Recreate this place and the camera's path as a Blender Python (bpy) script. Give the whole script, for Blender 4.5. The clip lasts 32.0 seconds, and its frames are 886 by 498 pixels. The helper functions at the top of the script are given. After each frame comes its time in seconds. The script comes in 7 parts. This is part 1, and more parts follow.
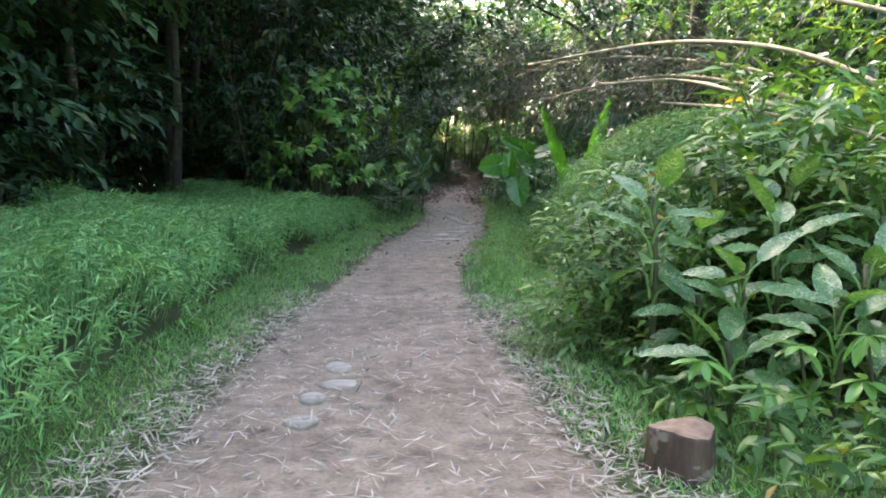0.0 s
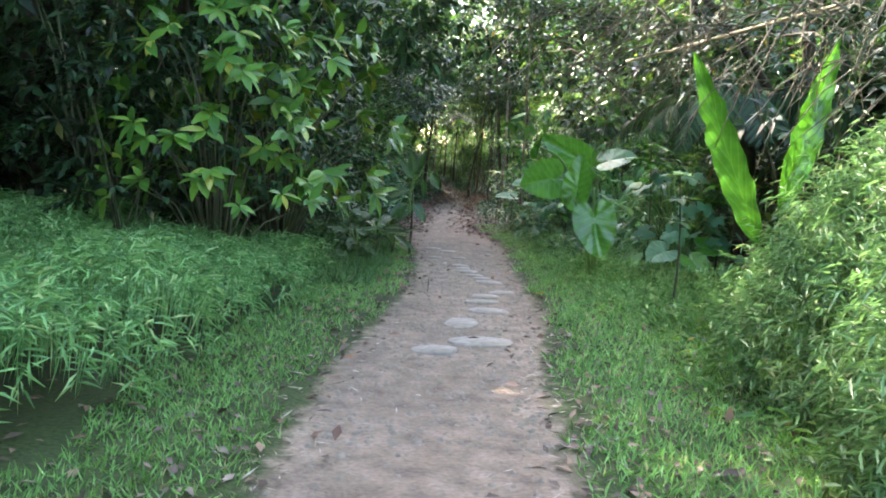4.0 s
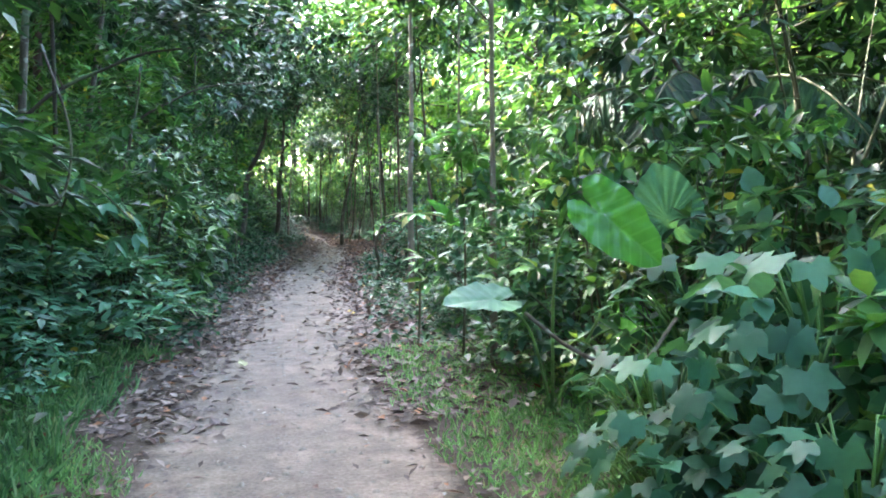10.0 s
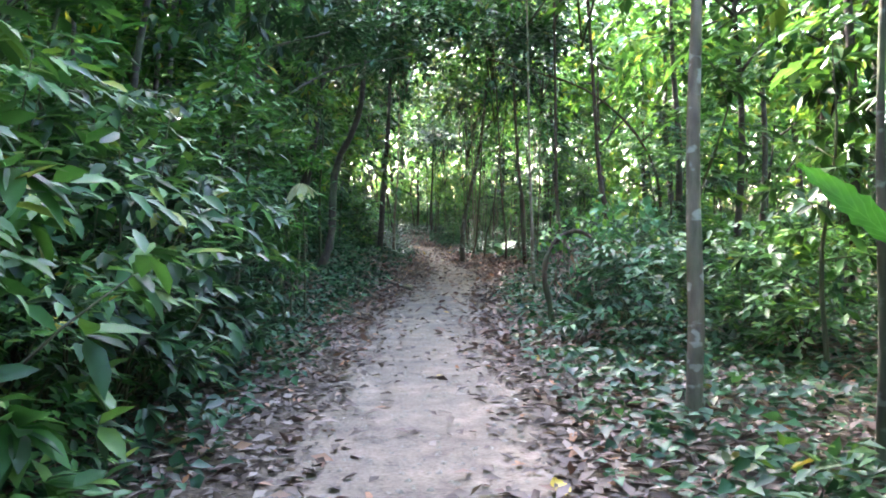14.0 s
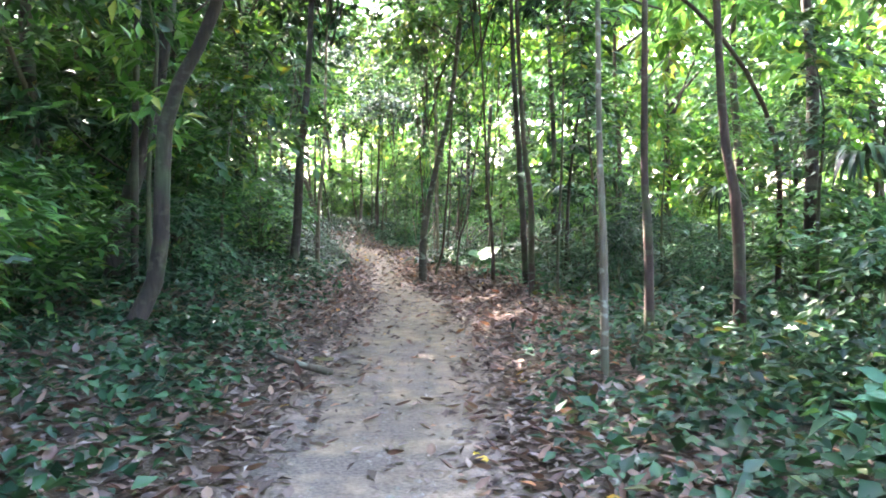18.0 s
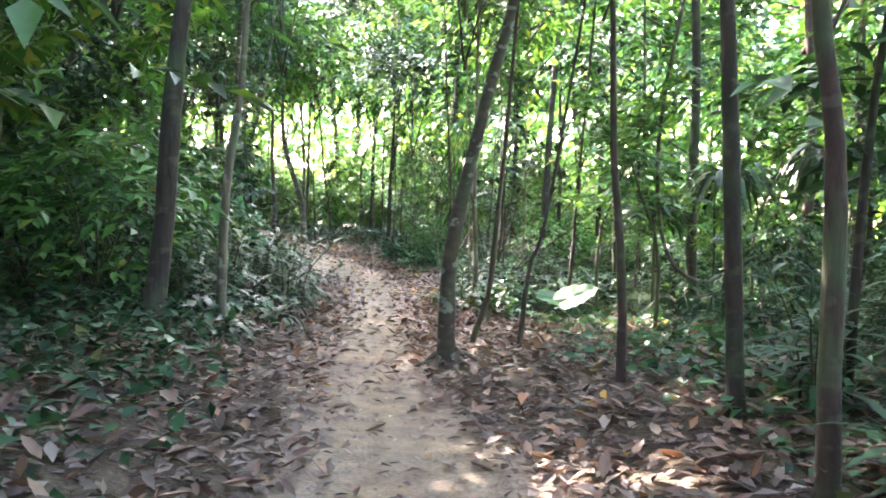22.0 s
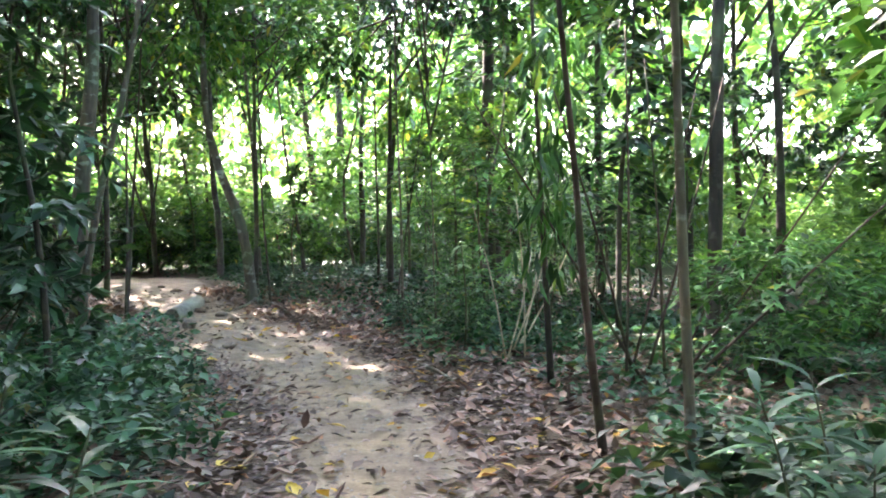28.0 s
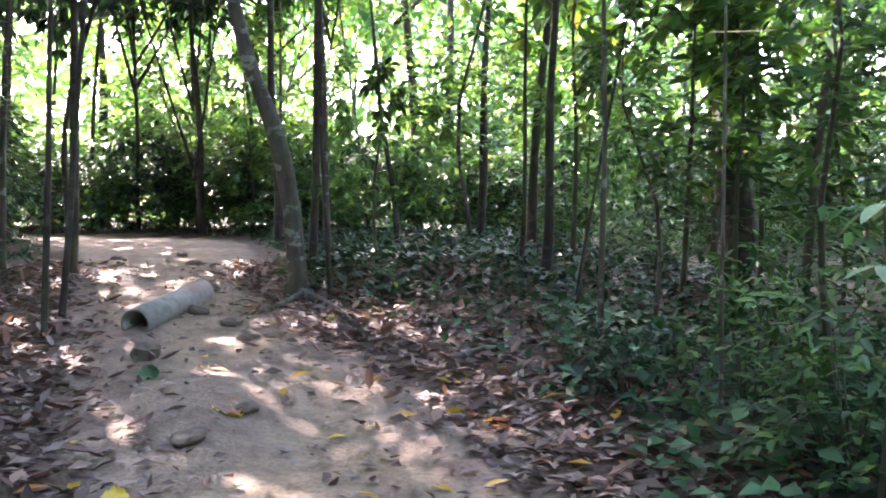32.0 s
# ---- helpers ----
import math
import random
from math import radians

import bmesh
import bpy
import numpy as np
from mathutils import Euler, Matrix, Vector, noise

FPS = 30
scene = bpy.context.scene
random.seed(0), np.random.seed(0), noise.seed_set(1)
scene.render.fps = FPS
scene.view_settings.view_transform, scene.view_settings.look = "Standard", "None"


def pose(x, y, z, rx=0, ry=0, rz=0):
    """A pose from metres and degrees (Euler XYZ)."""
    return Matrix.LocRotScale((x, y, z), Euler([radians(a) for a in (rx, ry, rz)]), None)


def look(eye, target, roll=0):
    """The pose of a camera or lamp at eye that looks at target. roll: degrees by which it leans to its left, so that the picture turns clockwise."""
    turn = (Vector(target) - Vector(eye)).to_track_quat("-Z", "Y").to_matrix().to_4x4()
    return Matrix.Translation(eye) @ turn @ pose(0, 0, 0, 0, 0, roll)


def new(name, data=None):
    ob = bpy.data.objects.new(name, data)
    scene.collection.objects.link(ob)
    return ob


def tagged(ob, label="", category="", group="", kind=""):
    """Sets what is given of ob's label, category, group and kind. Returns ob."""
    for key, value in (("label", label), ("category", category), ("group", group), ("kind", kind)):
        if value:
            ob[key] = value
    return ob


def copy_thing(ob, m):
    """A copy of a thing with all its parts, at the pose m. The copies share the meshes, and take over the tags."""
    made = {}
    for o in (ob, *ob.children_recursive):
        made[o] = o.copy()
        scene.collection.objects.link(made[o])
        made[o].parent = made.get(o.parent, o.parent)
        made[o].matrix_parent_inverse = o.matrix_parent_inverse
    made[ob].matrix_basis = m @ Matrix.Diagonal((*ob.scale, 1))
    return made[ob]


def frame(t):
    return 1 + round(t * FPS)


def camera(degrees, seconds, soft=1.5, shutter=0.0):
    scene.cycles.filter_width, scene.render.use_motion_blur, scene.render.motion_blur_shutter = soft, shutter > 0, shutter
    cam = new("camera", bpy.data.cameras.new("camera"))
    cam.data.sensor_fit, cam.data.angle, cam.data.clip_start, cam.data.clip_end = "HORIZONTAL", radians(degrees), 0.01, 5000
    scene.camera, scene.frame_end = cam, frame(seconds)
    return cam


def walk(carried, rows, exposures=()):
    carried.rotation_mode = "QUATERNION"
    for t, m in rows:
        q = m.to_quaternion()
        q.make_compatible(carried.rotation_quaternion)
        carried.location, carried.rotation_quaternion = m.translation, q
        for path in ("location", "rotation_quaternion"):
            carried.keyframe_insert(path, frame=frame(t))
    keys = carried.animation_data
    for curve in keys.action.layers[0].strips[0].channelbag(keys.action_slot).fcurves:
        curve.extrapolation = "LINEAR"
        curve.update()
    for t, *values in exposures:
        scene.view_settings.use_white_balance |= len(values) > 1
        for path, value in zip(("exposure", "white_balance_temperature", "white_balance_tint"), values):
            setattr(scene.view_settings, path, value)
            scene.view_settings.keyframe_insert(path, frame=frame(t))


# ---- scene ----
cam = camera(56.0, 32.0, soft=1.9)
PATH = [
    (0, (0.000, -0.000, 1.455), (0.022, 4.969, 0.904), 0.68),
    (0.5, (-0.051, 1.001, 1.439), (-0.085, 5.948, 0.716), -1.67),
    (1, (-0.151, 1.943, 1.425), (-0.130, 6.899, 0.761), -3.67),
    (1.5, (-0.300, 2.888, 1.416), (-0.239, 7.859, 0.886), -2.47),
    (2, (-0.396, 3.849, 1.395), (-0.314, 8.826, 0.918), -1.40),
    (2.5, (-0.392, 4.878, 1.372), (-0.258, 9.849, 0.850), 0.92),
    (3, (-0.401, 5.987, 1.357), (-0.250, 10.959, 0.845), 0.99),
    (3.5, (-0.448, 7.059, 1.319), (-0.317, 12.034, 0.839), 2.34),
    (5.5, (-0.430, 11.471, 1.332), (0.134, 16.420, 0.899), 0.50),
    (6, (-0.380, 12.606, 1.335), (0.322, 17.537, 0.902), 1.47),
    (6.5, (-0.284, 13.754, 1.334), (0.560, 18.667, 0.937), 0.82),
    (7, (-0.220, 14.870, 1.345), (0.731, 19.770, 1.059), 1.47),
    (7.5, (-0.140, 15.940, 1.339), (0.592, 20.881, 1.108), 2.18),
    (8, (-0.082, 16.972, 1.356), (0.769, 21.895, 1.168), 0.70),
    (8.5, (-0.054, 17.965, 1.408), (0.910, 22.857, 1.039), 0.37),
    (9, (0.011, 18.913, 1.449), (0.937, 23.806, 1.003), 2.13),
    (9.5, (0.148, 19.765, 1.482), (1.045, 24.665, 1.043), -0.45),
    (10, (0.340, 20.591, 1.477), (1.291, 25.493, 1.222), -1.03),
    (10.5, (0.467, 21.524, 1.474), (1.182, 26.463, 1.160), 1.12),
    (11, (0.541, 22.461, 1.455), (0.966, 27.424, 1.024), -0.44),
    (11.5, (0.576, 23.398, 1.431), (0.797, 28.370, 0.951), -2.88),
    (12, (0.535, 24.352, 1.398), (0.624, 29.327, 0.903), -1.49),
    (12.5, (0.490, 25.289, 1.387), (0.740, 30.270, 1.032), -0.81),
    (13, (0.459, 26.236, 1.387), (0.703, 31.222, 1.109), -1.09),
    (13.5, (0.466, 27.189, 1.374), (0.761, 32.176, 1.171), -1.58),
    (14, (0.442, 28.142, 1.370), (0.770, 33.128, 1.184), -0.96),
    (14.5, (0.515, 29.126, 1.355), (0.835, 34.112, 1.168), -1.37),
    (16.5, (0.749, 33.243, 1.547), (1.290, 38.206, 1.279), -0.76),
    (17, (0.801, 34.360, 1.517), (1.329, 39.327, 1.281), -1.42),
    (17.5, (0.860, 35.449, 1.481), (1.374, 40.416, 1.227), -1.17),
    (18, (0.944, 36.527, 1.475), (1.586, 41.480, 1.227), -0.50),
    (18.5, (1.029, 37.623, 1.459), (1.660, 42.578, 1.241), -1.17),
    (19, (1.173, 38.703, 1.427), (1.855, 43.650, 1.166), -1.19),
    (19.5, (1.335, 39.773, 1.401), (2.164, 44.697, 1.144), -0.81),
    (20, (1.483, 40.856, 1.369), (2.349, 45.775, 1.154), -0.16),
    (20.5, (1.600, 41.998, 1.350), (2.295, 46.947, 1.200), 2.22),
    (21, (1.708, 43.096, 1.341), (2.362, 48.050, 1.161), 1.53),
    (21.5, (1.765, 44.059, 1.321), (2.337, 49.026, 1.274), 0.71),
    (22, (1.846, 45.082, 1.298), (2.332, 50.055, 1.126), 1.34),
    (22.5, (1.900, 46.109, 1.294), (2.464, 51.077, 1.225), -0.27),
    (23, (1.950, 47.114, 1.299), (2.554, 52.077, 1.220), 0.13),
    (23.5, (2.047, 48.133, 1.293), (2.662, 53.095, 1.248), -2.48),
    (24, (2.058, 48.935, 1.321), (2.632, 53.901, 1.206), -2.34),
    (24.5, (2.099, 49.683, 1.328), (2.388, 54.654, 0.882), -1.30),
    (25, (2.097, 50.454, 1.328), (2.267, 55.434, 0.911), -0.52),
    (25.5, (2.007, 51.208, 1.316), (2.133, 56.191, 0.927), -0.01),
    (26, (1.942, 51.943, 1.289), (1.979, 56.930, 0.931), 0.82),
    (26.5, (1.927, 52.694, 1.280), (2.229, 57.682, 1.098), -0.54),
    (28.5, (2.051, 55.418, 1.472), (2.569, 60.391, 1.453), -1.99),
    (29, (2.022, 56.342, 1.458), (2.199, 61.339, 1.510), -1.17),
    (29.5, (1.967, 57.219, 1.442), (2.221, 62.210, 1.605), -0.51),
    (30, (1.883, 58.103, 1.428), (2.048, 63.099, 1.511), 0.62),
    (30.5, (1.774, 58.999, 1.418), (1.774, 63.998, 1.312), -0.43),
    (31, (1.758, 59.790, 1.403), (1.637, 64.789, 1.369), -1.16),
    (31.5, (1.721, 60.558, 1.394), (1.525, 65.554, 1.352), -1.64),
    (32, (1.724, 61.307, 1.389), (1.648, 66.300, 1.137), 0.12),
]
walk(cam, [(t, look(eye, target, roll)) for t, eye, target, roll in PATH],
     exposures=[(0, 3.8, 7000, 17), (1.5, 3.95, 6900, 16), (3.5, 4.35, 6900, 17), (6, 4.8, 6700, 14), (9, 5.2, 6150, 12), (13, 5.25, 6200, 16), (15, 5.4, 6300, 18), (17, 5.82, 6400, 21), (19, 6.05, 6500, 24), (21, 6.05, 6500, 24),
                (23, 5.9, 6500, 21), (26, 5.75, 6400, 17), (29, 5.4, 6400, 24), (32, 5.28, 6150, 35)])

# ---------------------------------------------------------------- sky, sun
world = bpy.data.worlds.new("sky")
scene.world = world
world.use_nodes = True
wn = world.node_tree
sky = wn.nodes.new("ShaderNodeTexSky")
sky.sky_type, sky.sun_disc = "NISHITA", False
SUN_EL, SUN_AZ = radians(40), radians(-31)      # azimuth from +y towards +x
sky.sun_elevation, sky.sun_rotation = SUN_EL, SUN_AZ
sky.air_density, sky.dust_density = 1.2, 3.0
bg = wn.nodes["Background"]
bg.inputs["Strength"].default_value = 0.15
wn.links.new(sky.outputs["Color"], bg.inputs["Color"])
sun_data = bpy.data.lights.new("sun", "SUN")
sun_data.energy, sun_data.angle, sun_data.color = 2.0, radians(0.6), (1.0, 0.93, 0.8)
sun = new("sun", sun_data)
sun.matrix_world = look((math.sin(SUN_AZ) * 60, 35 + math.cos(SUN_AZ) * 60, 60 * math.tan(SUN_EL)), (0, 35, 0))

# where the sun reaches the ground: place and half width
SUN_SPOTS = [(-0.64, 67.5, 0.04), (1.08, 64.8, 0.04), (1.9, 64.15, 0.06), (2.15, 64.0, 0.05), (2.0, 62.55, 0.05), (2.6, 62.0, 0.05), (4.9, 64.1, 0.2), (5.5, 63.1, 0.25), (6.2, 63.2, 0.16), (-1.88, 68.05, 0.07), (-1.5, 67.3, 0.05)]
# streaks of sun: both ends, half width, steps
for x0, y0, x1, y1, r, k in ((-0.61, 66.4, 0.21, 65.25, 0.03, 8), (-0.13, 66.91, 0.59, 66.2, 0.015, 7), (0.37, 65.27, 0.71, 64.92, 0.01, 4), (0.67, 65.06, 0.95, 65.0, 0.015, 3)):
    SUN_SPOTS += [(x0 + (x1 - x0) * i / (k - 1), y0 + (y1 - y0) * i / (k - 1), r) for i in range(k)]
R = np.random.default_rng(11)


# ---------------------------------------------------------------- materials
def shader(name):
    m = bpy.data.materials.new(name)
    m.use_nodes = True
    t = m.node_tree
    return m, t, t.nodes["Principled BSDF"], t.nodes["Material Output"]


def ramp(t, source, stops):
    r = t.nodes.new("ShaderNodeValToRGB")
    while len(r.color_ramp.elements) < len(stops):
        r.color_ramp.elements.new(0.5)
    for e, (p, c) in zip(r.color_ramp.elements, stops):
        e.position, e.color = p, (*c, 1)
    t.links.new(source, r.inputs[0])
    return r.outputs[0]


def noise_tex(t, scale, detail=4, coords="Object"):
    n = t.nodes.new("ShaderNodeTexNoise")
    n.inputs["Scale"].default_value, n.inputs["Detail"].default_value = scale, detail
    if coords == "Position":
        t.links.new(t.nodes.new("ShaderNodeNewGeometry").outputs["Position"], n.inputs["Vector"])
    else:
        t.links.new(t.nodes.new("ShaderNodeTexCoord").outputs[coords], n.inputs["Vector"])
    return n.outputs["Fac"]


def mixed(t, fac, a, b, mode="MIX"):
    x = t.nodes.new("ShaderNodeMix")
    x.data_type, x.blend_type = "RGBA", mode
    for socket, v in ((x.inputs["Factor"], fac), (x.inputs["A"], a), (x.inputs["B"], b)):
        if hasattr(v, "is_output"):
            t.links.new(v, socket)
        elif isinstance(v, tuple):
            socket.default_value = (*v, 1)
        else:
            socket.default_value = v
    return x.outputs["Result"]


def bumped(t, bsdf, height, strength, distance=0.02):
    b = t.nodes.new("ShaderNodeBump")
    b.inputs["Strength"].default_value, b.inputs["Distance"].default_value = strength, distance
    t.links.new(height, b.inputs["Height"])
    t.links.new(b.outputs["Normal"], bsdf.inputs["Normal"])


def leaf_material(name, stops, rough=0.35, through_light=0.32, warm=(1.35, 1.2, 0.55), shift=0.35, spec=0.4):
    """Leaves: each its own tint, light passing through the blade."""
    m, t, p, out = shader(name)
    g = t.nodes.new("ShaderNodeNewGeometry")
    col = ramp(t, g.outputs["Random Per Island"], stops)
    o = t.nodes.new("ShaderNodeObjectInfo")
    lift = t.nodes.new("ShaderNodeMapRange")
    lift.inputs["To Min"].default_value, lift.inputs["To Max"].default_value = 1 - shift, 1 + shift
    t.links.new(o.outputs["Random"], lift.inputs["Value"])
    col = mixed(t, 1.0, col, lift.outputs[0], "MULTIPLY")
    col = mixed(t, 0.25, col, ramp(t, noise_tex(t, 30, 3), [(0.3, (0.35, 0.35, 0.3)), (0.7, (1, 1, 1))]), "MULTIPLY")
    t.links.new(col, p.inputs["Base Color"])
    p.inputs["Roughness"].default_value = rough
    p.inputs["Specular IOR Level"].default_value = spec
    tr = t.nodes.new("ShaderNodeBsdfTranslucent")
    t.links.new(mixed(t, 1.0, col, warm, "MULTIPLY"), tr.inputs["Color"])
    ms = t.nodes.new("ShaderNodeMixShader")
    ms.inputs[0].default_value = through_light
    t.links.new(p.outputs[0], ms.inputs[1])
    t.links.new(tr.outputs[0], ms.inputs[2])
    t.links.new(ms.outputs[0], out.inputs["Surface"])
    return m


LEAF_MID = leaf_material("leaf_mid_green", [(0, (0.016, 0.045, 0.016)), (0.45, (0.042, 0.125, 0.038)), (0.86, (0.085, 0.21, 0.055)), (0.985, (0.15, 0.25, 0.06)), (1, (0.38, 0.3, 0.04))], 0.42, spec=0.3)
# dark-leaved plants; tone lowered further to carry the shade inside the wood
LEAF_DARK = leaf_material("leaf_dark_shaded", [(0, (0.009, 0.026, 0.014)), (0.55, (0.024, 0.07, 0.032)), (0.95, (0.045, 0.12, 0.05)), (1, (0.16, 0.16, 0.05))], 0.42, 0.24, spec=0.32)
LEAF_BRIGHT = leaf_material("leaf_yellow_green", [(0, (0.045, 0.14, 0.03)), (0.45, (0.085, 0.22, 0.045)), (0.85, (0.16, 0.32, 0.06)), (1, (0.36, 0.36, 0.08))], 0.28, 0.33)
LEAF_FRESH = leaf_material("leaf_fresh_green", [(0, (0.03, 0.1, 0.025)), (0.5, (0.06, 0.165, 0.035)), (0.9, (0.12, 0.25, 0.05)), (0.985, (0.2, 0.3, 0.07)), (1, (0.45, 0.24, 0.05))], 0.42, 0.38)
# distant leaves: sunlight and haze are mixed into this paler green
LEAF_FAR = leaf_material("leaf_far_sunlit", [(0, (0.045, 0.11, 0.035)), (0.5, (0.09, 0.21, 0.065)), (1, (0.16, 0.29, 0.1))], 0.5, 0.48, spec=0.25)
LEAF_COVER = leaf_material("leaf_ground_cover", [(0, (0.011, 0.032, 0.018)), (0.5, (0.026, 0.083, 0.04)), (0.93, (0.05, 0.14, 0.062)), (1, (0.14, 0.13, 0.05))], 0.43, 0.3, spec=0.3)
LEAF_TEAL = leaf_material("leaf_blue_green", [(0, (0.04, 0.115, 0.07)), (0.6, (0.065, 0.18, 0.105)), (0.93, (0.1, 0.25, 0.14)), (1, (0.2, 0.27, 0.1))], 0.45, 0.35, spec=0.35)
LEAF_LOBED = leaf_material("leaf_lobed_fresh", [(0, (0.035, 0.12, 0.065)), (0.6, (0.075, 0.22, 0.12)), (1, (0.12, 0.3, 0.15))], 0.48, 0.38, spec=0.3)
LEAF_HERO = leaf_material("leaf_broad_green", [(0, (0.05, 0.18, 0.035)), (0.5, (0.07, 0.26, 0.04)), (1, (0.11, 0.32, 0.05))], 0.3, 0.42, shift=0.2)
LEAF_PALE = leaf_material("leaf_pale_cream", [(0, (0.3, 0.36, 0.18)), (0.5, (0.45, 0.45, 0.26)), (1, (0.5, 0.42, 0.26))], 0.5, 0.4, (1, 1, 0.7), 0.15)
LEAF_DRY = leaf_material("leaf_dry_brown", [(0, (0.055, 0.036, 0.028)), (0.3, (0.11, 0.077, 0.062)), (0.65, (0.19, 0.138, 0.115)), (0.93, (0.32, 0.25, 0.21)), (1, (0.36, 0.15, 0.06))], 0.65, 0.12, (1, 0.8, 0.5), 0.1, 0.3)
LEAF_STRAW = leaf_material("straw_litter", [(0, (0.2, 0.15, 0.11)), (0.5, (0.36, 0.3, 0.24)), (1, (0.5, 0.44, 0.38))], 0.7, 0.1, (1, 0.9, 0.7), 0.1, 0.3)
LEAF_RUST = leaf_material("leaf_fallen_rust", [(0, (0.12, 0.065, 0.048)), (0.5, (0.21, 0.12, 0.086)), (1, (0.33, 0.21, 0.15))], 0.55, 0.15, (1, 0.8, 0.5), 0.1)
LEAF_YELLOW = leaf_material("leaf_fallen_yellow", [(0, (0.5, 0.27, 0.03)), (0.6, (0.6, 0.42, 0.05)), (1, (0.42, 0.13, 0.05))], 0.45, 0.25, (1, 0.9, 0.4), 0.1)
GRASS_TALL = leaf_material("grass_tall", [(0, (0.07, 0.17, 0.065)), (0.5, (0.16, 0.34, 0.13)), (0.9, (0.25, 0.47, 0.19)), (1, (0.38, 0.46, 0.22))], 0.42, 0.35, (1.0, 1.1, 0.75))
GRASS_MOUND = leaf_material("grass_mound", [(0, (0.1, 0.22, 0.08)), (0.5, (0.21, 0.42, 0.17)), (0.9, (0.3, 0.54, 0.23)), (1, (0.44, 0.5, 0.26))], 0.42, 0.38, (1.0, 1.1, 0.75))
GRASS_LAWN = leaf_material("grass_lawn", [(0, (0.1, 0.22, 0.065)), (0.5, (0.19, 0.4, 0.12)), (0.9, (0.28, 0.52, 0.17)), (1, (0.42, 0.39, 0.2))], 0.55, 0.25, (1.0, 1.1, 0.7))


def patterned_leaf(name, dark, light, amount, vein, gloss=0.32):
    """Broad blade with veins that run out from the midrib and pale flecks."""
    m, t, p, out = shader(name)
    uv = t.nodes.new("ShaderNodeTexCoord").outputs["UV"]
    w = t.nodes.new("ShaderNodeTexWave")
    w.wave_type, w.bands_direction = "BANDS", "Y"
    w.inputs["Scale"].default_value, w.inputs["Distortion"].default_value = vein, 0.6
    w.inputs["Detail"].default_value = 2
    t.links.new(uv, w.inputs["Vector"])
    lines = ramp(t, w.outputs["Fac"], [(0.86, (0, 0, 0)), (1.0, (0.8, 0.8, 0.8))])
    sx = t.nodes.new("ShaderNodeSeparateXYZ")
    t.links.new(uv, sx.inputs[0])
    rib = ramp(t, sx.outputs["X"], [(0.47, (0, 0, 0)), (0.497, (1, 1, 1)), (0.503, (1, 1, 1)), (0.53, (0, 0, 0))])
    lines = mixed(t, 1.0, lines, rib, "LIGHTEN")
    blotch = ramp(t, noise_tex(t, 14, 5, "Object"), [(0.3, (0.6, 0.62, 0.55)), (0.65, (1, 1, 1))])
    col = mixed(t, lines, dark, light)
    col = mixed(t, amount, col, blotch, "MULTIPLY")
    t.links.new(col, p.inputs["Base Color"])
    p.inputs["Roughness"].default_value = gloss
    bumped(t, p, w.outputs["Fac"], 0.25, 0.006)
    tr = t.nodes.new("ShaderNodeBsdfTranslucent")
    t.links.new(mixed(t, 1.0, col, (1.2, 1.3, 0.5), "MULTIPLY"), tr.inputs["Color"])
    ms = t.nodes.new("ShaderNodeMixShader")
    ms.inputs[0].default_value = 0.36
    t.links.new(p.outputs[0], ms.inputs[1])
    t.links.new(tr.outputs[0], ms.inputs[2])
    t.links.new(ms.outputs[0], out.inputs["Surface"])
    return m


LEAF_VEINED = patterned_leaf("leaf_veined", (0.06, 0.2, 0.03), (0.09, 0.25, 0.05), 0.6, 2.6, 0.2)
LEAF_SILVER = patterned_leaf("leaf_silver_sheen", (0.12, 0.25, 0.145), (0.15, 0.285, 0.17), 0.6, 2.6)


def flecked_leaf():
    """Dark green blade strewn with cream flecks, thicker along the midrib."""
    m, t, p, out = shader("leaf_flecked")
    n = noise_tex(t, 75, 2, "Object")
    col = ramp(t, n, [(0.44, (0.045, 0.14, 0.04)), (0.56, (0.3, 0.37, 0.2))])
    broad = ramp(t, noise_tex(t, 9, 2, "Object"), [(0.38, (0, 0, 0)), (0.6, (1, 1, 1))])
    col = mixed(t, broad, (0.06, 0.17, 0.05), col)
    t.links.new(col, p.inputs["Base Color"])
    p.inputs["Roughness"].default_value = 0.34
    tr = t.nodes.new("ShaderNodeBsdfTranslucent")
    t.links.new(mixed(t, 1.0, col, (1.2, 1.3, 0.5), "MULTIPLY"), tr.inputs["Color"])
    ms = t.nodes.new("ShaderNodeMixShader")
    ms.inputs[0].default_value = 0.34
    t.links.new(p.outputs[0], ms.inputs[1])
    t.links.new(tr.outputs[0], ms.inputs[2])
    t.links.new(ms.outputs[0], out.inputs["Surface"])
    return m


LEAF_FLECKED = flecked_leaf()
LEAF_RIBBED = patterned_leaf("leaf_cream_ribs", (0.022, 0.075, 0.02), (0.11, 0.19, 0.05), 0.7, 2.4)


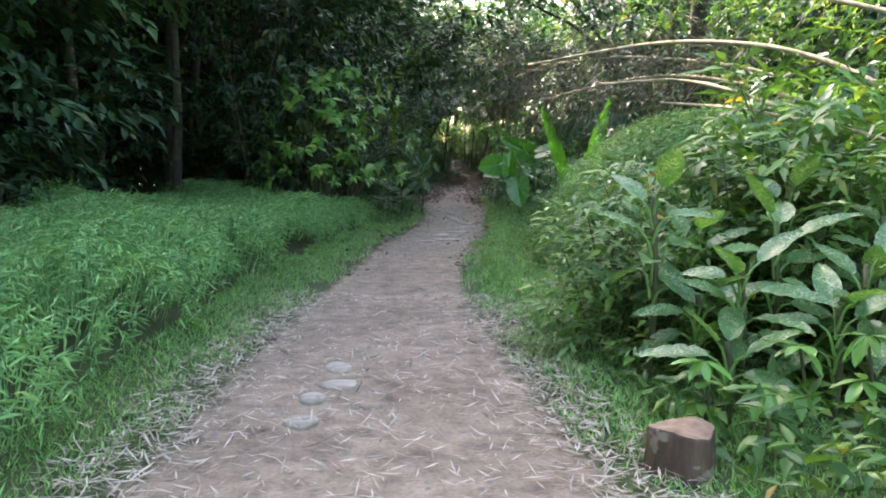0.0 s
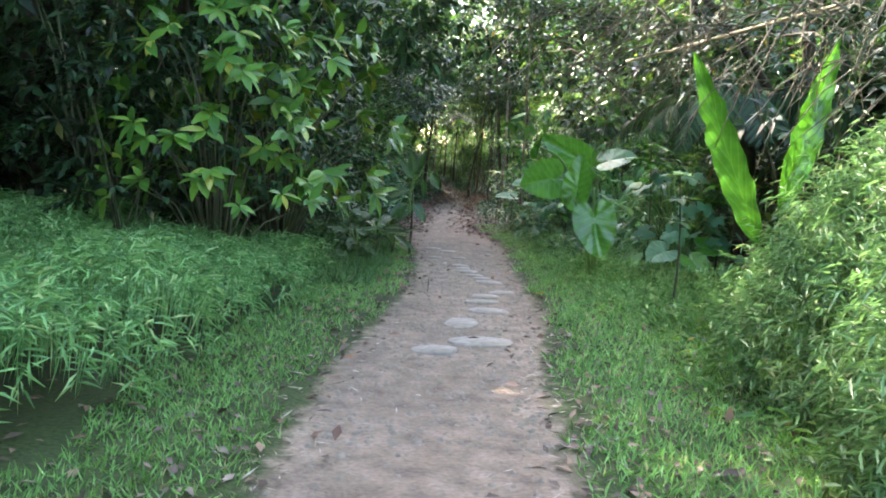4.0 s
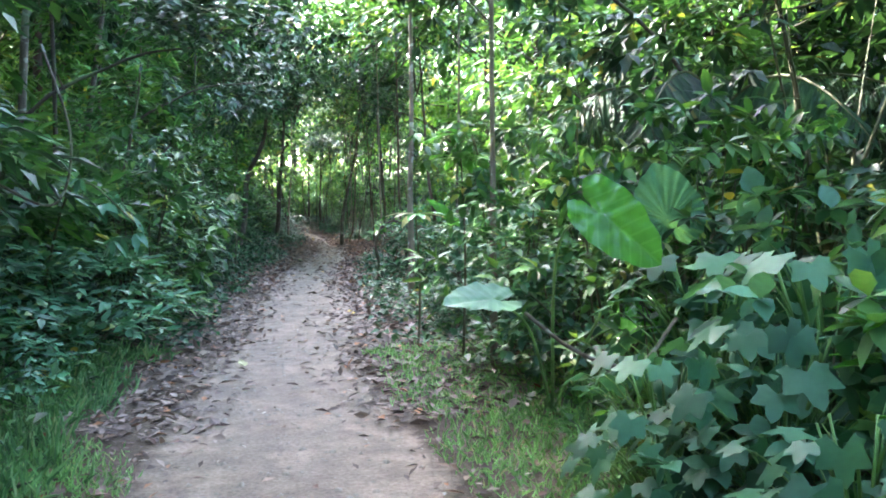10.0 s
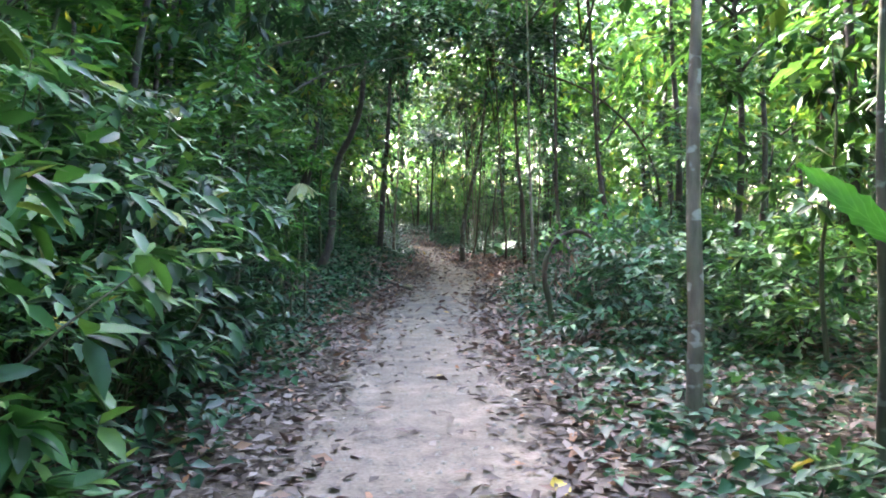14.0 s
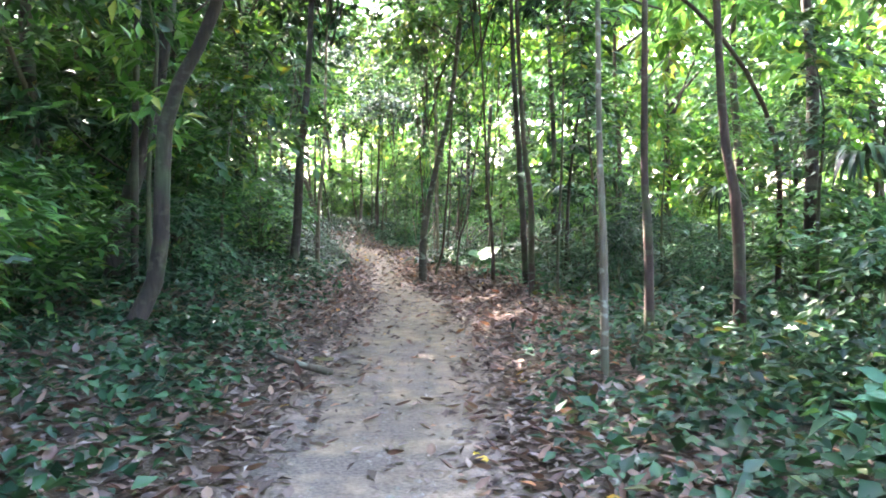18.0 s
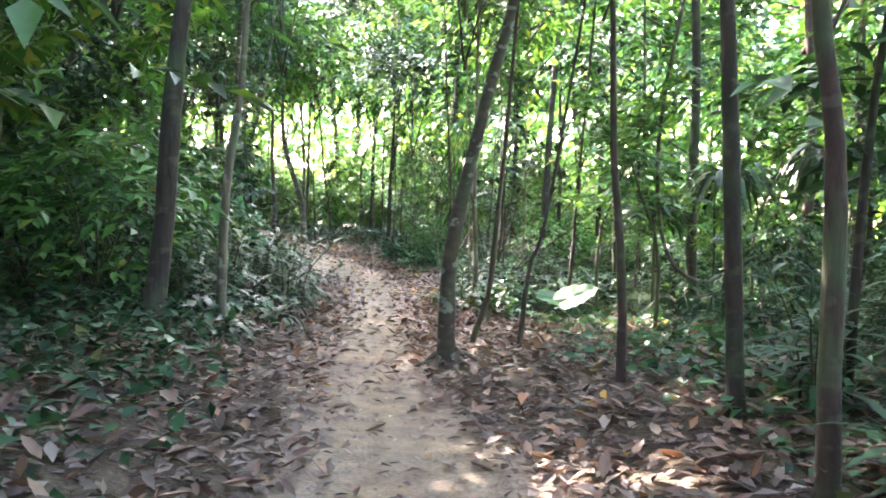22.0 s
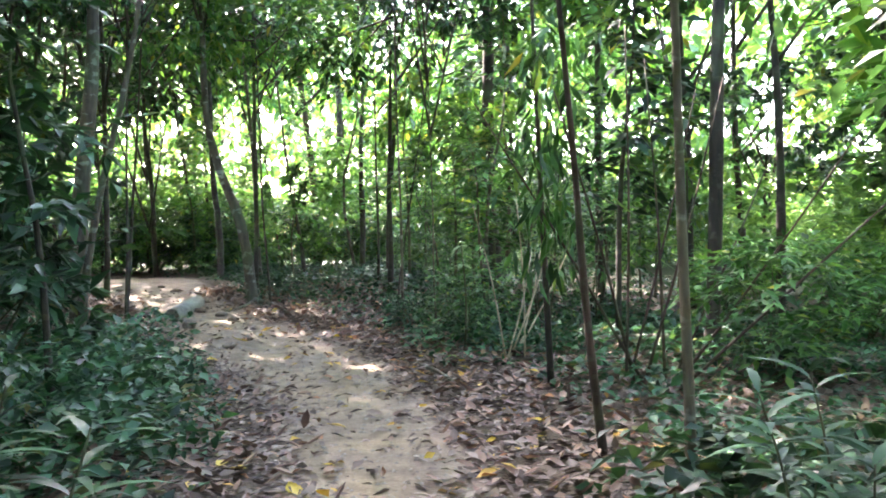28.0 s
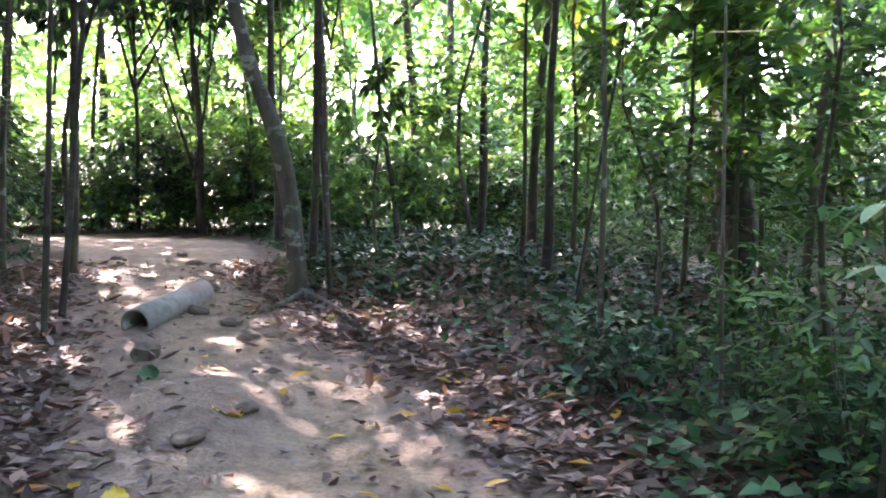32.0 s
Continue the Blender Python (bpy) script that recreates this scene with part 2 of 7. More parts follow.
def bark_material(name, a, b, spot, scale=1.0, grain=(9, 9, 2.2), relief=0.8):
    m, t, p, _ = shader(name)
    tc = t.nodes.new("ShaderNodeTexCoord")
    mp = t.nodes.new("ShaderNodeMapping")
    mp.inputs["Scale"].default_value = tuple(g * scale for g in grain)
    t.links.new(tc.outputs["Object"], mp.inputs["Vector"])
    n = t.nodes.new("ShaderNodeTexNoise")
    n.inputs["Scale"].default_value, n.inputs["Detail"].default_value = 2.0, 7
    t.links.new(mp.outputs[0], n.inputs["Vector"])
    col = ramp(t, n.outputs["Fac"], [(0.3, a), (0.68, b)])
    mp2 = t.nodes.new("ShaderNodeMapping")
    mp2.inputs["Scale"].default_value = (1, 1, 1.6)
    t.links.new(tc.outputs["Object"], mp2.inputs["Vector"])
    n2 = t.nodes.new("ShaderNodeTexNoise")
    n2.inputs["Scale"].default_value, n2.inputs["Detail"].default_value = 6 * scale, 2.5
    t.links.new(mp2.outputs[0], n2.inputs["Vector"])
    patches = ramp(t, n2.outputs["Fac"], [(0.575, (0, 0, 0)), (0.62, (0.9, 0.9, 0.9))])
    col = mixed(t, patches, col, spot)
    n3 = t.nodes.new("ShaderNodeTexNoise")
    n3.inputs["Scale"].default_value, n3.inputs["Detail"].default_value = 2.2 * scale, 3
    t.links.new(mp2.outputs[0], n3.inputs["Vector"])
    col = mixed(t, 0.6, col, ramp(t, n3.outputs["Fac"], [(0.35, (0.45, 0.43, 0.42)), (0.65, (1.1, 1.1, 1.05))]), "MULTIPLY")
    moss = ramp(t, noise_tex(t, 2.3, 4, "Position"), [(0.5, (0, 0, 0)), (0.72, (0.7, 0.7, 0.7))])
    col = mixed(t, moss, col, (0.06, 0.09, 0.035))
    t.links.new(col, p.inputs["Base Color"])
    p.inputs["Roughness"].default_value = 0.85
    bumped(t, p, n.outputs["Fac"], relief, 0.03)
    return m


BARK = {
    "d": bark_material("bark_dark", (0.02, 0.015, 0.011), (0.055, 0.036, 0.025), (0.075, 0.06, 0.043)),
    "m": bark_material("bark_grey_brown", (0.05, 0.037, 0.024), (0.115, 0.09, 0.06), (0.24, 0.25, 0.19)),
    "p": bark_material("bark_pale", (0.09, 0.07, 0.05), (0.2, 0.16, 0.11), (0.32, 0.31, 0.25)),
    "b": bark_material("bark_whitish", (0.12, 0.085, 0.06), (0.27, 0.21, 0.155), (0.46, 0.43, 0.37)),
    "k": bark_material("bark_ringed", (0.035, 0.026, 0.015), (0.085, 0.064, 0.038), (0.22, 0.225, 0.165), 1.0, (5, 5, 8), 0.35),
    "r": bark_material("bark_reddish", (0.03, 0.016, 0.011), (0.08, 0.042, 0.028), (0.08, 0.062, 0.042)),
}
STEM = bark_material("stem_green_brown", (0.04, 0.045, 0.02), (0.1, 0.1, 0.045), (0.08, 0.07, 0.04))
CANE = bark_material("cane_straw", (0.3, 0.24, 0.15), (0.5, 0.43, 0.3), (0.42, 0.36, 0.22), 0.6)
TWIG = bark_material("twig_dry", (0.09, 0.075, 0.06), (0.2, 0.17, 0.135), (0.17, 0.145, 0.11))


def petiole_material():
    m, t, p, _ = shader("petiole_green")
    t.links.new(ramp(t, noise_tex(t, 12), [(0.3, (0.09, 0.2, 0.04)), (0.7, (0.16, 0.3, 0.08))]), p.inputs["Base Color"])
    p.inputs["Roughness"].default_value = 0.4
    return m


PETIOLE = petiole_material()


def ground_material():
    m, t, p, _ = shader("ground_soil")
    at = t.nodes.new("ShaderNodeAttribute")
    at.attribute_name = "trail"
    sandy = t.nodes.new("ShaderNodeAttribute")
    sandy.attribute_name = "sandy"
    green = t.nodes.new("ShaderNodeAttribute")
    green.attribute_name = "turf"
    fine, mid, big = noise_tex(t, 38, 6, "Position"), noise_tex(t, 6, 6, "Position"), noise_tex(t, 1.1, 4, "Position")
    grey = ramp(t, mid, [(0.28, (0.172, 0.13, 0.1)), (0.5, (0.272, 0.206, 0.157)), (0.72, (0.35, 0.273, 0.215))])
    ochre = ramp(t, mid, [(0.28, (0.17, 0.115, 0.065)), (0.5, (0.27, 0.2, 0.12)), (0.75, (0.36, 0.27, 0.17))])
    patch = ramp(t, big, [(0.4, (0, 0, 0)), (0.62, (1, 1, 1))])
    sand = mixed(t, 1.0, sandy.outputs["Color"], patch, "MULTIPLY")
    sand = mixed(t, 0.45, sand, sandy.outputs["Color"])
    dirt = mixed(t, sand, grey, ochre)
    dirt = mixed(t, 0.55, dirt, ramp(t, fine, [(0.3, (0.45, 0.44, 0.43)), (0.62, (1, 1, 1))]), "MULTIPLY")
    dirt = mixed(t, 0.45, dirt, ramp(t, big, [(0.35, (0.42, 0.4, 0.4)), (0.6, (1, 1, 1))]), "MULTIPLY")
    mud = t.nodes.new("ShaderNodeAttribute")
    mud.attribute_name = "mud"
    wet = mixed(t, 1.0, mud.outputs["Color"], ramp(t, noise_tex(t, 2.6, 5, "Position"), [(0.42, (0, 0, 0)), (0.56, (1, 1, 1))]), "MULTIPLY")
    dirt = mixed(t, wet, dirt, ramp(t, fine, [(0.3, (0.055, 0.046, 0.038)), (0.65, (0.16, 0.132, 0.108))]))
    soil = ramp(t, fine, [(0.3, (0.04, 0.028, 0.018)), (0.6, (0.085, 0.06, 0.04)), (0.75, (0.14, 0.1, 0.07))])
    turf = ramp(t, fine, [(0.3, (0.02, 0.035, 0.012)), (0.7, (0.055, 0.085, 0.024))])
    soil = mixed(t, green.outputs["Fac"], soil, turf)
    add = t.nodes.new("ShaderNodeMath")
    add.operation = "ADD"
    sub = t.nodes.new("ShaderNodeMath")
    sub.operation = "MULTIPLY_ADD"
    sub.inputs[1].default_value, sub.inputs[2].default_value = 0.7, -0.35
    t.links.new(mid, sub.inputs[0])
    t.links.new(at.outputs["Fac"], add.inputs[0])
    t.links.new(sub.outputs[0], add.inputs[1])
    edge = ramp(t, add.outputs[0], [(0.35, (0, 0, 0)), (0.6, (1, 1, 1))])
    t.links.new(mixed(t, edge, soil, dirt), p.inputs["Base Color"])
    p.inputs["Roughness"].default_value = 0.92
    p.inputs["Specular IOR Level"].default_value = 0.25
    bumped(t, p, fine, 0.7, 0.02)
    return m


def stone_material(name, a, b):
    m, t, p, _ = shader(name)
    n = noise_tex(t, 14, 7)
    col = ramp(t, n, [(0.3, a), (0.7, b)])
    col = mixed(t, ramp(t, noise_tex(t, 3.5, 4), [(0.5, (0, 0, 0)), (0.7, (0.6, 0.6, 0.6))]), col, (0.16, 0.14, 0.1))
    t.links.new(col, p.inputs["Base Color"])
    p.inputs["Roughness"].default_value = 0.85
    bumped(t, p, n, 0.5, 0.015)
    return m


GRAVEL = stone_material("gravel_brown", (0.13, 0.11, 0.09), (0.26, 0.22, 0.18))
STONE = stone_material("stone_grey", (0.19, 0.165, 0.14), (0.36, 0.32, 0.275))
CONCRETE = stone_material("pipe_concrete", (0.2, 0.18, 0.15), (0.34, 0.31, 0.26))
CLAY = stone_material("clay_lump", (0.06, 0.045, 0.033), (0.16, 0.12, 0.08))


# ---------------------------------------------------------------- mesh helpers
def raw_mesh(name, v, tri, material, smooth=True, uv=None):
    me = bpy.data.meshes.new(name)
    v, tri = np.asarray(v, np.float32), np.asarray(tri, np.int32)
    me.vertices.add(len(v))
    me.vertices.foreach_set("co", v.ravel())
    me.loops.add(tri.size)
    me.loops.foreach_set("vertex_index", tri.ravel())
    me.polygons.add(len(tri))
    k = tri.shape[1]
    me.polygons.foreach_set("loop_start", np.arange(0, tri.size, k, dtype=np.int32))
    me.polygons.foreach_set("loop_total", np.full(len(tri), k, np.int32))
    if smooth:
        me.polygons.foreach_set("use_smooth", np.ones(len(tri), bool))
    if uv is not None:
        layer = me.uv_layers.new(name="UVMap")
        layer.data.foreach_set("uv", np.asarray(uv, np.float32)[tri.ravel()].ravel())
    me.update(calc_edges=True)
    me.materials.append(material)
    return me


def part(name, me, parent=None, label=""):
    ob = new(name, me)
    if parent is not None:
        ob.parent = parent
    return tagged(ob, label)


def thing(name, label, category, group="", m=None):
    ob = new(name)
    ob.empty_display_size = 0.2
    if m is not None:
        ob.matrix_basis = m
    return tagged(ob, label, category, group)


def stuff(name, me, label, category):
    return tagged(new(name, me), label, category, kind="stuff")


def unit(a):
    return a / np.maximum(np.linalg.norm(a, axis=-1, keepdims=True), 1e-9)


def blade(w, droop=0.12, fold=0.1, rows=1, peak=0.4):
    """A leaf blade of length 1 along +y, folded along its midrib. rows 0: 2 triangles; 1: 4; 2: 8."""
    if rows == 0:
        v = [(0, 0, 0), (-w / 2, peak, fold * w), (w / 2, peak, fold * w), (0, 1, -droop)]
        return np.array(v), np.array([(0, 3, 1), (0, 2, 3)])
    if rows == 1:
        v = [(0, 0, 0), (-w / 2, peak, fold * w), (0, peak + 0.08, -0.02 * droop), (w / 2, peak, fold * w), (0, 1, -droop)]
        return np.array(v), np.array([(0, 2, 1), (0, 3, 2), (1, 2, 4), (2, 3, 4)])
    if rows == 3:
        v, t = [(0, 0, 0)], [(0, 2, 1), (0, 3, 2)]
        for i, (s, q) in enumerate(((0.16, 0.34), (0.36, 0.5), (0.58, 0.46), (0.8, 0.27))):
            v += [(-w * q, s, fold * w - droop * s * s), (0, s + 0.03, -droop * s * s), (w * q, s, fold * w - droop * s * s)]
            if i:
                a = 3 * i - 2
                t += [(a, a + 1, a + 4), (a, a + 4, a + 3), (a + 1, a + 2, a + 5), (a + 1, a + 5, a + 4)]
        v.append((0, 1, -droop))
        return np.array(v), np.array(t + [(10, 11, 13), (11, 12, 13)])
    v = [(0, 0, 0), (-w * 0.45, 0.28, fold * w), (0, 0.3, 0), (w * 0.45, 0.28, fold * w),
         (-w * 0.4, 0.66, fold * w - droop * 0.4), (0, 0.66, -droop * 0.4), (w * 0.4, 0.66, fold * w - droop * 0.4), (0, 1, -droop)]
    return np.array(v), np.array([(0, 2, 1), (0, 3, 2), (1, 2, 5), (1, 5, 4), (2, 3, 6), (2, 6, 5), (4, 5, 7), (5, 6, 7)])


def laid(shape, p, d, n, size):
    """Blades at p along d, facing n, of the given lengths: vertices and triangles."""
    sv, st = shape
    d = unit(d)
    x = unit(np.cross(d, n) + 1e-6)
    z = np.cross(x, d)
    s = np.asarray(size)[:, None, None]
    v = p[:, None, :] + s * (sv[None, :, :1] * x[:, None, :] + sv[None, :, 1:2] * d[:, None, :] + sv[None, :, 2:] * z[:, None, :])
    t = st[None] + (np.arange(len(p)) * len(sv))[:, None, None]
    return v.reshape(-1, 3), t.reshape(-1, 3)


def joined(*pairs):
    vs, ts, k = [], [], 0
    for v, t in pairs:
        vs.append(v)
        ts.append(t + k)
        k += len(v)
    return np.concatenate(vs), np.concatenate(ts)


def tube(points, radii, sides=6):
    """A tapered tube through the points, closed at its top."""
    p = np.asarray(points, float)
    n = len(p)
    d = unit(np.gradient(p, axis=0))
    ref = np.tile([0.0, 1.0, 0.0], (n, 1)) if abs(d[0][1]) < 0.9 else np.tile([1.0, 0.0, 0.0], (n, 1))
    a = unit(np.cross(d, ref))
    b = np.cross(d, a)
    ang = np.linspace(0, 2 * np.pi, sides, endpoint=False)
    ring = np.cos(ang)[None, :, None] * a[:, None] + np.sin(ang)[None, :, None] * b[:, None]
    v = (p[:, None] + ring * np.asarray(radii)[:, None, None]).reshape(-1, 3)
    t = []
    for i in range(n - 1):
        for j in range(sides):
            k = (j + 1) % sides
            q = (i * sides + j, i * sides + k, (i + 1) * sides + k, (i + 1) * sides + j)
            t += [(q[0], q[1], q[2]), (q[0], q[2], q[3])]
    v = np.vstack([v, p[-1:], p[:1]])
    top, low = n * sides, n * sides + 1
    for j in range(sides):
        k = (j + 1) % sides
        t += [((n - 1) * sides + j, (n - 1) * sides + k, top), (k, j, low)]
    return v, np.array(t)


def curve_points(keys, n):
    """A smooth line through a few points."""
    keys = np.asarray(keys, float)
    if len(keys) == 2:
        return keys[0] + (keys[1] - keys[0]) * np.linspace(0, 1, n)[:, None]
    k = np.vstack([2 * keys[0] - keys[1], keys, 2 * keys[-1] - keys[-2]])
    out = []
    for s in np.linspace(0, len(keys) - 1.0001, n):
        i = int(s)
        f = s - i
        a, b, c, e = k[i:i + 4]
        out.append(0.5 * (2 * b + (c - a) * f + (2 * a - 5 * b + 4 * c - e) * f * f + (3 * b - a - 3 * c + e) * f ** 3))
    return np.array(out)


def sprays(rng, c, d, k, leaf, style, twig=0.35, droop=0.35):
    """k leaves on a twig at each centre c with heading d. Positions, headings, normals, lengths."""
    n = len(c)
    d = unit(d)
    side = unit(np.cross(d, [0, 0, 1.0]) + rng.normal(0, 0.05, (n, 3)))
    up = np.cross(side, d)
    j = np.arange(k)
    if style == "whorl":
        a = (j / k * 2 * np.pi)[None] + rng.uniform(0, 6.28, (n, 1))
        h = np.cos(a)[..., None] * side[:, None] + np.sin(a)[..., None] * up[:, None] * 0.6 + 0.55 * d[:, None]
        p = c[:, None] + np.zeros((n, k, 1)) + 0.05 * leaf * h
    else:
        s = (j / max(k - 1, 1))[None, :, None]
        sg = np.where(j % 2 == 0, 1.0, -1.0)[None, :, None]
        h = sg * side[:, None] * (1.0 - 0.5 * s) + d[:, None] * (0.45 + 0.8 * s) + up[:, None] * 0.1
        p = c[:, None] + (s - 0.5) * twig * d[:, None]
        p = p - np.array([0, 0, 1.0]) * (s ** 2) * twig * 0.25
    h = h + rng.normal(0, 0.22, (n, k, 3))
    h[..., 2] -= droop * rng.uniform(0.5, 1.4, (n, k))
    nn = np.array([0, 0, 1.0]) + rng.normal(0, 0.3, (n, k, 3)) + 0.25 * d[:, None]
    size = leaf * rng.uniform(0.65, 1.25, (n, k))
    return p.reshape(-1, 3), h.reshape(-1, 3), nn.reshape(-1, 3), size.ravel()


# ---------------------------------------------------------------- the trail and the ground
TRAIL = [(-14, -1.3, 1.0), (3.5, -1.33, 0.75), (5, -1.32, 0.58), (6.5, -1.32, 0.42), (9, -1.2, 0.22), (11, -1.05, 0.25),
         (13.5, -0.94, 0.45), (16, -0.6, 0.85), (18, -0.38, 0.9), (20, -0.3, 1.0), (22.6, -0.33, 1.2), (25, -0.45, 1.2),
         (28, -0.45, 1.0), (30, -0.2, 1.15), (33, -0.2, 1.37), (36, 0.05, 1.42), (39, 0.1, 1.7), (41.5, 0.45, 1.95),
         (44, 0.72, 2.35)]
TRAIL += [(47, 1.15, 2.75), (49.5, 1.42, 2.8), (51.5, 1.42, 2.45), (54, 1.48, 2.55), (57, 1.6, 2.65),
         (60, 1.5, 2.75), (62, 1.3, 2.75), (64, 0.6, 2.4), (65.5, -0.3, 2.0), (67, -1.0, 1.3), (68, -1.5, 0.5),
         (70, -2.4, -0.5), (73, -3.6, -1.1), (75, -4.6, -1.7), (77, -6.4, -2.5), (79, -10, -5), (81, -18, -12)]
TY, TL, TR = (np.array(c) for c in zip(*TRAIL))
BANK_Y = [0, 14, 24, 38, 42, 46, 54, 60, 66, 70]
BANK_R = [0.04, 0.06, 0.1, 0.15, 0.22, 0.3, 0.3, 0.15, 0.1, 0.05]
BANK_L = [0.04, 0.06, 0.12, 0.2, 0.35, 0.55, 0.5, 0.35, 0.1, 0.05]


def edges(y):
    return np.interp(y, TY, TL), np.interp(y, TY, TR)


def off_trail(x, y):
    l, r = edges(y)
    return np.maximum(np.maximum(l - x, x - r), 0)


def height(x, y):
    x, y = np.asarray(x, float), np.asarray(y, float)
    l, r = edges(y)
    d = np.maximum(np.maximum(l - x, x - r), 0)
    s = np.where(x > l, np.interp(y, BANK_Y, BANK_R), np.interp(y, BANK_Y, BANK_L))
    base = np.interp(y, [63, 65, 68, 70, 76], [0, 0.12, 0.38, 0.6, 0.75])
    bumps = 0.018 * np.sin(x * 5.1 + y * 2.3) * np.sin(y * 3.7 - x * 1.9) + 0.012 * np.sin(x * 11 + 1.3 * y) * np.sin(y * 9.1)
    lumps = 0.13 * np.exp(-((x - 0.25) ** 2 / 0.16 + (y - 66.0) ** 2 / 0.5)) + 0.07 * np.exp(-((x + 0.35) ** 2 + (y - 66.9) ** 2) / 0.05) - 0.05 * np.exp(-((x - 1.0) ** 2 / 0.2 + (y - 66.3) ** 2 / 1.5))
    rough = 0.05 * np.sin(x * 0.9 + y * 0.31) * np.sin(y * 0.7 - x * 0.4) * np.minimum(d, 2)
    return base + s * (1 - np.exp(-d / 0.9)) + bumps * np.interp(d, [0, 0.3], [0.3, 0.8]) + lumps + rough


GROUND = ground_material()
gx = np.concatenate([[-600, -250, -100, -50], np.arange(-24, -4, 0.7), np.arange(-4, -1.95, 0.2), np.arange(-1.9, 3.45, 0.1), np.arange(3.5, 5.5, 0.2), np.arange(5.6, 24, 0.7), [50, 100, 250, 600]])
gy = np.concatenate([[-600, -250, -100, -40], np.arange(-14, 0, 0.7), np.arange(0, 76, 0.18), np.arange(76, 110, 0.7), [140, 250, 700]])
GX, GY = np.meshgrid(gx, gy)
GZ = height(GX, GY)
idx = np.arange(GX.size).reshape(GX.shape)
quads = np.stack([idx[:-1, :-1], idx[:-1, 1:], idx[1:, 1:], idx[1:, :-1]], -1).reshape(-1, 4)
ground_me = raw_mesh("ground", np.stack([GX, GY, GZ], -1).reshape(-1, 3), quads, GROUND)
L_, R_ = edges(GY)
inside = np.minimum(GX - L_, R_ - GX)
for attr, val in (("trail", np.clip(0.5 + inside / 0.5, 0, 1)),
                  ("sandy", np.clip((GY - 34) / 10, 0, 1) * np.interp(GY, [62, 66, 69], [1, 0.85, 0.5]) * np.clip(0.15 + inside * 1.6, 0, 1)),
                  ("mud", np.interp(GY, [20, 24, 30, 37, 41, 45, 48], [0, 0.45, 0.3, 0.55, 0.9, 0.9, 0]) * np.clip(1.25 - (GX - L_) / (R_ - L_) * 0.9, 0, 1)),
                  ("turf", np.maximum(np.clip((25 - GY) / 6, 0, 1) * np.clip(1.3 - off_trail(GX, GY) / 3, 0, 1), np.clip((off_trail(GX, GY) - 6) / 5, 0, 1)))):
    a = ground_me.attributes.new(attr, "FLOAT", "POINT")
    a.data.foreach_set("value", val.astype(np.float32).ravel())
tagged(new("ground", ground_me), "trodden grey-brown dirt trail between dark forest soil", "ground", kind="structure")


# ---------------------------------------------------------------- kinds of plants
def shrub_kind(name, label, category, rng, h, r, n, k, leaf, w, style, mat, rows=0, low=0.15, lean=0.3, droop=0.35, flat=1.0, fold=0.14):
    """A leafy shrub: stems and foliage."""
    ob = thing(name, label, category)
    u = rng.uniform(0, 1, n)
    z = low * h + (1 - low) * h * u ** 0.85
    rad = r * np.sqrt(np.clip(1.05 - ((z / h - 0.5) / 0.62) ** 2, 0.05, 1)) * rng.uniform(0.35, 1, n) ** 0.5
    rad *= 1 + 0.3 * np.sin(3 * rng.uniform(0, 6.28) + z * 4)
    ang = rng.uniform(0, 6.2832, n)
    out = np.stack([np.cos(ang), np.sin(ang), np.zeros(n)], -1)
    c = out * rad[:, None]
    c[:, 2] = z
    d = out * flat + np.stack([np.zeros(n), np.zeros(n), rng.uniform(-0.3, 0.7, n)], -1) + rng.normal(0, lean, (n, 3))
    p, hd, nn, size = sprays(rng, c, d, k, leaf, style, twig=leaf * k * 0.33, droop=droop)
    part("foliage", raw_mesh("foliage", *laid(blade(w, 0.14, fold, rows), p, hd, nn, size), mat, False), ob)
    tubes = []
    for i in range(0, n, max(1, n // 9)):
        b = np.array([rng.normal(0, 0.1 * r), rng.normal(0, 0.1 * r), -0.05])
        e = c[i]
        mid = (b + e) / 2 + np.array([0, 0, 0.15 * h]) * 0.5
        tubes.append(tube(curve_points([b, mid, e], 5), np.linspace(0.008 + 0.004 * h, 0.003, 5), 3))
    tagged(part("branchwork", raw_mesh("branchwork", *joined(*tubes), STEM), ob), kind="stuff")
    return ob


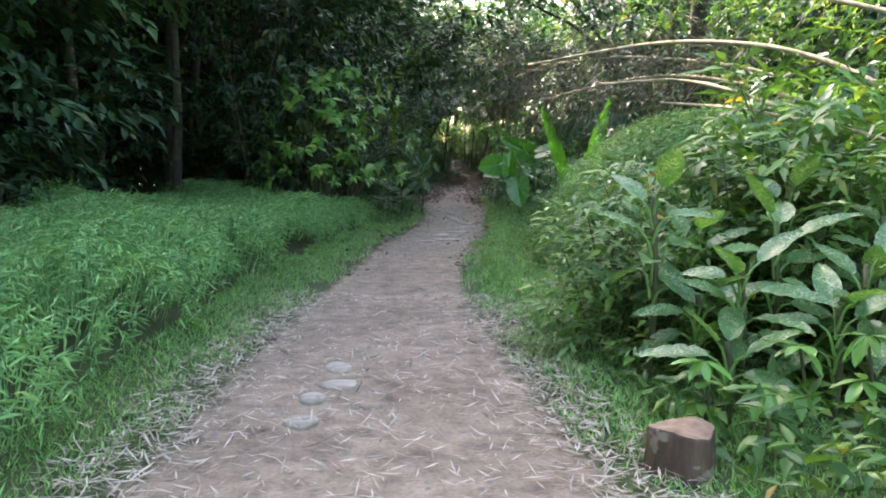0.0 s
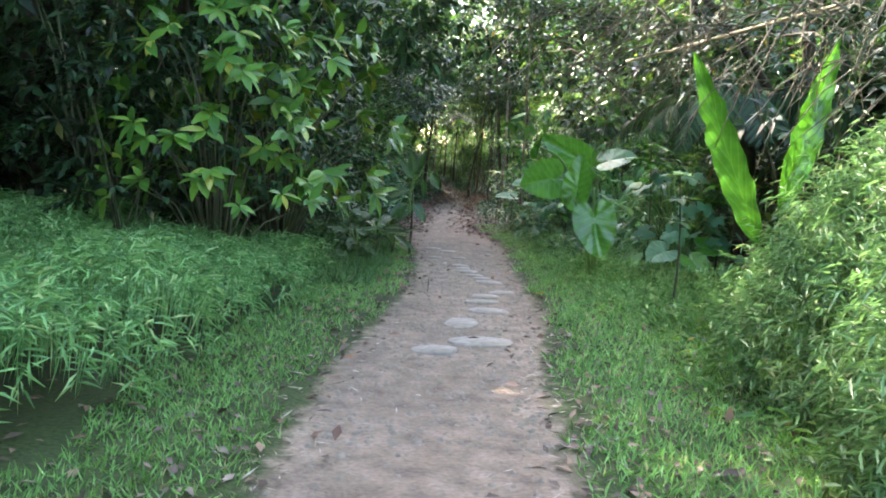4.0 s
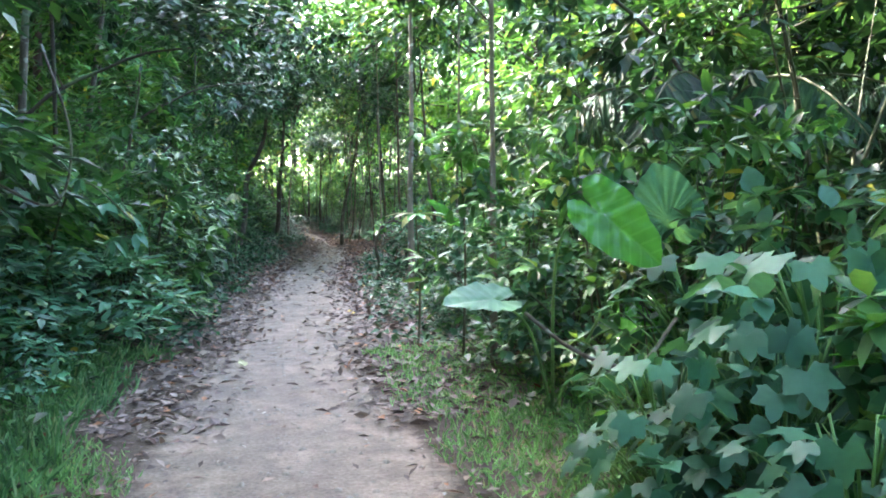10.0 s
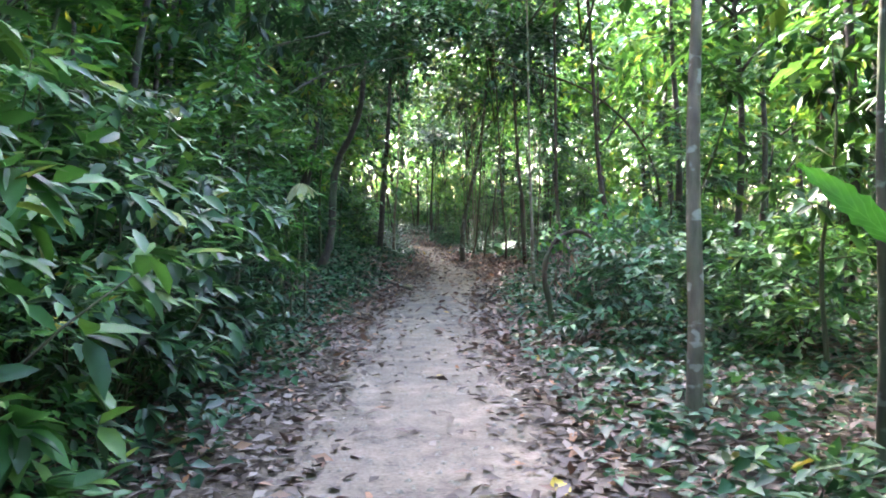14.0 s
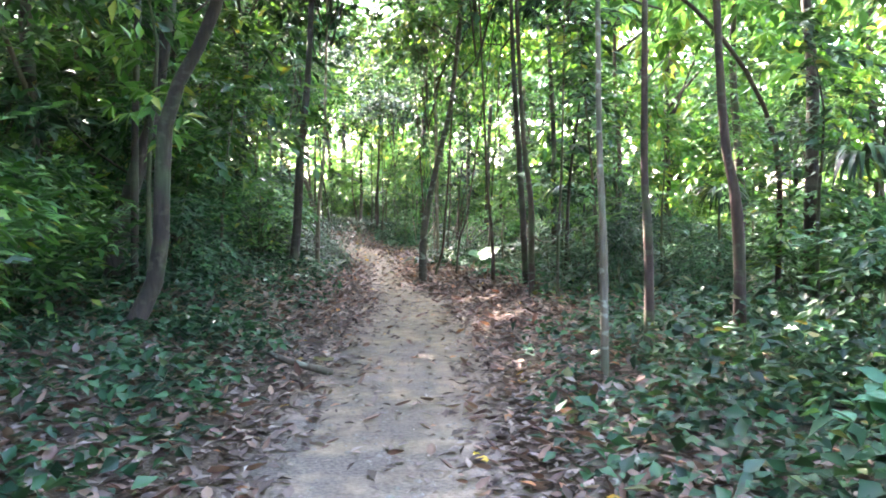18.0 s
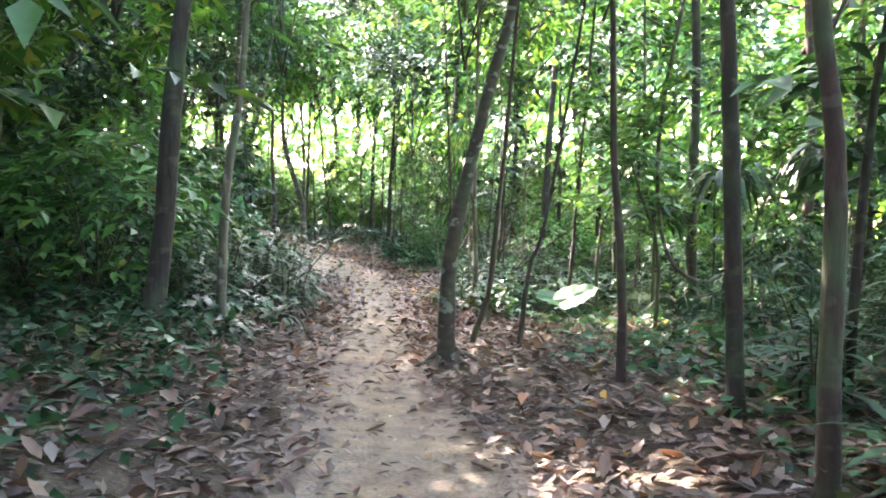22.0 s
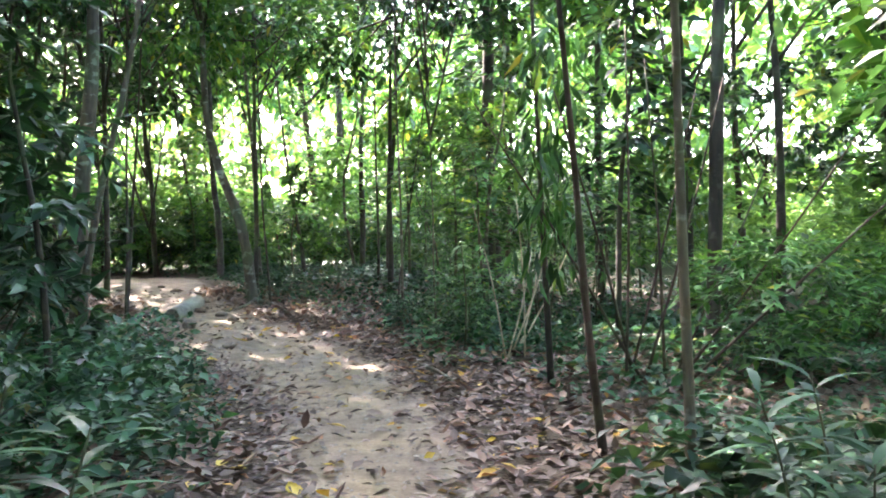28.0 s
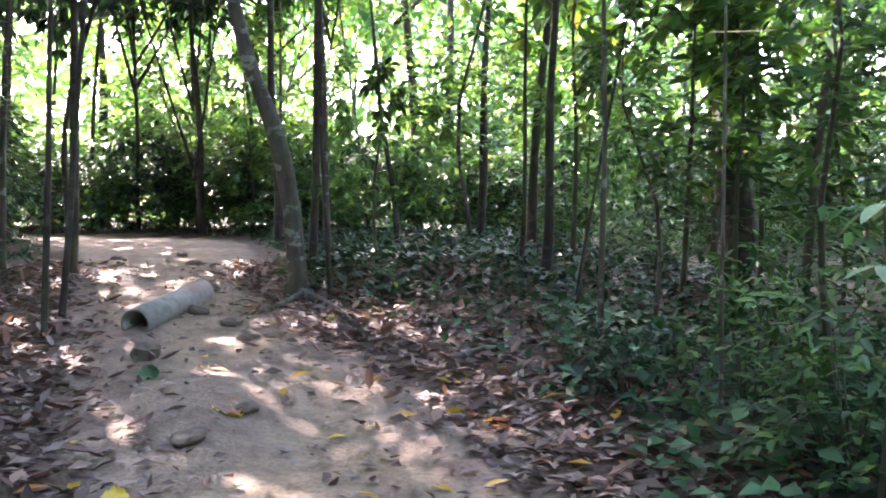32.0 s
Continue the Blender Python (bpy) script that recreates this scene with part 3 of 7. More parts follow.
def sapling_kind(name, label, category, rng, h, n, k, leaf, w, style, mat, bark, start=0.35, reach=0.7, rows=0, droop=0.35):
    """A thin upright stem with side twigs and leaf sprays."""
    ob = thing(name, label, category)
    sway = rng.normal(0, 0.06 * h, (3, 2))
    keys = [(0, 0, -0.1), (*sway[0] * 0.4, h * 0.35), (*sway[1], h * 0.7), (*sway[2] * 1.3, h)]
    line = curve_points(keys, 9)
    trunk = tube(line, np.linspace(0.007 * h + 0.006, 0.004, 9), 6)
    tubes, c, d = [trunk], [], []
    for i in range(n):
        s = start + (1 - start) * (i + rng.uniform(0, 1)) / n
        q = np.array([np.interp(s * 8, np.arange(9), line[:, a]) for a in range(3)])
        a = rng.uniform(0, 6.2832)
        o = np.array([math.cos(a), math.sin(a), rng.uniform(0.0, 0.5)])
        L = reach * (1.15 - s * 0.8) * rng.uniform(0.35, 1.1)
        e = q + o * L
        if i % 2 == 0:
            tubes.append(tube([q, e], [0.006, 0.002], 3))
        for f in (0.55, 1.0):
            c.append(q + (e - q) * f)
            d.append(o + rng.normal(0, 0.35, 3))
    p, hd, nn, size = sprays(rng, np.array(c), np.array(d), k, leaf, style, twig=leaf * k * 0.35, droop=droop)
    part("foliage", raw_mesh("foliage", *laid(blade(w, 0.15, 0.1, rows), p, hd, nn, size), mat, False), ob)
    part("stem", raw_mesh("stem", *tubes[0], bark), ob)
    tagged(part("branchwork", raw_mesh("branchwork", *joined(*tubes[1:]), bark), ob), kind="stuff")
    return ob


def crown_mesh(rng, r, h, n, k, leaf, w, style, mat):
    """Clumped leaves with gaps: some limbs' ends carry the clumps."""
    m = max(6, n // 24)
    a, u = rng.uniform(0, 6.2832, m), rng.uniform(-1, 1, m)
    ends = np.stack([np.cos(a) * r * np.sqrt(1 - u * u * 0.8), np.sin(a) * r * np.sqrt(1 - u * u * 0.8), u * h / 2], -1) * rng.uniform(0.45, 1, (m, 1))
    c = ends[rng.integers(0, m, n)] + rng.normal(0, 0.24 * r, (n, 3)) * [1, 1, 0.6]
    d = unit(c) + rng.normal(0, 0.4, (n, 3))
    p, hd, nn, size = sprays(rng, c, d, k, leaf, style, twig=leaf * k * 0.35)
    limbs = [tube(curve_points([(0, 0, h * (-0.7 + 0.75 * f)), e * [0.5, 0.5, 0.4] + [0, 0, h * (-0.35 + 0.3 * f)], e], 5), np.linspace(0.028, 0.005, 5), 4) for e, f in zip(ends, rng.uniform(0, 1, m))]
    return raw_mesh("crown", *laid(blade(w, 0.14, 0.12, 0), p, hd, nn, size), mat, False), raw_mesh("branchwork", *joined(*limbs), BARK["d"])


CROWNS = [crown_mesh(R, 2.4, 3.6, 205, 7, 0.262, 0.46, "pinnate", LEAF_MID),
          crown_mesh(R, 2.1, 3.2, 200, 7, 0.232, 0.48, "whorl", LEAF_DARK),
          crown_mesh(R, 2.7, 3.2, 210, 7, 0.272, 0.44, "pinnate", LEAF_MID),
          crown_mesh(R, 1.9, 3.8, 185, 7, 0.262, 0.42, "whorl", LEAF_BRIGHT),
          crown_mesh(R, 2.3, 4.2, 215, 7, 0.258, 0.46, "pinnate", LEAF_DARK)]
BARK_WORD = {"d": "dark brown", "m": "grey-brown", "p": "pale mottled", "b": "whitish lichen-spotted", "r": "reddish brown", "k": "ringed brown lichen-spotted"}


def tree(kind, keys, width, crown, crown_scale=1.0, flare=1.35, sides=9, limbs=True):
    """A forest tree: tapered trunk with a flared foot, limbs and a crown."""
    keys = [np.array(k, float) for k in keys]
    foot = keys[0].copy()
    local = [k - foot for k in keys]
    local[0] = local[0] - [0, 0, 0.12]
    ob = thing("tree", f"forest tree with a {'slender' if width < 0.16 else 'stout'} {BARK_WORD[kind]} trunk and leafy crown", "tree", "forest trees", pose(*foot))
    line = curve_points(local, 14)
    s = np.linspace(0, 1, 14)
    rad = width / 2 * (1 - 0.6 * s) * (1 + 0.05 * np.sin(s * 23 + foot[0] * 7))
    line[2:-1, :2] += np.stack([np.sin(s * 9 + foot[1]), np.cos(s * 7 + foot[0])], -1)[2:-1] * width * 0.16
    rad[0] *= flare * 1.2
    rad[1] *= 1.03
    line[1] = line[0] + (line[1] - line[0]) * 0.5
    part("trunk", raw_mesh("trunk", *tube(line, rad, sides), BARK[kind]), ob)
    cm, lm = CROWNS[crown % len(CROWNS)]
    for nm, me in (("crown", cm), ("branchwork", lm))[:2 if limbs else 1]:
        q = part(nm, me, ob)
        q.matrix_basis = Matrix.Translation(local[-1]) @ Matrix.Rotation(float(R.uniform(0, 6.28)) if nm == "crown" else 0.0, 4, "Z") @ Matrix.Diagonal((crown_scale, crown_scale, crown_scale, 1))
    return ob


def at_ground(x, y, turn=0.0, size=1.0, sink=0.0):
    return pose(x, y, float(height(x, y)) - sink, 0, 0, turn) @ Matrix.Diagonal((size, size, size, 1))


# ---------------------------------------------------------------- trees along the trail
# bark, foot x, foot y, x and z of a higher point of the trunk, width
TREES = [
    ("b", 2.25, 33.0, 2.30, 3.00, 0.130), ("m", 2.75, 31.9, 2.80, 2.80, 0.065), ("d", -1.85, 42.70, -1.73, 3.59, 0.132),
    ("d", -1.36, 46.50, -1.24, 4.54, 0.117), ("d", 0.18, 51.90, 0.50, 4.20, 0.22), 
    ("d", -1.89, 47.49, -1.15, 3.54, 0.300), ("d", 3.99, 49.60, 3.78, 4.71, 0.13),
    ("p", 3.00, 42.69, 2.97, 2.42, 0.087), ("r", 3.58, 43.28, 3.56, 2.38, 0.115), ("r", 4.63, 43.74, 4.44, 2.70, 0.15),
    ("d", 5.91, 55.00, 5.80, 5.46, 0.17),
]
TREES += [
    ("p", 0.60, 52.64, 0.76, 2.80, 0.112), ("d", 3.21, 52.22, 3.49, 1.61, 0.06),
    ("d", 4.37, 55.17, 4.50, 1.68, 0.07), ("r", 3.65, 50.66, 3.54, 2.35, 0.087), ("r", 3.78, 48.31, 3.65, 2.79, 0.128),
    ("m", 3.95, 47.6, 4.05, 2.74, 0.060), ("d", -1.37, 57.00, -1.18, 3.95, 0.30), ("p", 3.33, 55.76, 3.30, 2.16, 0.093),
    ("p", 3.25, 55.86, 3.19, 2.17, 0.03), ("p", 4.31, 57.8, 4.34, 2.6, 0.04), ("p", 3.7, 58.75, 3.69, 3.2, 0.075),
]
TREES += [
    ("r", 3.5, 59.6, 3.34, 2.45, 0.07), ("m", -1.5, 65.55, -1.2, 4.48, 0.30),
    ("m", -1.42, 65.00, -0.55, 4.14, 0.12), ("d", 0.13, 70.50, 0.25, 5.96, 0.115), 
    ("d", -1.50, 67.74, -1.40, 2.97, 0.07), ("d", -1.66, 68.36, -1.41, 3.12, 0.075),
    ("d", 0.53, 69.24, 0.44, 3.33, 0.055), ("d", 2.60, 69.43, 2.69, 3.38, 0.13), ("d", 2.40, 70.00, 2.44, 3.23, 0.065),
    ("d", 2.57, 67.70, 2.74, 1.16, 0.05), ("m", 2.68, 66.78, 2.69, 2.73, 0.055), ("d", 4.4, 69.3, 4.42, 3.3, 0.46),
]
TREES += [
    ("m", 3.03, 65.37, 3.03, 2.12, 0.03), ("d", -7.9, 84.00, -7.92, 5.37, 0.4), ("d", 0.71, 76.00, 0.35, 3.53, 0.13),
    ("d", -1.3, 75.50, -1.41, 4.18, 0.22), ("d", 2.68, 72.00, 2.94, 4.71, 0.16), ("d", 2.16, 76.00, 2.33, 5.50, 0.2),
]
for i, (kind, x, y, tx, tz, width) in enumerate(TREES):
    width *= 0.85
    z = float(height(x, y))
    top = min(8.5, 4.2 + 26 * width) + 0.3 * math.sin(i * 2.7)
    s = (top - z) / (tz - z)
    drift = (tx - x)
    tree(kind, [(x, y, z), (x + drift * 0.5 + 0.03 * math.sin(i * 5.1), y + 0.04 * math.sin(i * 3.3), (z + tz) / 2), (tx, y + 0.05, tz),
                (x + drift * s * 0.85, y + 0.1, top)], width, i, 0.55 + 0.05 * min(9, 60 * width))
# trees whose trunks bend
tree("d", [(-0.95, 44.4, float(height(-0.95, 44.4))), (-0.68, 44.4, 1.02), (-0.53, 44.4, 2.32), (-0.11, 44.4, 3.23), (0.02, 44.4, 4.3), (0.2, 44.4, 7.2)], 0.18, 1)
tree("k", [(2.6, 52.35, 0.02), (2.62, 52.35, 0.65), (2.71, 52.35, 1.4), (2.92, 52.35, 2.5), (3.22, 52.35, 3.8), (3.7, 52.5, 7.6)], 0.165, 2, 1.0, 1.6, 14)
tree("r", [(2.9, 53.0, 0.0), (2.95, 53.0, 0.2), (3.07, 53.0, 0.6), (3.12, 53.0, 1.3), (3.22, 53.0, 2.3), (3.45, 53.1, 5.6)], 0.07, 0, 0.7)
tree("m", [(0.24, 69.3, float(height(0.24, 69.3))), (0.02, 69.3, 1.95), (-0.28, 69.3, 3.0), (-0.5, 69.3, 4.3), (-0.5, 69.4, 8.0)], 0.2, 4, 1.0, 1.6, 10)

# trees that lean over the trail where the tunnel begins
LEANING = [([(-6.0, 20.4, 0.1), (-6.0, 20.4, 2), (-5.9, 20.5, 4), (-5.9, 20.6, 6.6)], 0.24, 4, 1.5),
           ([(-6.6, 24.0, 0.1), (-6.6, 24, 2), (-6.5, 24, 4), (-6.4, 24.2, 6.8)], 0.24, 1, 1.5),
           ([(-5.4, 17.2, 0.1), (-5.4, 17.2, 2), (-5.4, 17.3, 4), (-5.4, 17.3, 6.2)], 0.24, 4, 1.4),
           ([(-7.7, 8.2, 0.0), (-7.7, 8.2, 3), (-7.8, 8.3, 5), (-7.8, 8.3, 7.6)], 0.3, 4, 1.9),
           ([(-8.6, 4.4, 0.0), (-8.6, 4.4, 3), (-8.5, 4.5, 5), (-8.4, 4.6, 7.4)], 0.3, 1, 1.9)]
LEANING += [([(5.3, 20.4, 0.1), (5.0, 20.5, 2.4), (3.6, 21.0, 4.4), (2.4, 21.8, 5.3)], 0.16, 4, 0.7),
            ([(-3.3, 21.6, 0.1), (-3.0, 21.8, 2.2), (-1.9, 22.4, 4.0), (-0.7, 23.0, 4.9)], 0.18, 1, 1.1),
            # upright ones from y 46 on: added to hold sky light off the right side
            ([(6.0, 68.0, 0.1), (6.0, 68.0, 2.6), (6.1, 68.0, 4.6), (6.1, 68.0, 6.4)], 0.15, 4, 1.3),
            ([(7.0, 46.5, 0.1), (7.0, 46.5, 2.6), (6.9, 46.6, 4.4), (6.9, 46.6, 7.0)], 0.2, 4, 1.5)]
LEANING += [([(8.4, 51.2, 0.1), (8.4, 51.2, 2.5), (8.3, 51.3, 4.4), (8.3, 51.3, 7.2)], 0.2, 4, 1.6),
            ([(-2.9, 35.0, 0.1), (-2.8, 35.2, 2.5), (-2.6, 35.6, 4.2), (-2.3, 36.0, 6.0)], 0.14, 1, 1.0)]
for keys, width, crown, size in LEANING:
    tree("d", keys, width, crown, size, limbs=False)

# ---------------------------------------------------------------- the woods beside the trail
F = np.random.default_rng(5)


def free(x, y, margin, gap, placed):
    if off_trail(x, y) < margin:
        return False
    return all((x - a) ** 2 + (y - b) ** 2 > gap * gap for a, b in placed)


spots = [(t[1], t[2]) for t in TREES]


def woods(count, xr, yr, margin, gap, heights, widths, crowns, scales, skip=None):
    made = 0
    for _ in range(count * 60):
        x, y = F.uniform(*xr), F.uniform(*yr)
        if (skip and skip(x, y)) or not free(x, y, margin, gap, spots):
            continue
        spots.append((x, y))
        z, top = float(height(x, y)), F.uniform(*heights)
        dx, dy = F.normal(0, 0.04 * top, 2)
        tree("ddmmrd"[int(F.integers(0, 6))], [(x, y, z), (x + dx * 0.25, y + dy * 0.3, top * 0.35), (x + dx * 0.75, y + dy * 0.6, top * 0.7), (x + dx, y + dy, top)],
             F.uniform(*widths), crowns[int(F.integers(0, len(crowns)))], F.uniform(*scales))
        made += 1
        if made >= count:
            return


def clearing(x, y):
    return y < 14 and -7.5 < x < 7


def glade(x, y):
    return 38 < y < 62 and 5.0 < x < 13


# tall canopy trees, then lower ones that fill the middle heights
woods(24, (-18, -3), (-6, 24), 3.2, 2.6, (7, 13), (0.2, 0.4), (1, 4, 0), (1.9, 2.6), clearing)
woods(8, (-18, -3), (24, 36), 6.0, 2.6, (7, 12), (0.2, 0.4), (1, 4, 0), (1.7, 2.2))
woods(9, (4, 18), (24, 38), 6.0, 2.4, (6, 11), (0.2, 0.4), (4, 1, 4), (1.6, 2.1))
woods(10, (4, 18), (-8, 24), 3.2, 2.8, (7, 13), (0.2, 0.4), (0, 2, 4), (1.8, 2.4), clearing)
woods(24, (-16, 1), (30, 74), 2.6, 3.0, (8, 13), (0.16, 0.34), (0, 1, 4, 2), (1.8, 2.4))
woods(12, (3, 18), (34, 76), 2.6, 3.0, (8, 13), (0.16, 0.34), (0, 3, 2), (1.6, 2.2), glade)


# strip along the sun's heading, kept free of trees to let sunlight in
def sun_lane(x, y):
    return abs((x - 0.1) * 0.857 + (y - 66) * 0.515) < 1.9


woods(16, (-13, -2.6), (66, 80), 0.7, 1.7, (5.0, 8.0), (0.08, 0.2), (1, 4, 0, 2), (1.1, 1.6), sun_lane)
woods(16, (-18, 18), (78, 104), 2.0, 3.0, (7, 13), (0.16, 0.34), (3, 0, 3, 2), (1.8, 2.4))
woods(46, (-13, 13), (18, 74), 2.6, 1.6, (3.2, 6.0), (0.05, 0.13), (0, 1, 2, 3, 4), (0.75, 1.15), glade)
woods(14, (-8, -1.2), (37, 58), 2.4, 1.3, (2.6, 4.4), (0.05, 0.1), (0, 2, 3), (0.7, 1.0))
woods(14, (9, 20), (40, 66), 4, 1.8, (3.0, 6.0), (0.06, 0.12), (3, 3, 0), (1.0, 1.5))
woods(20, (-14, -6.5), (-6, 22), 2.2, 1.6, (3.2, 6.0), (0.06, 0.16), (1, 4, 0), (0.9, 1.3), clearing)

# added trees: their crowns cut sky and sun on the floor beside the trail
for kind, x, y, top, width, crown, size in (("d", 6.2, 41.6, 6.4, 0.14, 0, 1.3), ("r", 8.6, 43.4, 7.2, 0.18, 4, 1.6), ("d", 9.4, 47.6, 7.0, 0.18, 2, 1.5), ("r", 7.4, 55.2, 6.6, 0.15, 3, 1.5), ("d", 9.6, 57.6, 7.4, 0.2, 3, 1.7),
                                            ("d", 7.6, 65.2, 6.4, 0.14, 0, 1.3), ("d", 8.6, 71.0, 7.0, 0.18, 4, 1.5), ("m", 5.4, 73.2, 6.2, 0.13, 2, 1.2), ("d", 5.6, 37.2, 6.0, 0.14, 0, 1.2), ("d", 7.4, 33.4, 6.6, 0.16, 4, 1.4),
                                            ("d", -2.6, 70.6, 7.4, 0.12, 4, 1.2), ("d", -2.1, 58.4, 7.2, 0.13, 3, 1.35), ("d", -2.0, 52.3, 7.4, 0.13, 0, 1.25), ("d", -2.4, 62.4, 7.4, 0.12, 3, 1.3)):
    z = float(height(x, y))
    tree(kind, [(x, y, z), (x + 0.08, y, top * 0.35), (x + 0.05, y + 0.1, top * 0.7), (x, y + 0.1, top)], width, crown, size)

for keys, crown, size in (([(6.6, 46.6, 0.2), (6.4, 46.4, 2.4), (4.9, 46.0, 4.0), (2.6, 45.7, 4.7)], 4, 0.8),):
    tree("r", keys, 0.08, crown, size, limbs=False)

SHRUBS = [
    shrub_kind("shrub", "dense mid-green broadleaf shrub in the undergrowth", "shrub", F, 1.9, 1.0, 140, 8, 0.2, 0.44, "pinnate", LEAF_MID),
    shrub_kind("shrub", "dark glossy broadleaf shrub in the undergrowth", "shrub", F, 2.6, 1.2, 150, 8, 0.23, 0.46, "whorl", LEAF_DARK),
    shrub_kind("shrub", "fresh green shrub with pinnate sprays", "shrub", F, 1.6, 0.95, 130, 9, 0.18, 0.42, "pinnate", LEAF_COVER),
    shrub_kind("shrub", "tall dark shrub with drooping leaves", "shrub", F, 3.6, 1.3, 165, 8, 0.245, 0.4, "pinnate", LEAF_DARK, droop=0.6),
]
NEAR_SHRUBS = [
    shrub_kind("shrub", "leafy green shrub leaning over the trail's edge", "shrub", F, 1.7, 0.85, 115, 8, 0.135, 0.42, "pinnate", LEAF_MID, 2),
    shrub_kind("shrub", "tall drooping green shrub close beside the trail", "shrub", F, 2.3, 0.95, 115, 7, 0.165, 0.38, "pinnate", LEAF_MID, 2, droop=0.5),
    shrub_kind("shrub", "low shrub with fresh oval leaves beside the trail", "shrub", F, 1.1, 0.7, 85, 8, 0.135, 0.46, "whorl", LEAF_COVER, 2),
    shrub_kind("shrub", "loose shrub with broad blue-green leaves", "shrub", F, 1.5, 0.8, 55, 5, 0.15, 0.72, "whorl", LEAF_TEAL, 3, 0.1, droop=0.25),
    shrub_kind("shrub", "airy shrub with light green oval leaves", "shrub", F, 2.2, 0.8, 80, 7, 0.17, 0.42, "whorl", LEAF_MID, 2, 0.15, droop=0.3),
]
SAPLINGS = [
    sapling_kind("sapling", "thin sapling with sprays of mid-green leaves", "sapling", F, 3.4, 32, 8, 0.185, 0.42, "pinnate", LEAF_MID, STEM),
    sapling_kind("sapling", "slender understory sapling with dark leaves", "sapling", F, 4.2, 34, 8, 0.2, 0.44, "pinnate", LEAF_DARK, BARK["d"], 0.25, 1.0),
    sapling_kind("sapling", "young tree with bright yellow-green leaves", "sapling", F, 3.8, 36, 7, 0.2, 0.42, "whorl", LEAF_BRIGHT, STEM, 0.35, 0.9),
    sapling_kind("sapling", "small sapling with whorled green leaves", "sapling", F, 2.2, 20, 8, 0.16, 0.4, "whorl", LEAF_MID, STEM, 0.25, 0.6),
    sapling_kind("sapling", "leggy sapling with fine pinnate leaves", "sapling", F, 5.0, 38, 9, 0.185, 0.4, "pinnate", LEAF_MID, BARK["m"], 0.25, 1.1),
]


def scattered(kinds, group, count, xr, yr, margin, far, gap, sizes, rng, skip=None):
    """Copies of the given kinds beside the trail, from margin to far metres off its edge."""
    placed, n = [], 0
    for _ in range(count * 40):
        x, y = rng.uniform(*xr), rng.uniform(*yr)
        d = off_trail(x, y)
        if d < margin or d > far or any((x - a) ** 2 + (y - b) ** 2 < gap * gap for a, b in placed):
            continue
        placed.append((x, y))
        src = kinds[int(rng.integers(0, len(kinds)))]
        m = at_ground(x, y, rng.uniform(0, 360), rng.uniform(*sizes), 0.03)
        if not (skip and skip(x, y)):
            tagged(copy_thing(src, m), group=group)
        n += 1
        if n >= count:
            break


def thicket(label, kinds, count, xr, yr, gap, sizes, rng, mat):
    """Distant undergrowth as one tangle of leaves."""
    placed, parts = [], []
    for _ in range(count * 40):
        x, y = rng.uniform(*xr), rng.uniform(*yr)
        if off_trail(x, y) < 1.0 or any((x - a) ** 2 + (y - b) ** 2 < gap * gap for a, b in placed):
            continue
        placed.append((x, y))
        me = [c.data for c in kinds[int(rng.integers(0, len(kinds)))].children if c.name.startswith("foliage")][0]
        co, tri = np.empty(len(me.vertices) * 3), np.empty(len(me.loops), np.int32)
        me.vertices.foreach_get("co", co)
        me.loops.foreach_get("vertex_index", tri)
        m = np.array(at_ground(x, y, rng.uniform(0, 360), rng.uniform(*sizes), 0.03))
        parts.append((co.reshape(-1, 3) @ m[:3, :3].T + m[:3, 3], tri.reshape(-1, 3)))
        if len(placed) >= count:
            break
    return stuff("thicket", raw_mesh("thicket", *joined(*parts), mat, False), label, "thicket")


Q = np.random.default_rng(21)
DARK_KINDS = SHRUBS[1:2] + SHRUBS[3:]


def near_left(x, y):
    return 26.5 < y < 30.0 and x > -2.1


# left: behind the grass bank, along the tunnel, and in the open wood
thicket("dark tangle of tall shrubs behind the grass bank", DARK_KINDS, 34, (-12, -6.6), (4, 24), 1.2, (0.9, 1.5), Q, LEAF_DARK)
scattered(NEAR_SHRUBS, "shrubs beside the trail", 15, (-2.8, 0), (26.8, 36), 0.95, 2.2, 0.85, (0.55, 1.1), Q, near_left)
scattered(SAPLINGS[:1] + SAPLINGS[3:], "forest saplings", 14, (-3, 0), (27, 41), 0.8, 2.4, 0.8, (0.6, 0.95), Q, near_left)
scattered(SHRUBS[:1] * 2 + SHRUBS[2:], "undergrowth shrubs", 22, (-6, -1), (19, 35), 1.9, 5, 1.1, (0.8, 1.25), Q)
scattered(SHRUBS[:3], "undergrowth shrubs", 20, (-9, 0), (33, 48), 1.9, 8, 1.3, (0.6, 0.95), Q)
scattered(NEAR_SHRUBS, "shrubs beside the trail", 9, (-2.4, 0.6), (53, 60), 1.3, 3.0, 0.8, (0.5, 0.8), Q)
scattered(SHRUBS[:1] + SHRUBS[2:3] + SHRUBS[:2], "undergrowth shrubs", 22, (-9, 0.5), (48, 66), 2.0, 8, 1.3, (0.6, 1.0), Q)
scattered(SAPLINGS, "forest saplings", 70, (-12, 2), (24, 66), 1.5, 12, 1.0, (0.7, 1.3), Q)
scattered(SHRUBS[1:2] + SHRUBS[3:], "undergrowth shrubs", 5, (-2.4, 0), (32.5, 38.3), 0.9, 1.9, 1.0, (0.55, 0.9), Q, lambda x, y: y > 35.4)
scattered(SHRUBS[:1] + SHRUBS[2:3], "undergrowth shrubs", 7, (1.5, 4.5), (34.5, 41.5), 1.4, 2.8, 1.0, (0.5, 0.75), Q, lambda x, y: y > 36.6)
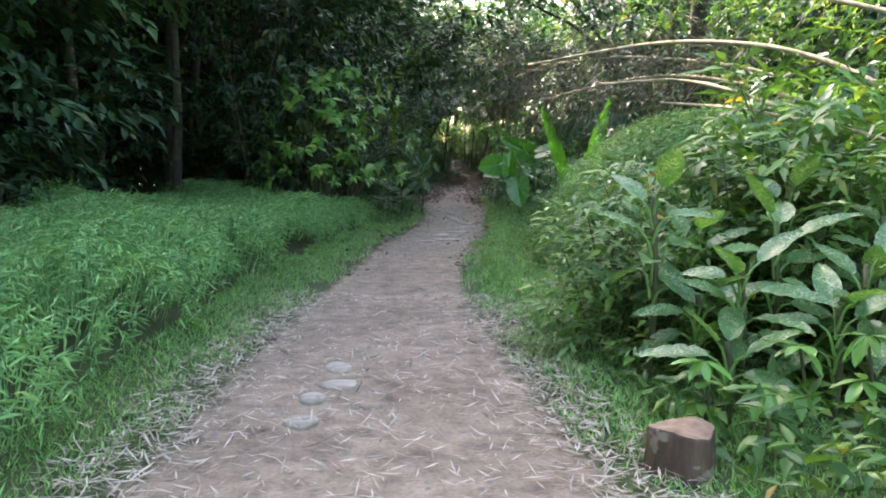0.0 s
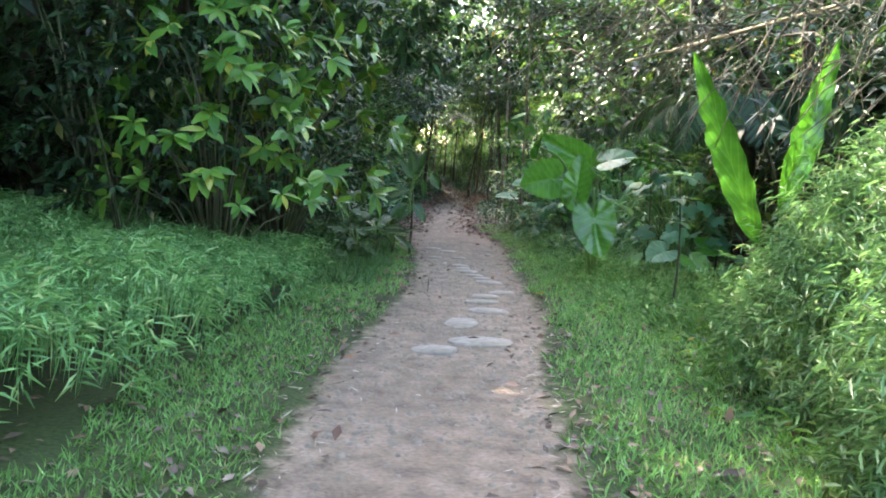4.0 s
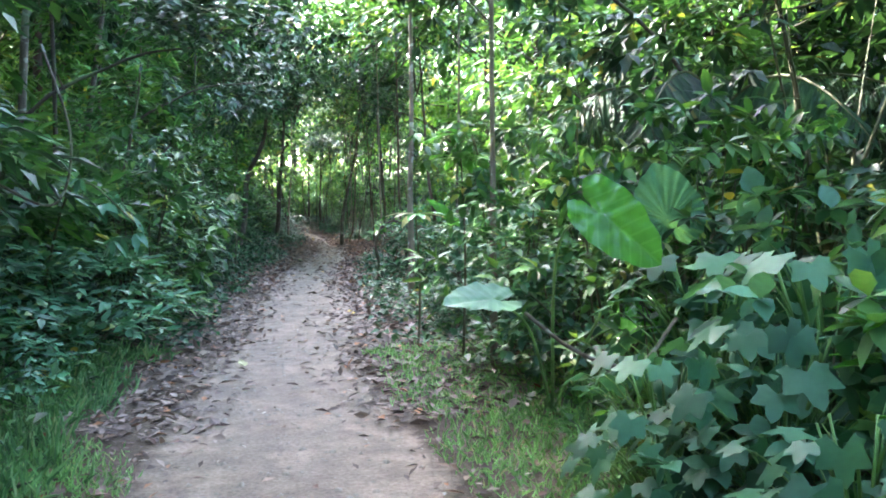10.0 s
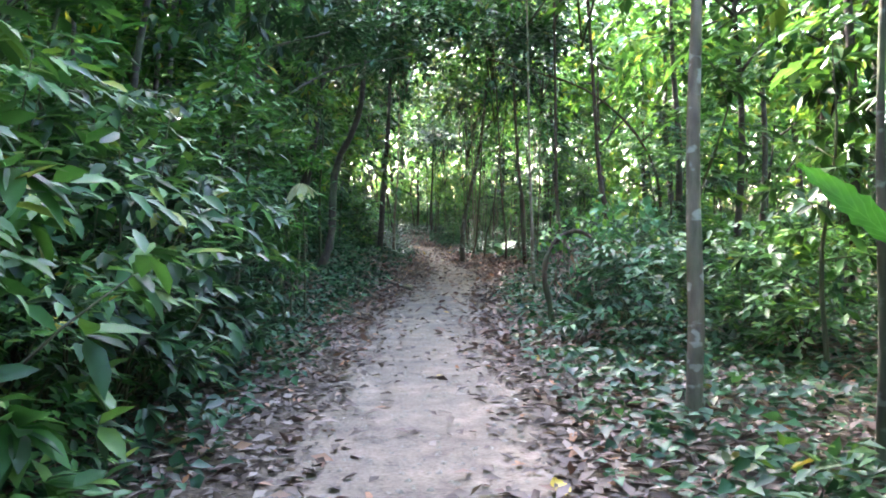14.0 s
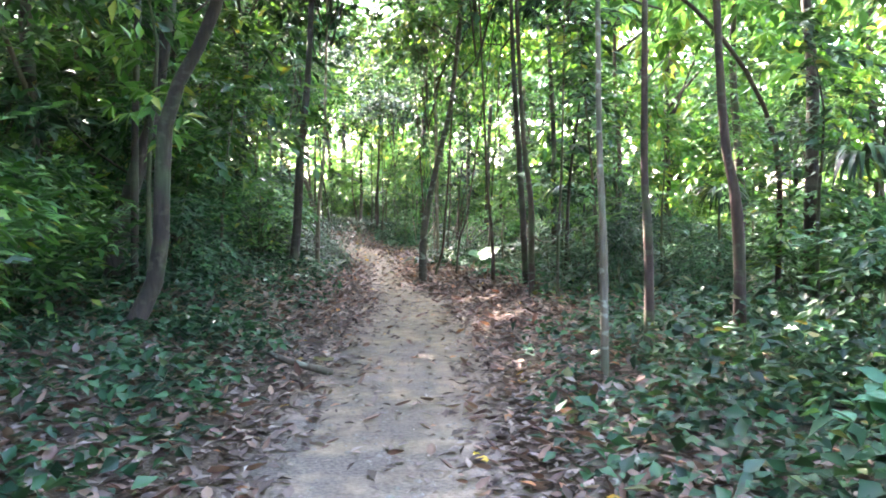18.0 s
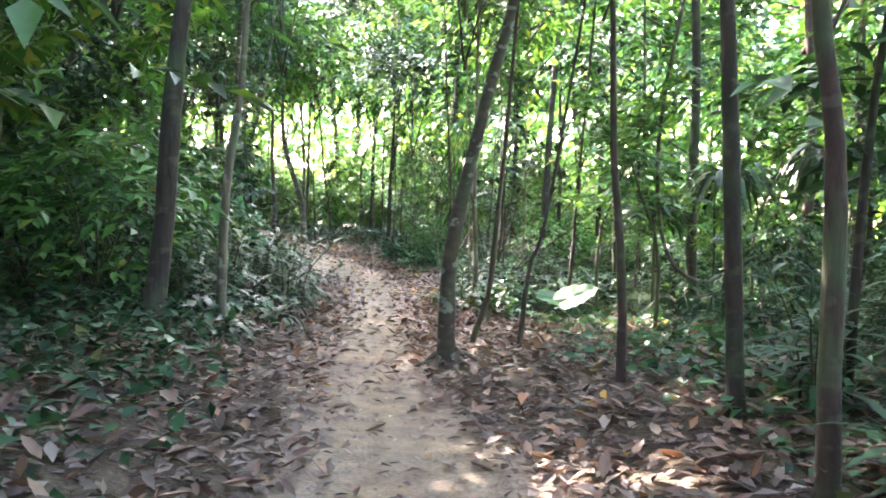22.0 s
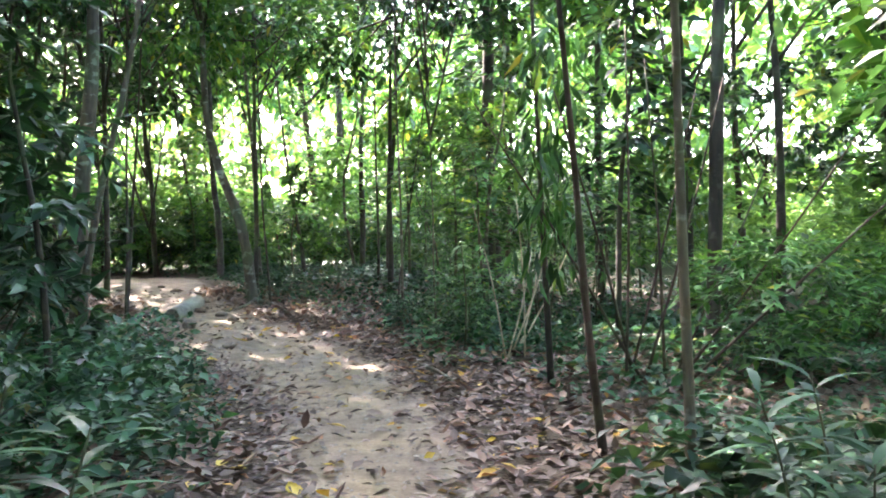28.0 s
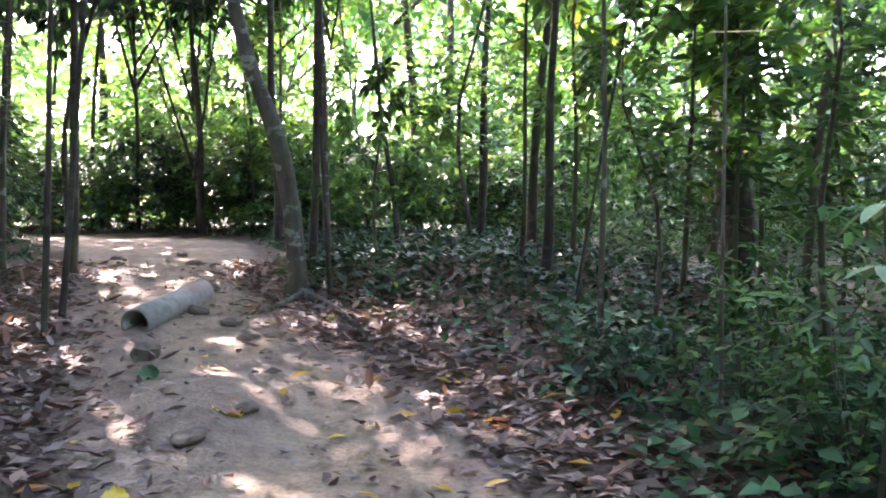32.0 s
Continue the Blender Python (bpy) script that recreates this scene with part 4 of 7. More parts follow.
scattered(SHRUBS[:1] + SHRUBS[2:3] + SHRUBS[2:3], "undergrowth shrubs", 22, (5.8, 14), (37, 63), 2.5, 12, 1.3, (0.45, 0.7), Q)
# right
scattered(NEAR_SHRUBS[:1] + NEAR_SHRUBS[3:] * 2, "shrubs beside the trail", 20, (1.9, 4), (20, 32), 1.25, 2.8, 0.75, (0.6, 0.95), Q, lambda x, y: x < 3.4 and y < 22.2)
scattered(SHRUBS[:3] + NEAR_SHRUBS[4:], "undergrowth shrubs", 28, (3.2, 10), (15, 34), 2.8, 8, 1.2, (0.7, 1.1), Q)
scattered(SHRUBS[:1] + SAPLINGS[2:3] + SHRUBS[2:3], "undergrowth shrubs", 26, (3, 13), (34, 68), 2.8, 10, 1.5, (0.5, 0.9), Q)
scattered(SAPLINGS, "forest saplings", 66, (1.5, 14), (22, 67), 1.6, 11, 1.0, (0.7, 1.25), Q)
# ahead
scattered(SAPLINGS + SAPLINGS[2:3] * 2 + SAPLINGS[3:4], "forest saplings", 74, (-14, 14), (67, 92), 1.2, 20, 1.1, (0.7, 1.3), Q)
thicket("dark tangle of tall shrubs behind the grass mound", DARK_KINDS, 26, (6, 13), (4, 30), 1.4, (0.9, 1.5), Q, LEAF_DARK)
for i, k in enumerate(SHRUBS + SAPLINGS + NEAR_SHRUBS):
    k.matrix_basis = at_ground(-9 - 2 * (i % 3), 30 + 3.1 * i)
    tagged(k, group="undergrowth shrubs")

thicket("leafy tangle of shrubs beyond the bend", SHRUBS[:1] + SHRUBS[2:3], 26, (-14, 3), (77.5, 82), 1.2, (0.9, 1.3), Q, LEAF_MID)
scattered(SAPLINGS[:1] + SAPLINGS[2:], "forest saplings", 12, (3.0, 6.5), (65.5, 70), 1.5, 6, 0.7, (0.5, 0.95), Q)

thicket("green tangle of shrubs and saplings far ahead", SHRUBS[:2] + SAPLINGS[:2], 34, (2, 17), (79, 90), 1.2, (0.8, 1.2), Q, LEAF_FAR)
thicket("green tangle of shrubs beyond the glade", SHRUBS[:3], 22, (8, 15), (56, 78), 1.3, (0.7, 1.1), Q, LEAF_FAR)

# far woods close the view all round
ft = np.random.default_rng(3)
n = 12600
a = ft.uniform(0, 2 * np.pi, n)
rx, ry = ft.uniform(18, 32, n), ft.uniform(1.0, 1.25, n)
c = np.stack([np.cos(a) * rx, 42 + np.sin(a) * (58 + (rx - 21)) * ry, ft.uniform(0, 1, n) ** 1.2 * 13], -1)
p, hd, nn, size = sprays(ft, c, ft.normal(0, 1, (n, 3)), 4, 0.95, "whorl")
stuff("far_woods", raw_mesh("far_woods", *laid(blade(0.5, 0.14, 0.12, 0), p, hd, nn, size), LEAF_FAR, False), "dense green woods behind the nearer trees", "woods")

# ---------------------------------------------------------------- grass
def grass_bank(name, label, rng, n, mat, box, top_fn, leaf):
    """A bank of tall leafy grass: blades spread through the outer part of a mound."""
    x, y = rng.uniform(box[0], box[1], n * 3), rng.uniform(box[2], box[3], n * 3)
    top = top_fn(x, y)
    keep = top > 0.05
    x, y, top = x[keep][:n], y[keep][:n], top[keep][:n]
    n = len(x)
    u = rng.uniform(0, 1, n) ** 0.45
    z = height(x, y) + top * u
    p = np.stack([x, y, z], -1)
    e = 0.05
    gxv, gyv = (top_fn(x + e, y) - top_fn(x - e, y)), (top_fn(x, y + e) - top_fn(x, y - e))
    out = np.stack([-gxv / (2 * e), -gyv / (2 * e), np.full(n, 0.8)], -1)
    d = unit(out) * 0.7 + rng.normal(0, 0.85, (n, 3))
    d[:, 2] += 0.15
    nn = rng.normal(0, 0.75, (n, 3)) + [0, 0, 0.9]
    return stuff(name, raw_mesh(name, *laid(blade(0.13, 0.35, 0.1, 0), p, d, nn, rng.uniform(0.6, 1.3, n) * leaf), mat, False), label, "grass")


def grass_culms(name, label, rng, n, k, mat, box, top_fn, tall, leaf):
    """A bank of leafy grass: arching culms that lean out over its edge, with alternate narrow leaves."""
    x, y = rng.uniform(box[0], box[1], n * 4), rng.uniform(box[2], box[3], n * 4)
    top = top_fn(x, y)
    keep = top > 0.12
    x, y, top = x[keep][:n], y[keep][:n], top[keep][:n]
    n, e = len(x), 0.06
    slope = np.stack([top_fn(x - e, y) - top_fn(x + e, y), top_fn(x, y - e) - top_fn(x, y + e), np.zeros(n)], -1) / (2 * e)
    steep = np.linalg.norm(slope, axis=1, keepdims=True)
    out = slope / np.maximum(steep, 1) + rng.normal(0, 0.3, (n, 3)) * [1, 1, 0]
    tuft = 0.85 + 0.2 * np.sin(x * 3.3 + 2 * np.sin(y * 1.7)) * np.sin(y * 2.7 + x)
    tall = np.minimum(top, tall) * rng.uniform(0.7, 1.12, n) * tuft
    root = np.stack([x, y, height(x, y) + np.maximum(0, top - tall * 0.85)], -1)
    lean = out * (tall * rng.uniform(0.15, 0.55, n))[:, None]
    f = np.linspace(0.42, 1, k)[None, :, None] + rng.uniform(-0.05, 0.05, (n, k, 1))
    up = np.array([0, 0, 1.0])
    p = root[:, None] + up * tall[:, None, None] * (1.3 * f - 0.38 * f * f) + lean[:, None] * f * f
    run = up * (1.3 - 0.76 * f) * tall[:, None, None] + 2 * f * lean[:, None]
    side = unit(np.cross(unit(lean + [1e-3, 0, 0]), up))[:, None] * np.where(np.arange(k) % 2 == 0, 1.0, -1.0)[None, :, None]
    d = unit(run) * 0.35 + side * 0.8 + rng.normal(0, 0.4, (n, k, 3)) - up * rng.uniform(0, 0.7, (n, k, 1)) + unit(lean + 1e-4)[:, None] * 0.35
    nn = rng.normal(0, 0.4, (n, k, 3)) + up + unit(lean + 1e-4)[:, None] * 0.35
    size = leaf * rng.uniform(0.6, 1.25, (n, k))
    blades = laid(blade(0.12, 0.22, 0.1, 0), p.reshape(-1, 3), d.reshape(-1, 3), nn.reshape(-1, 3), size.ravel())
    stalks = laid(blade(0.012, 0.06, 0, 0), root, up * tall[:, None] + lean * 0.7, rng.normal(0, 1, (n, 3)), tall * 0.95)
    return stuff(name, raw_mesh(name, *joined(blades, stalks), mat, False), label, "grass")


def left_top(x, y):
    edge = np.interp(y, [-3, 4, 6, 7.6, 9.4, 11.4, 13.2, 16.3, 18.5], [-2.0, -2.0, -2.05, -2.15, -2.15, -2.0, -1.75, -1.5, -1.5]) + 0.12 * np.sin(y * 2.1) + 0.07 * np.sin(y * 5.3)
    d = edge - x
    h = 0.66 + 0.1 * np.sin(x * 1.7 + y * 0.9) + 0.08 * np.sin(y * 2.3 - x) + 0.08 * np.sin(x * 4.1 + y * 3.1)
    far = np.clip((6.3 + x) / 0.8, 0, 1)
    return np.where(d > 0, h * (1 - np.exp(-d / 0.11)) * far * np.clip((18.7 - y) / 0.6, 0, 1) * np.interp(y, [10, 16], [1, 0.85]), 0)


def right_top(x, y):
    edge = np.interp(y, [7, 8, 10, 13, 15.5], [1.5, 1.35, 1.25, 1.6, 2.0]) + 0.1 * np.sin(y * 2.7)
    d = x - edge
    h = 2.0 + 0.15 * np.sin(x * 1.9 + y) + 0.1 * np.sin(y * 2.9)
    return np.where(d > 0, h * (1 - np.exp(-d / 0.95)) * np.clip((y - 6.6) / 1.2, 0, 1) * np.clip((15.6 - y) / 1.5, 0, 1), 0)


G = np.random.default_rng(8)
grass_culms("grass_bank", "waist-high bank of fresh green bamboo grass beside the trail", G, 15500, 8, GRASS_TALL, (-7, -1.2, -1, 18.7), left_top, 0.9, 0.115)
grass_culms("grass_bank", "tall mound of fine bright green grass", G, 13000, 8, GRASS_MOUND, (1.1, 5.5, 6.6, 15.6), right_top, 0.75, 0.115)


def lawn(name, label, rng, n, box, near, far, length, mat, w=0.11):
    x, y = rng.uniform(box[0], box[1], n), rng.uniform(box[2], box[3], n)
    d = off_trail(x, y) + 0.1 * np.sin(y * 3.3) + 0.06 * np.sin(x * 9 + y * 6)
    keep = (off_trail(x, y) > 0.03) & (d > near) & (d < far) & (rng.uniform(0, 1, n) < np.clip((d - near) / 0.25, 0.15, 1))
    x, y = x[keep], y[keep]
    n = len(x)
    p = np.stack([x, y, height(x, y) - 0.005], -1)
    d = rng.normal(0, 0.55, (n, 3))
    d[:, 2] = 0.9
    nn = rng.normal(0, 1, (n, 3)) + [0, -0.5, 0.3]
    return stuff(name, raw_mesh(name, *laid(blade(w, 0.3, 0.1, 0), p, d, nn, rng.uniform(0.5, 1.4, n) * length), mat, False), label, "grass")


lawn("lawn_grass", "short trodden grass verge along the dirt trail", G, 62000, (-2.2, -0.2, -1, 26), 0.05, 1.0, 0.06, GRASS_LAWN)
lawn("lawn_grass", "short bright grass verge along the dirt trail", G, 84000, (0.2, 3.4, 3, 29), 0.05, 1.6, 0.07, GRASS_LAWN)
lawn("long_grass", "long soft grass under the shrubs", G, 44000, (1.5, 4.5, 14.5, 27), 1.05, 3.0, 0.16, GRASS_LAWN, 0.06)
lawn("long_grass", "long soft weeds at the trail's left edge", G, 26000, (-2.6, -0.3, 17, 29), 0.4, 1.8, 0.14, GRASS_TALL, 0.1)

# ---------------------------------------------------------------- ground cover and fallen leaves
def cover(name, label, rng, n, box, near, far, leaf, lift, mat, w=0.62, density=None):
    x, y = rng.uniform(box[0], box[1], n), rng.uniform(box[2], box[3], n)
    d = off_trail(x, y)
    clump = 0.5 + 0.5 * np.sin(x * 2.1 + 1.7 * np.sin(y * 1.3)) * np.sin(y * 1.9 + x)
    keep = (d > near + 0.35 * rng.uniform(0, 1, n) ** 2 * 2) & (d < far) & (rng.uniform(0, 1, n) < 0.35 + 0.65 * clump)
    x, y, clump = x[keep], y[keep], clump[keep]
    n = len(x)
    p = np.stack([x, y, height(x, y) + rng.uniform(0.02, 1, n) * lift * (0.4 + clump)], -1)
    d = rng.normal(0, 1, (n, 3)) * [1, 1, 0.35]
    d[:, 2] += 0.05
    nn = rng.normal(0, 0.35, (n, 3)) + [0, 0, 1]
    return stuff(name, raw_mesh(name, *laid(blade(w, 0.16, 0.14, 0, 0.4), p, d, nn, rng.uniform(0.5, 1.3, n) * leaf), mat, False), label, "plants")


cover("ground_cover", "low creeping broad-leaved plants covering the forest floor", G, 75000, (-6, 7, 29, 45), 0.2, 5.0, 0.11, 0.17, LEAF_COVER)
cover("ground_cover", "patches of dark green ground plants between fallen leaves", G, 52000, (-6, 1.4, 44, 63.2), 0.35, 5.0, 0.11, 0.17, LEAF_COVER)
cover("ground_cover", "sparse green seedlings in the brown leaf litter", G, 60000, (2.2, 13, 44, 66), 0.9, 10.0, 0.11, 0.15, LEAF_COVER)
cover("ground_cover", "dense dark green plants beside a slim trunk", G, 7000, (2.9, 6.5, 54.6, 59), 0.4, 4, 0.13, 0.3, LEAF_COVER)
cover("ground_cover", "knee-high dark green ground plants beside the trail", G, 30000, (-4, 6, 19, 32), 0.6, 3.5, 0.12, 0.3, LEAF_MID, 0.45)
cover("ground_cover", "small-leaved creepers below the trees ahead", G, 40000, (-9, 9, 64, 82), 0.5, 8, 0.09, 0.16, LEAF_COVER)
cover("creeper_mound", "dense mound of creeper leaves at the trail's edge", G, 20000, (-2.2, 1.2, 56.5, 64.6), 0.45, 3.0, 0.1, 0.5, LEAF_COVER)


def litter(name, label, rng, n, box, spread, leaf, mat, w=0.5, inner=0.0, far=4.0, lift=0.012, rows=0):
    """Fallen leaves: thick at the trail's edges, thin on it."""
    x, y = rng.uniform(box[0], box[1], n), rng.uniform(box[2], box[3], n)
    l, r = edges(y)
    s = np.maximum(l - x, x - r)
    inner = np.interp(y, [34, 42], [inner * (0.15 if mat is LEAF_DRY else 1), inner])
    want = np.where(s < 0, inner + (1 - inner) * np.exp(s / np.interp(y, [20, 30], [0.1, 0.2])), np.clip(1.25 - s / far, 0, 1))
    keep = rng.uniform(0, 1, n) < want * spread
    x, y = x[keep], y[keep]
    n = len(x)
    p = np.stack([x, y, height(x, y) + lift * rng.uniform(0.3, 2.2, n)], -1)
    d = rng.normal(0, 1, (n, 3)) * [1, 1, 0.16]
    nn = rng.normal(0, 0.28, (n, 3)) + [0, 0, 1]
    return stuff(name, raw_mesh(name, *laid(blade(w, -0.1 - 0.12 * rows, 0.3, rows, 0.45), p, d, nn, rng.uniform(0.5, 1.25, n) * leaf), mat, False), label, "leaves")


litter("leaf_litter", "brown and grey fallen leaves along the edges of the trail", G, 165000, (-3.5, 7, 26, 72), 0.9, 0.115, LEAF_DRY, 0.46, 0.02)
litter("leaf_scraps", "small scraps of grey and brown leaf trodden into the trail", G, 20000, (-0.6, 3.2, 36, 66), 0.4, 0.07, LEAF_DRY, 0.42, 0.3, 0.3)
litter("leaf_litter", "scattered dry leaves on the grass verge", G, 20000, (-2.6, 3, 10, 28), 0.4, 0.08, LEAF_DRY, 0.46, 0.06, 1.0)
litter("straw_litter", "pale dry bamboo leaf litter on the trail", G, 44000, (-2.0, 1.8, -1, 8.5), 0.85, 0.115, LEAF_STRAW, 0.1, 0.16, 0.42, 0.022)
litter("straw_litter", "thin scatter of pale dry leaves along the verge", G, 6000, (-1.8, 1.6, 7, 15), 0.4, 0.09, LEAF_STRAW, 0.1, 0.1, 0.3)
litter("straw_litter", "scraps of pale leaf on the trodden trail", G, 9000, (-1.2, 3.2, 8, 64), 0.4, 0.055, LEAF_STRAW, 0.4, 0.15, 0.3)
litter("yellow_leaves", "yellow and orange leaves scattered over the trail", G, 2600, (-2, 6, 34, 69), 0.13, 0.12, LEAF_YELLOW, 0.5, 0.18, 1.5)
litter("fallen_leaves", "rust-coloured leaves scattered over the grass verge", G, 6500, (-2.6, 3.2, 11, 34), 0.26, 0.1, LEAF_RUST, 0.5, 0.04, 2.0)
litter("fallen_leaves", "reddish brown and pinkish leaves in the litter", G, 26000, (-3, 6, 36, 72), 0.5, 0.125, LEAF_RUST, 0.46, 0.02, 3.0, 0.025, 2)
litter("yellow_leaves", "bright yellow leaves at the trail's end", G, 1600, (-0.5, 4.5, 59, 69.5), 0.22, 0.14, LEAF_YELLOW, 0.46, 0.3, 1.5)
litter("twigs", "thin dry twigs lying on the ground", G, 5000, (-2.5, 5, -1, 70), 0.3, 0.22, TWIG, 0.035, 0.08, 1.5)

cover("ground_cover", "low green plants under the flecked leaves", G, 9000, (1.0, 5.5, 1.5, 7.5), 0.45, 5, 0.13, 0.3, LEAF_FRESH, 0.34)
cover("ground_cover", "weedy plants at the foot of the grass mound", G, 5000, (1.2, 3.2, 7, 16), 0.8, 2, 0.1, 0.2, LEAF_FRESH, 0.34)

# gravel pressed into the trail
n = 9000
gy_, gu = np.concatenate([G.uniform(1, 70, 6000), G.uniform(12, 24, 3000)]), G.uniform(0.03, 0.97, n)
gl, gr = edges(gy_)
gp = np.stack([gl + (gr - gl) * gu, gy_, np.zeros(n)], -1)
gp[:, 2] = height(gp[:, 0], gp[:, 1]) - 0.002
peb = np.array([(-0.5, 0, 0), (0.1, -0.45, 0), (0.5, 0.05, 0), (-0.05, 0.45, 0), (-0.2, 0.05, 0.3), (0.22, 0, 0.26)])
pt = np.array([(0, 1, 4), (1, 5, 4), (1, 2, 5), (2, 3, 5), (3, 4, 5), (3, 0, 4)])
ga = G.uniform(0, 6.28, n)
stuff("gravel", raw_mesh("gravel", *laid((peb, pt), gp, np.stack([np.cos(ga), np.sin(ga), 0 * ga], -1), np.tile([0, 0, 1.0], (n, 1)), G.uniform(0.5, 1, n) ** 2 * 0.06), GRAVEL, False), "small brownish stones pressed into the dirt trail", "gravel")

# ---------------------------------------------------------------- stepping stones
def stepping_stone(x, y, rx, ry, turn, rng):
    k = 18
    a = np.linspace(0, 2 * np.pi, k, endpoint=False)
    r = 1 + 0.09 * np.sin(2 * a + rng.uniform(0, 6)) + 0.04 * np.sin(5 * a + rng.uniform(0, 6))
    rings = []
    for f, z in ((1.0, -0.04), (1.0, 0.006), (0.95, 0.013), (0.5, 0.015 + 0.004 * rng.uniform())):
        rings.append(np.stack([np.cos(a) * rx * r * f, np.sin(a) * ry * r * f, np.full(k, z)], -1))
    v = np.vstack(rings + [np.array([[0, 0, 0.017]])])
    t = []
    for i in range(3):
        for j in range(k):
            q = (j + 1) % k
            t += [(i * k + j, i * k + q, (i + 1) * k + q), (i * k + j, (i + 1) * k + q, (i + 1) * k + j)]
    t += [(3 * k + j, 3 * k + (j + 1) % k, 4 * k) for j in range(k)]
    ob = new("stepping_stone", raw_mesh("stepping_stone", v, np.array(t), STONE))
    ob.matrix_basis = pose(x, y, float(height(x, y)), rng.normal(0, 1.5), rng.normal(0, 1.5), turn)
    return tagged(ob, "flat round grey stone set into the dirt trail", "stone", "stepping stones")


# x, y and half sizes of the stones
STONES = [(-0.75, 4.43, 0.09, 0.14), (-0.75, 4.87, 0.09, 0.13), (-0.68, 5.60, 0.1, 0.13), (-0.63, 5.17, 0.11, 0.13), (-0.24, 14.26, 0.16, 0.2),
          (0.14, 14.59, 0.26, 0.2), (0.03, 15.38, 0.16, 0.24), (0.60, 17.40, 0.15, 0.17), (0.39, 17.06, 0.17, 0.15), (0.32, 16.69, 0.18, 0.17),
          (0.34, 16.08, 0.19, 0.18), (0.54, 18.26, 0.15, 0.22), (0.48, 18.63, 0.12, 0.15), (0.40, 18.91, 0.12, 0.14), (0.34, 19.26, 0.13, 0.16),
          (0.30, 19.63, 0.11, 0.14), (0.28, 19.96, 0.12, 0.17), (-0.04, 22.50, 0.14, 0.17), (0.19, 22.11, 0.16, 0.17), (0.93, 22.37, 0.1, 0.16),
          (0.84, 21.74, 0.06, 0.1), (0.32, 21.09, 0.12, 0.13), (-0.06, 21.08, 0.11, 0.12)]
SR = np.random.default_rng(17)
for x, y, rx, ry in STONES:
    stepping_stone(x, y, rx, ry, SR.uniform(-20, 20), SR)

# ---------------------------------------------------------------- large-leaved plants
def broad_leaf(length, width, kind="heart", droop=0.25, cup=0.1, ripple=0.016, rng=None):
    """A broad blade from its stalk's end at the origin, tip towards +y, upper face +z."""
    if kind == "heart":
        k, rings = (96, 4) if ripple > 0.03 else (44, 4)
        a = np.linspace(-np.pi, np.pi, k, endpoint=False)
        f = np.abs(a) / np.pi
        rip = 24 if ripple > 0.03 else 11
        r = np.interp(f, [0, 0.08, 0.25, 0.5, 0.72, 0.88, 0.96, 1.0], [0.74, 0.66, 0.5, 0.44, 0.46, 0.4, 0.24, 0.1])
        v, uv = [(0, 0, 0)], [(0.5, 0.5)]
        for i in range(1, rings + 1):
            q = i / rings
            x, y = np.sin(a) * r * q * width / 0.9, np.cos(a) * r * q * length / 1.1
            z = cup * length * (np.abs(x) / width) ** 1.5 - droop * length * np.clip(y / length, -0.4, 1) ** 2 * np.sign(y) * 0.9 + ripple * length * q ** (1 if ripple > 0.03 else 3) * np.sin(rip * a)
            z -= 0.03 * length * np.exp(-(x / (0.05 * width)) ** 2)
            v += list(zip(x, y, z))
            uv += list(zip(0.5 + x / width, 0.5 + y / length - 0.35 * np.abs(x) / width))
        t = [(0, 1 + j, 1 + (j + 1) % k) for j in range(k)]
        for i in range(rings - 1):
            for j in range(k):
                p, q = 1 + i * k + j, 1 + i * k + (j + 1) % k
                t += [(p, p + k, q + k), (p, q + k, q)]
        return np.array(v), np.array(t)[:, ::-1], np.array(uv)
    cols, rows = 7, 15
    v, uv, t = [], [], []
    for i in range(rows):
        s = i / (rows - 1)
        w = width * (math.sin(math.pi * min(0.02 + s * 0.97, 1) ** 0.8) ** 0.75)
        for j in range(cols):
            c = j / (cols - 1) * 2 - 1
            edge = 1 + (0.12 * math.sin(s * 46) * abs(c) if kind == "notched" else 0)
            v.append((c * w / 2 * edge, s * length, cup * width * c * c + ripple * length * abs(c) * math.sin(s * 30 + c * 2) - droop * length * s * s - (0.02 * width if j == 3 else 0)))
            uv.append((0.5 + c / 2, s - 0.25 * abs(c)))
    for i in range(rows - 1):
        for j in range(cols - 1):
            p = i * cols + j
            t += [(p, p + 1, p + cols + 1), (p, p + cols + 1, p + cols)]
    return np.array(v), np.array(t), np.array(uv)


def aimed(at, tip, face):
    """The pose of a leaf at a place, its tip and upper face towards the given directions."""
    y = Vector(tip).normalized()
    z = Vector(face)
    z = (z - y * z.dot(y)).normalized()
    x = y.cross(z)
    return Matrix(((x.x, y.x, z.x, at[0]), (x.y, y.y, z.y, at[1]), (x.z, y.z, z.z, at[2]), (0, 0, 0, 1)))


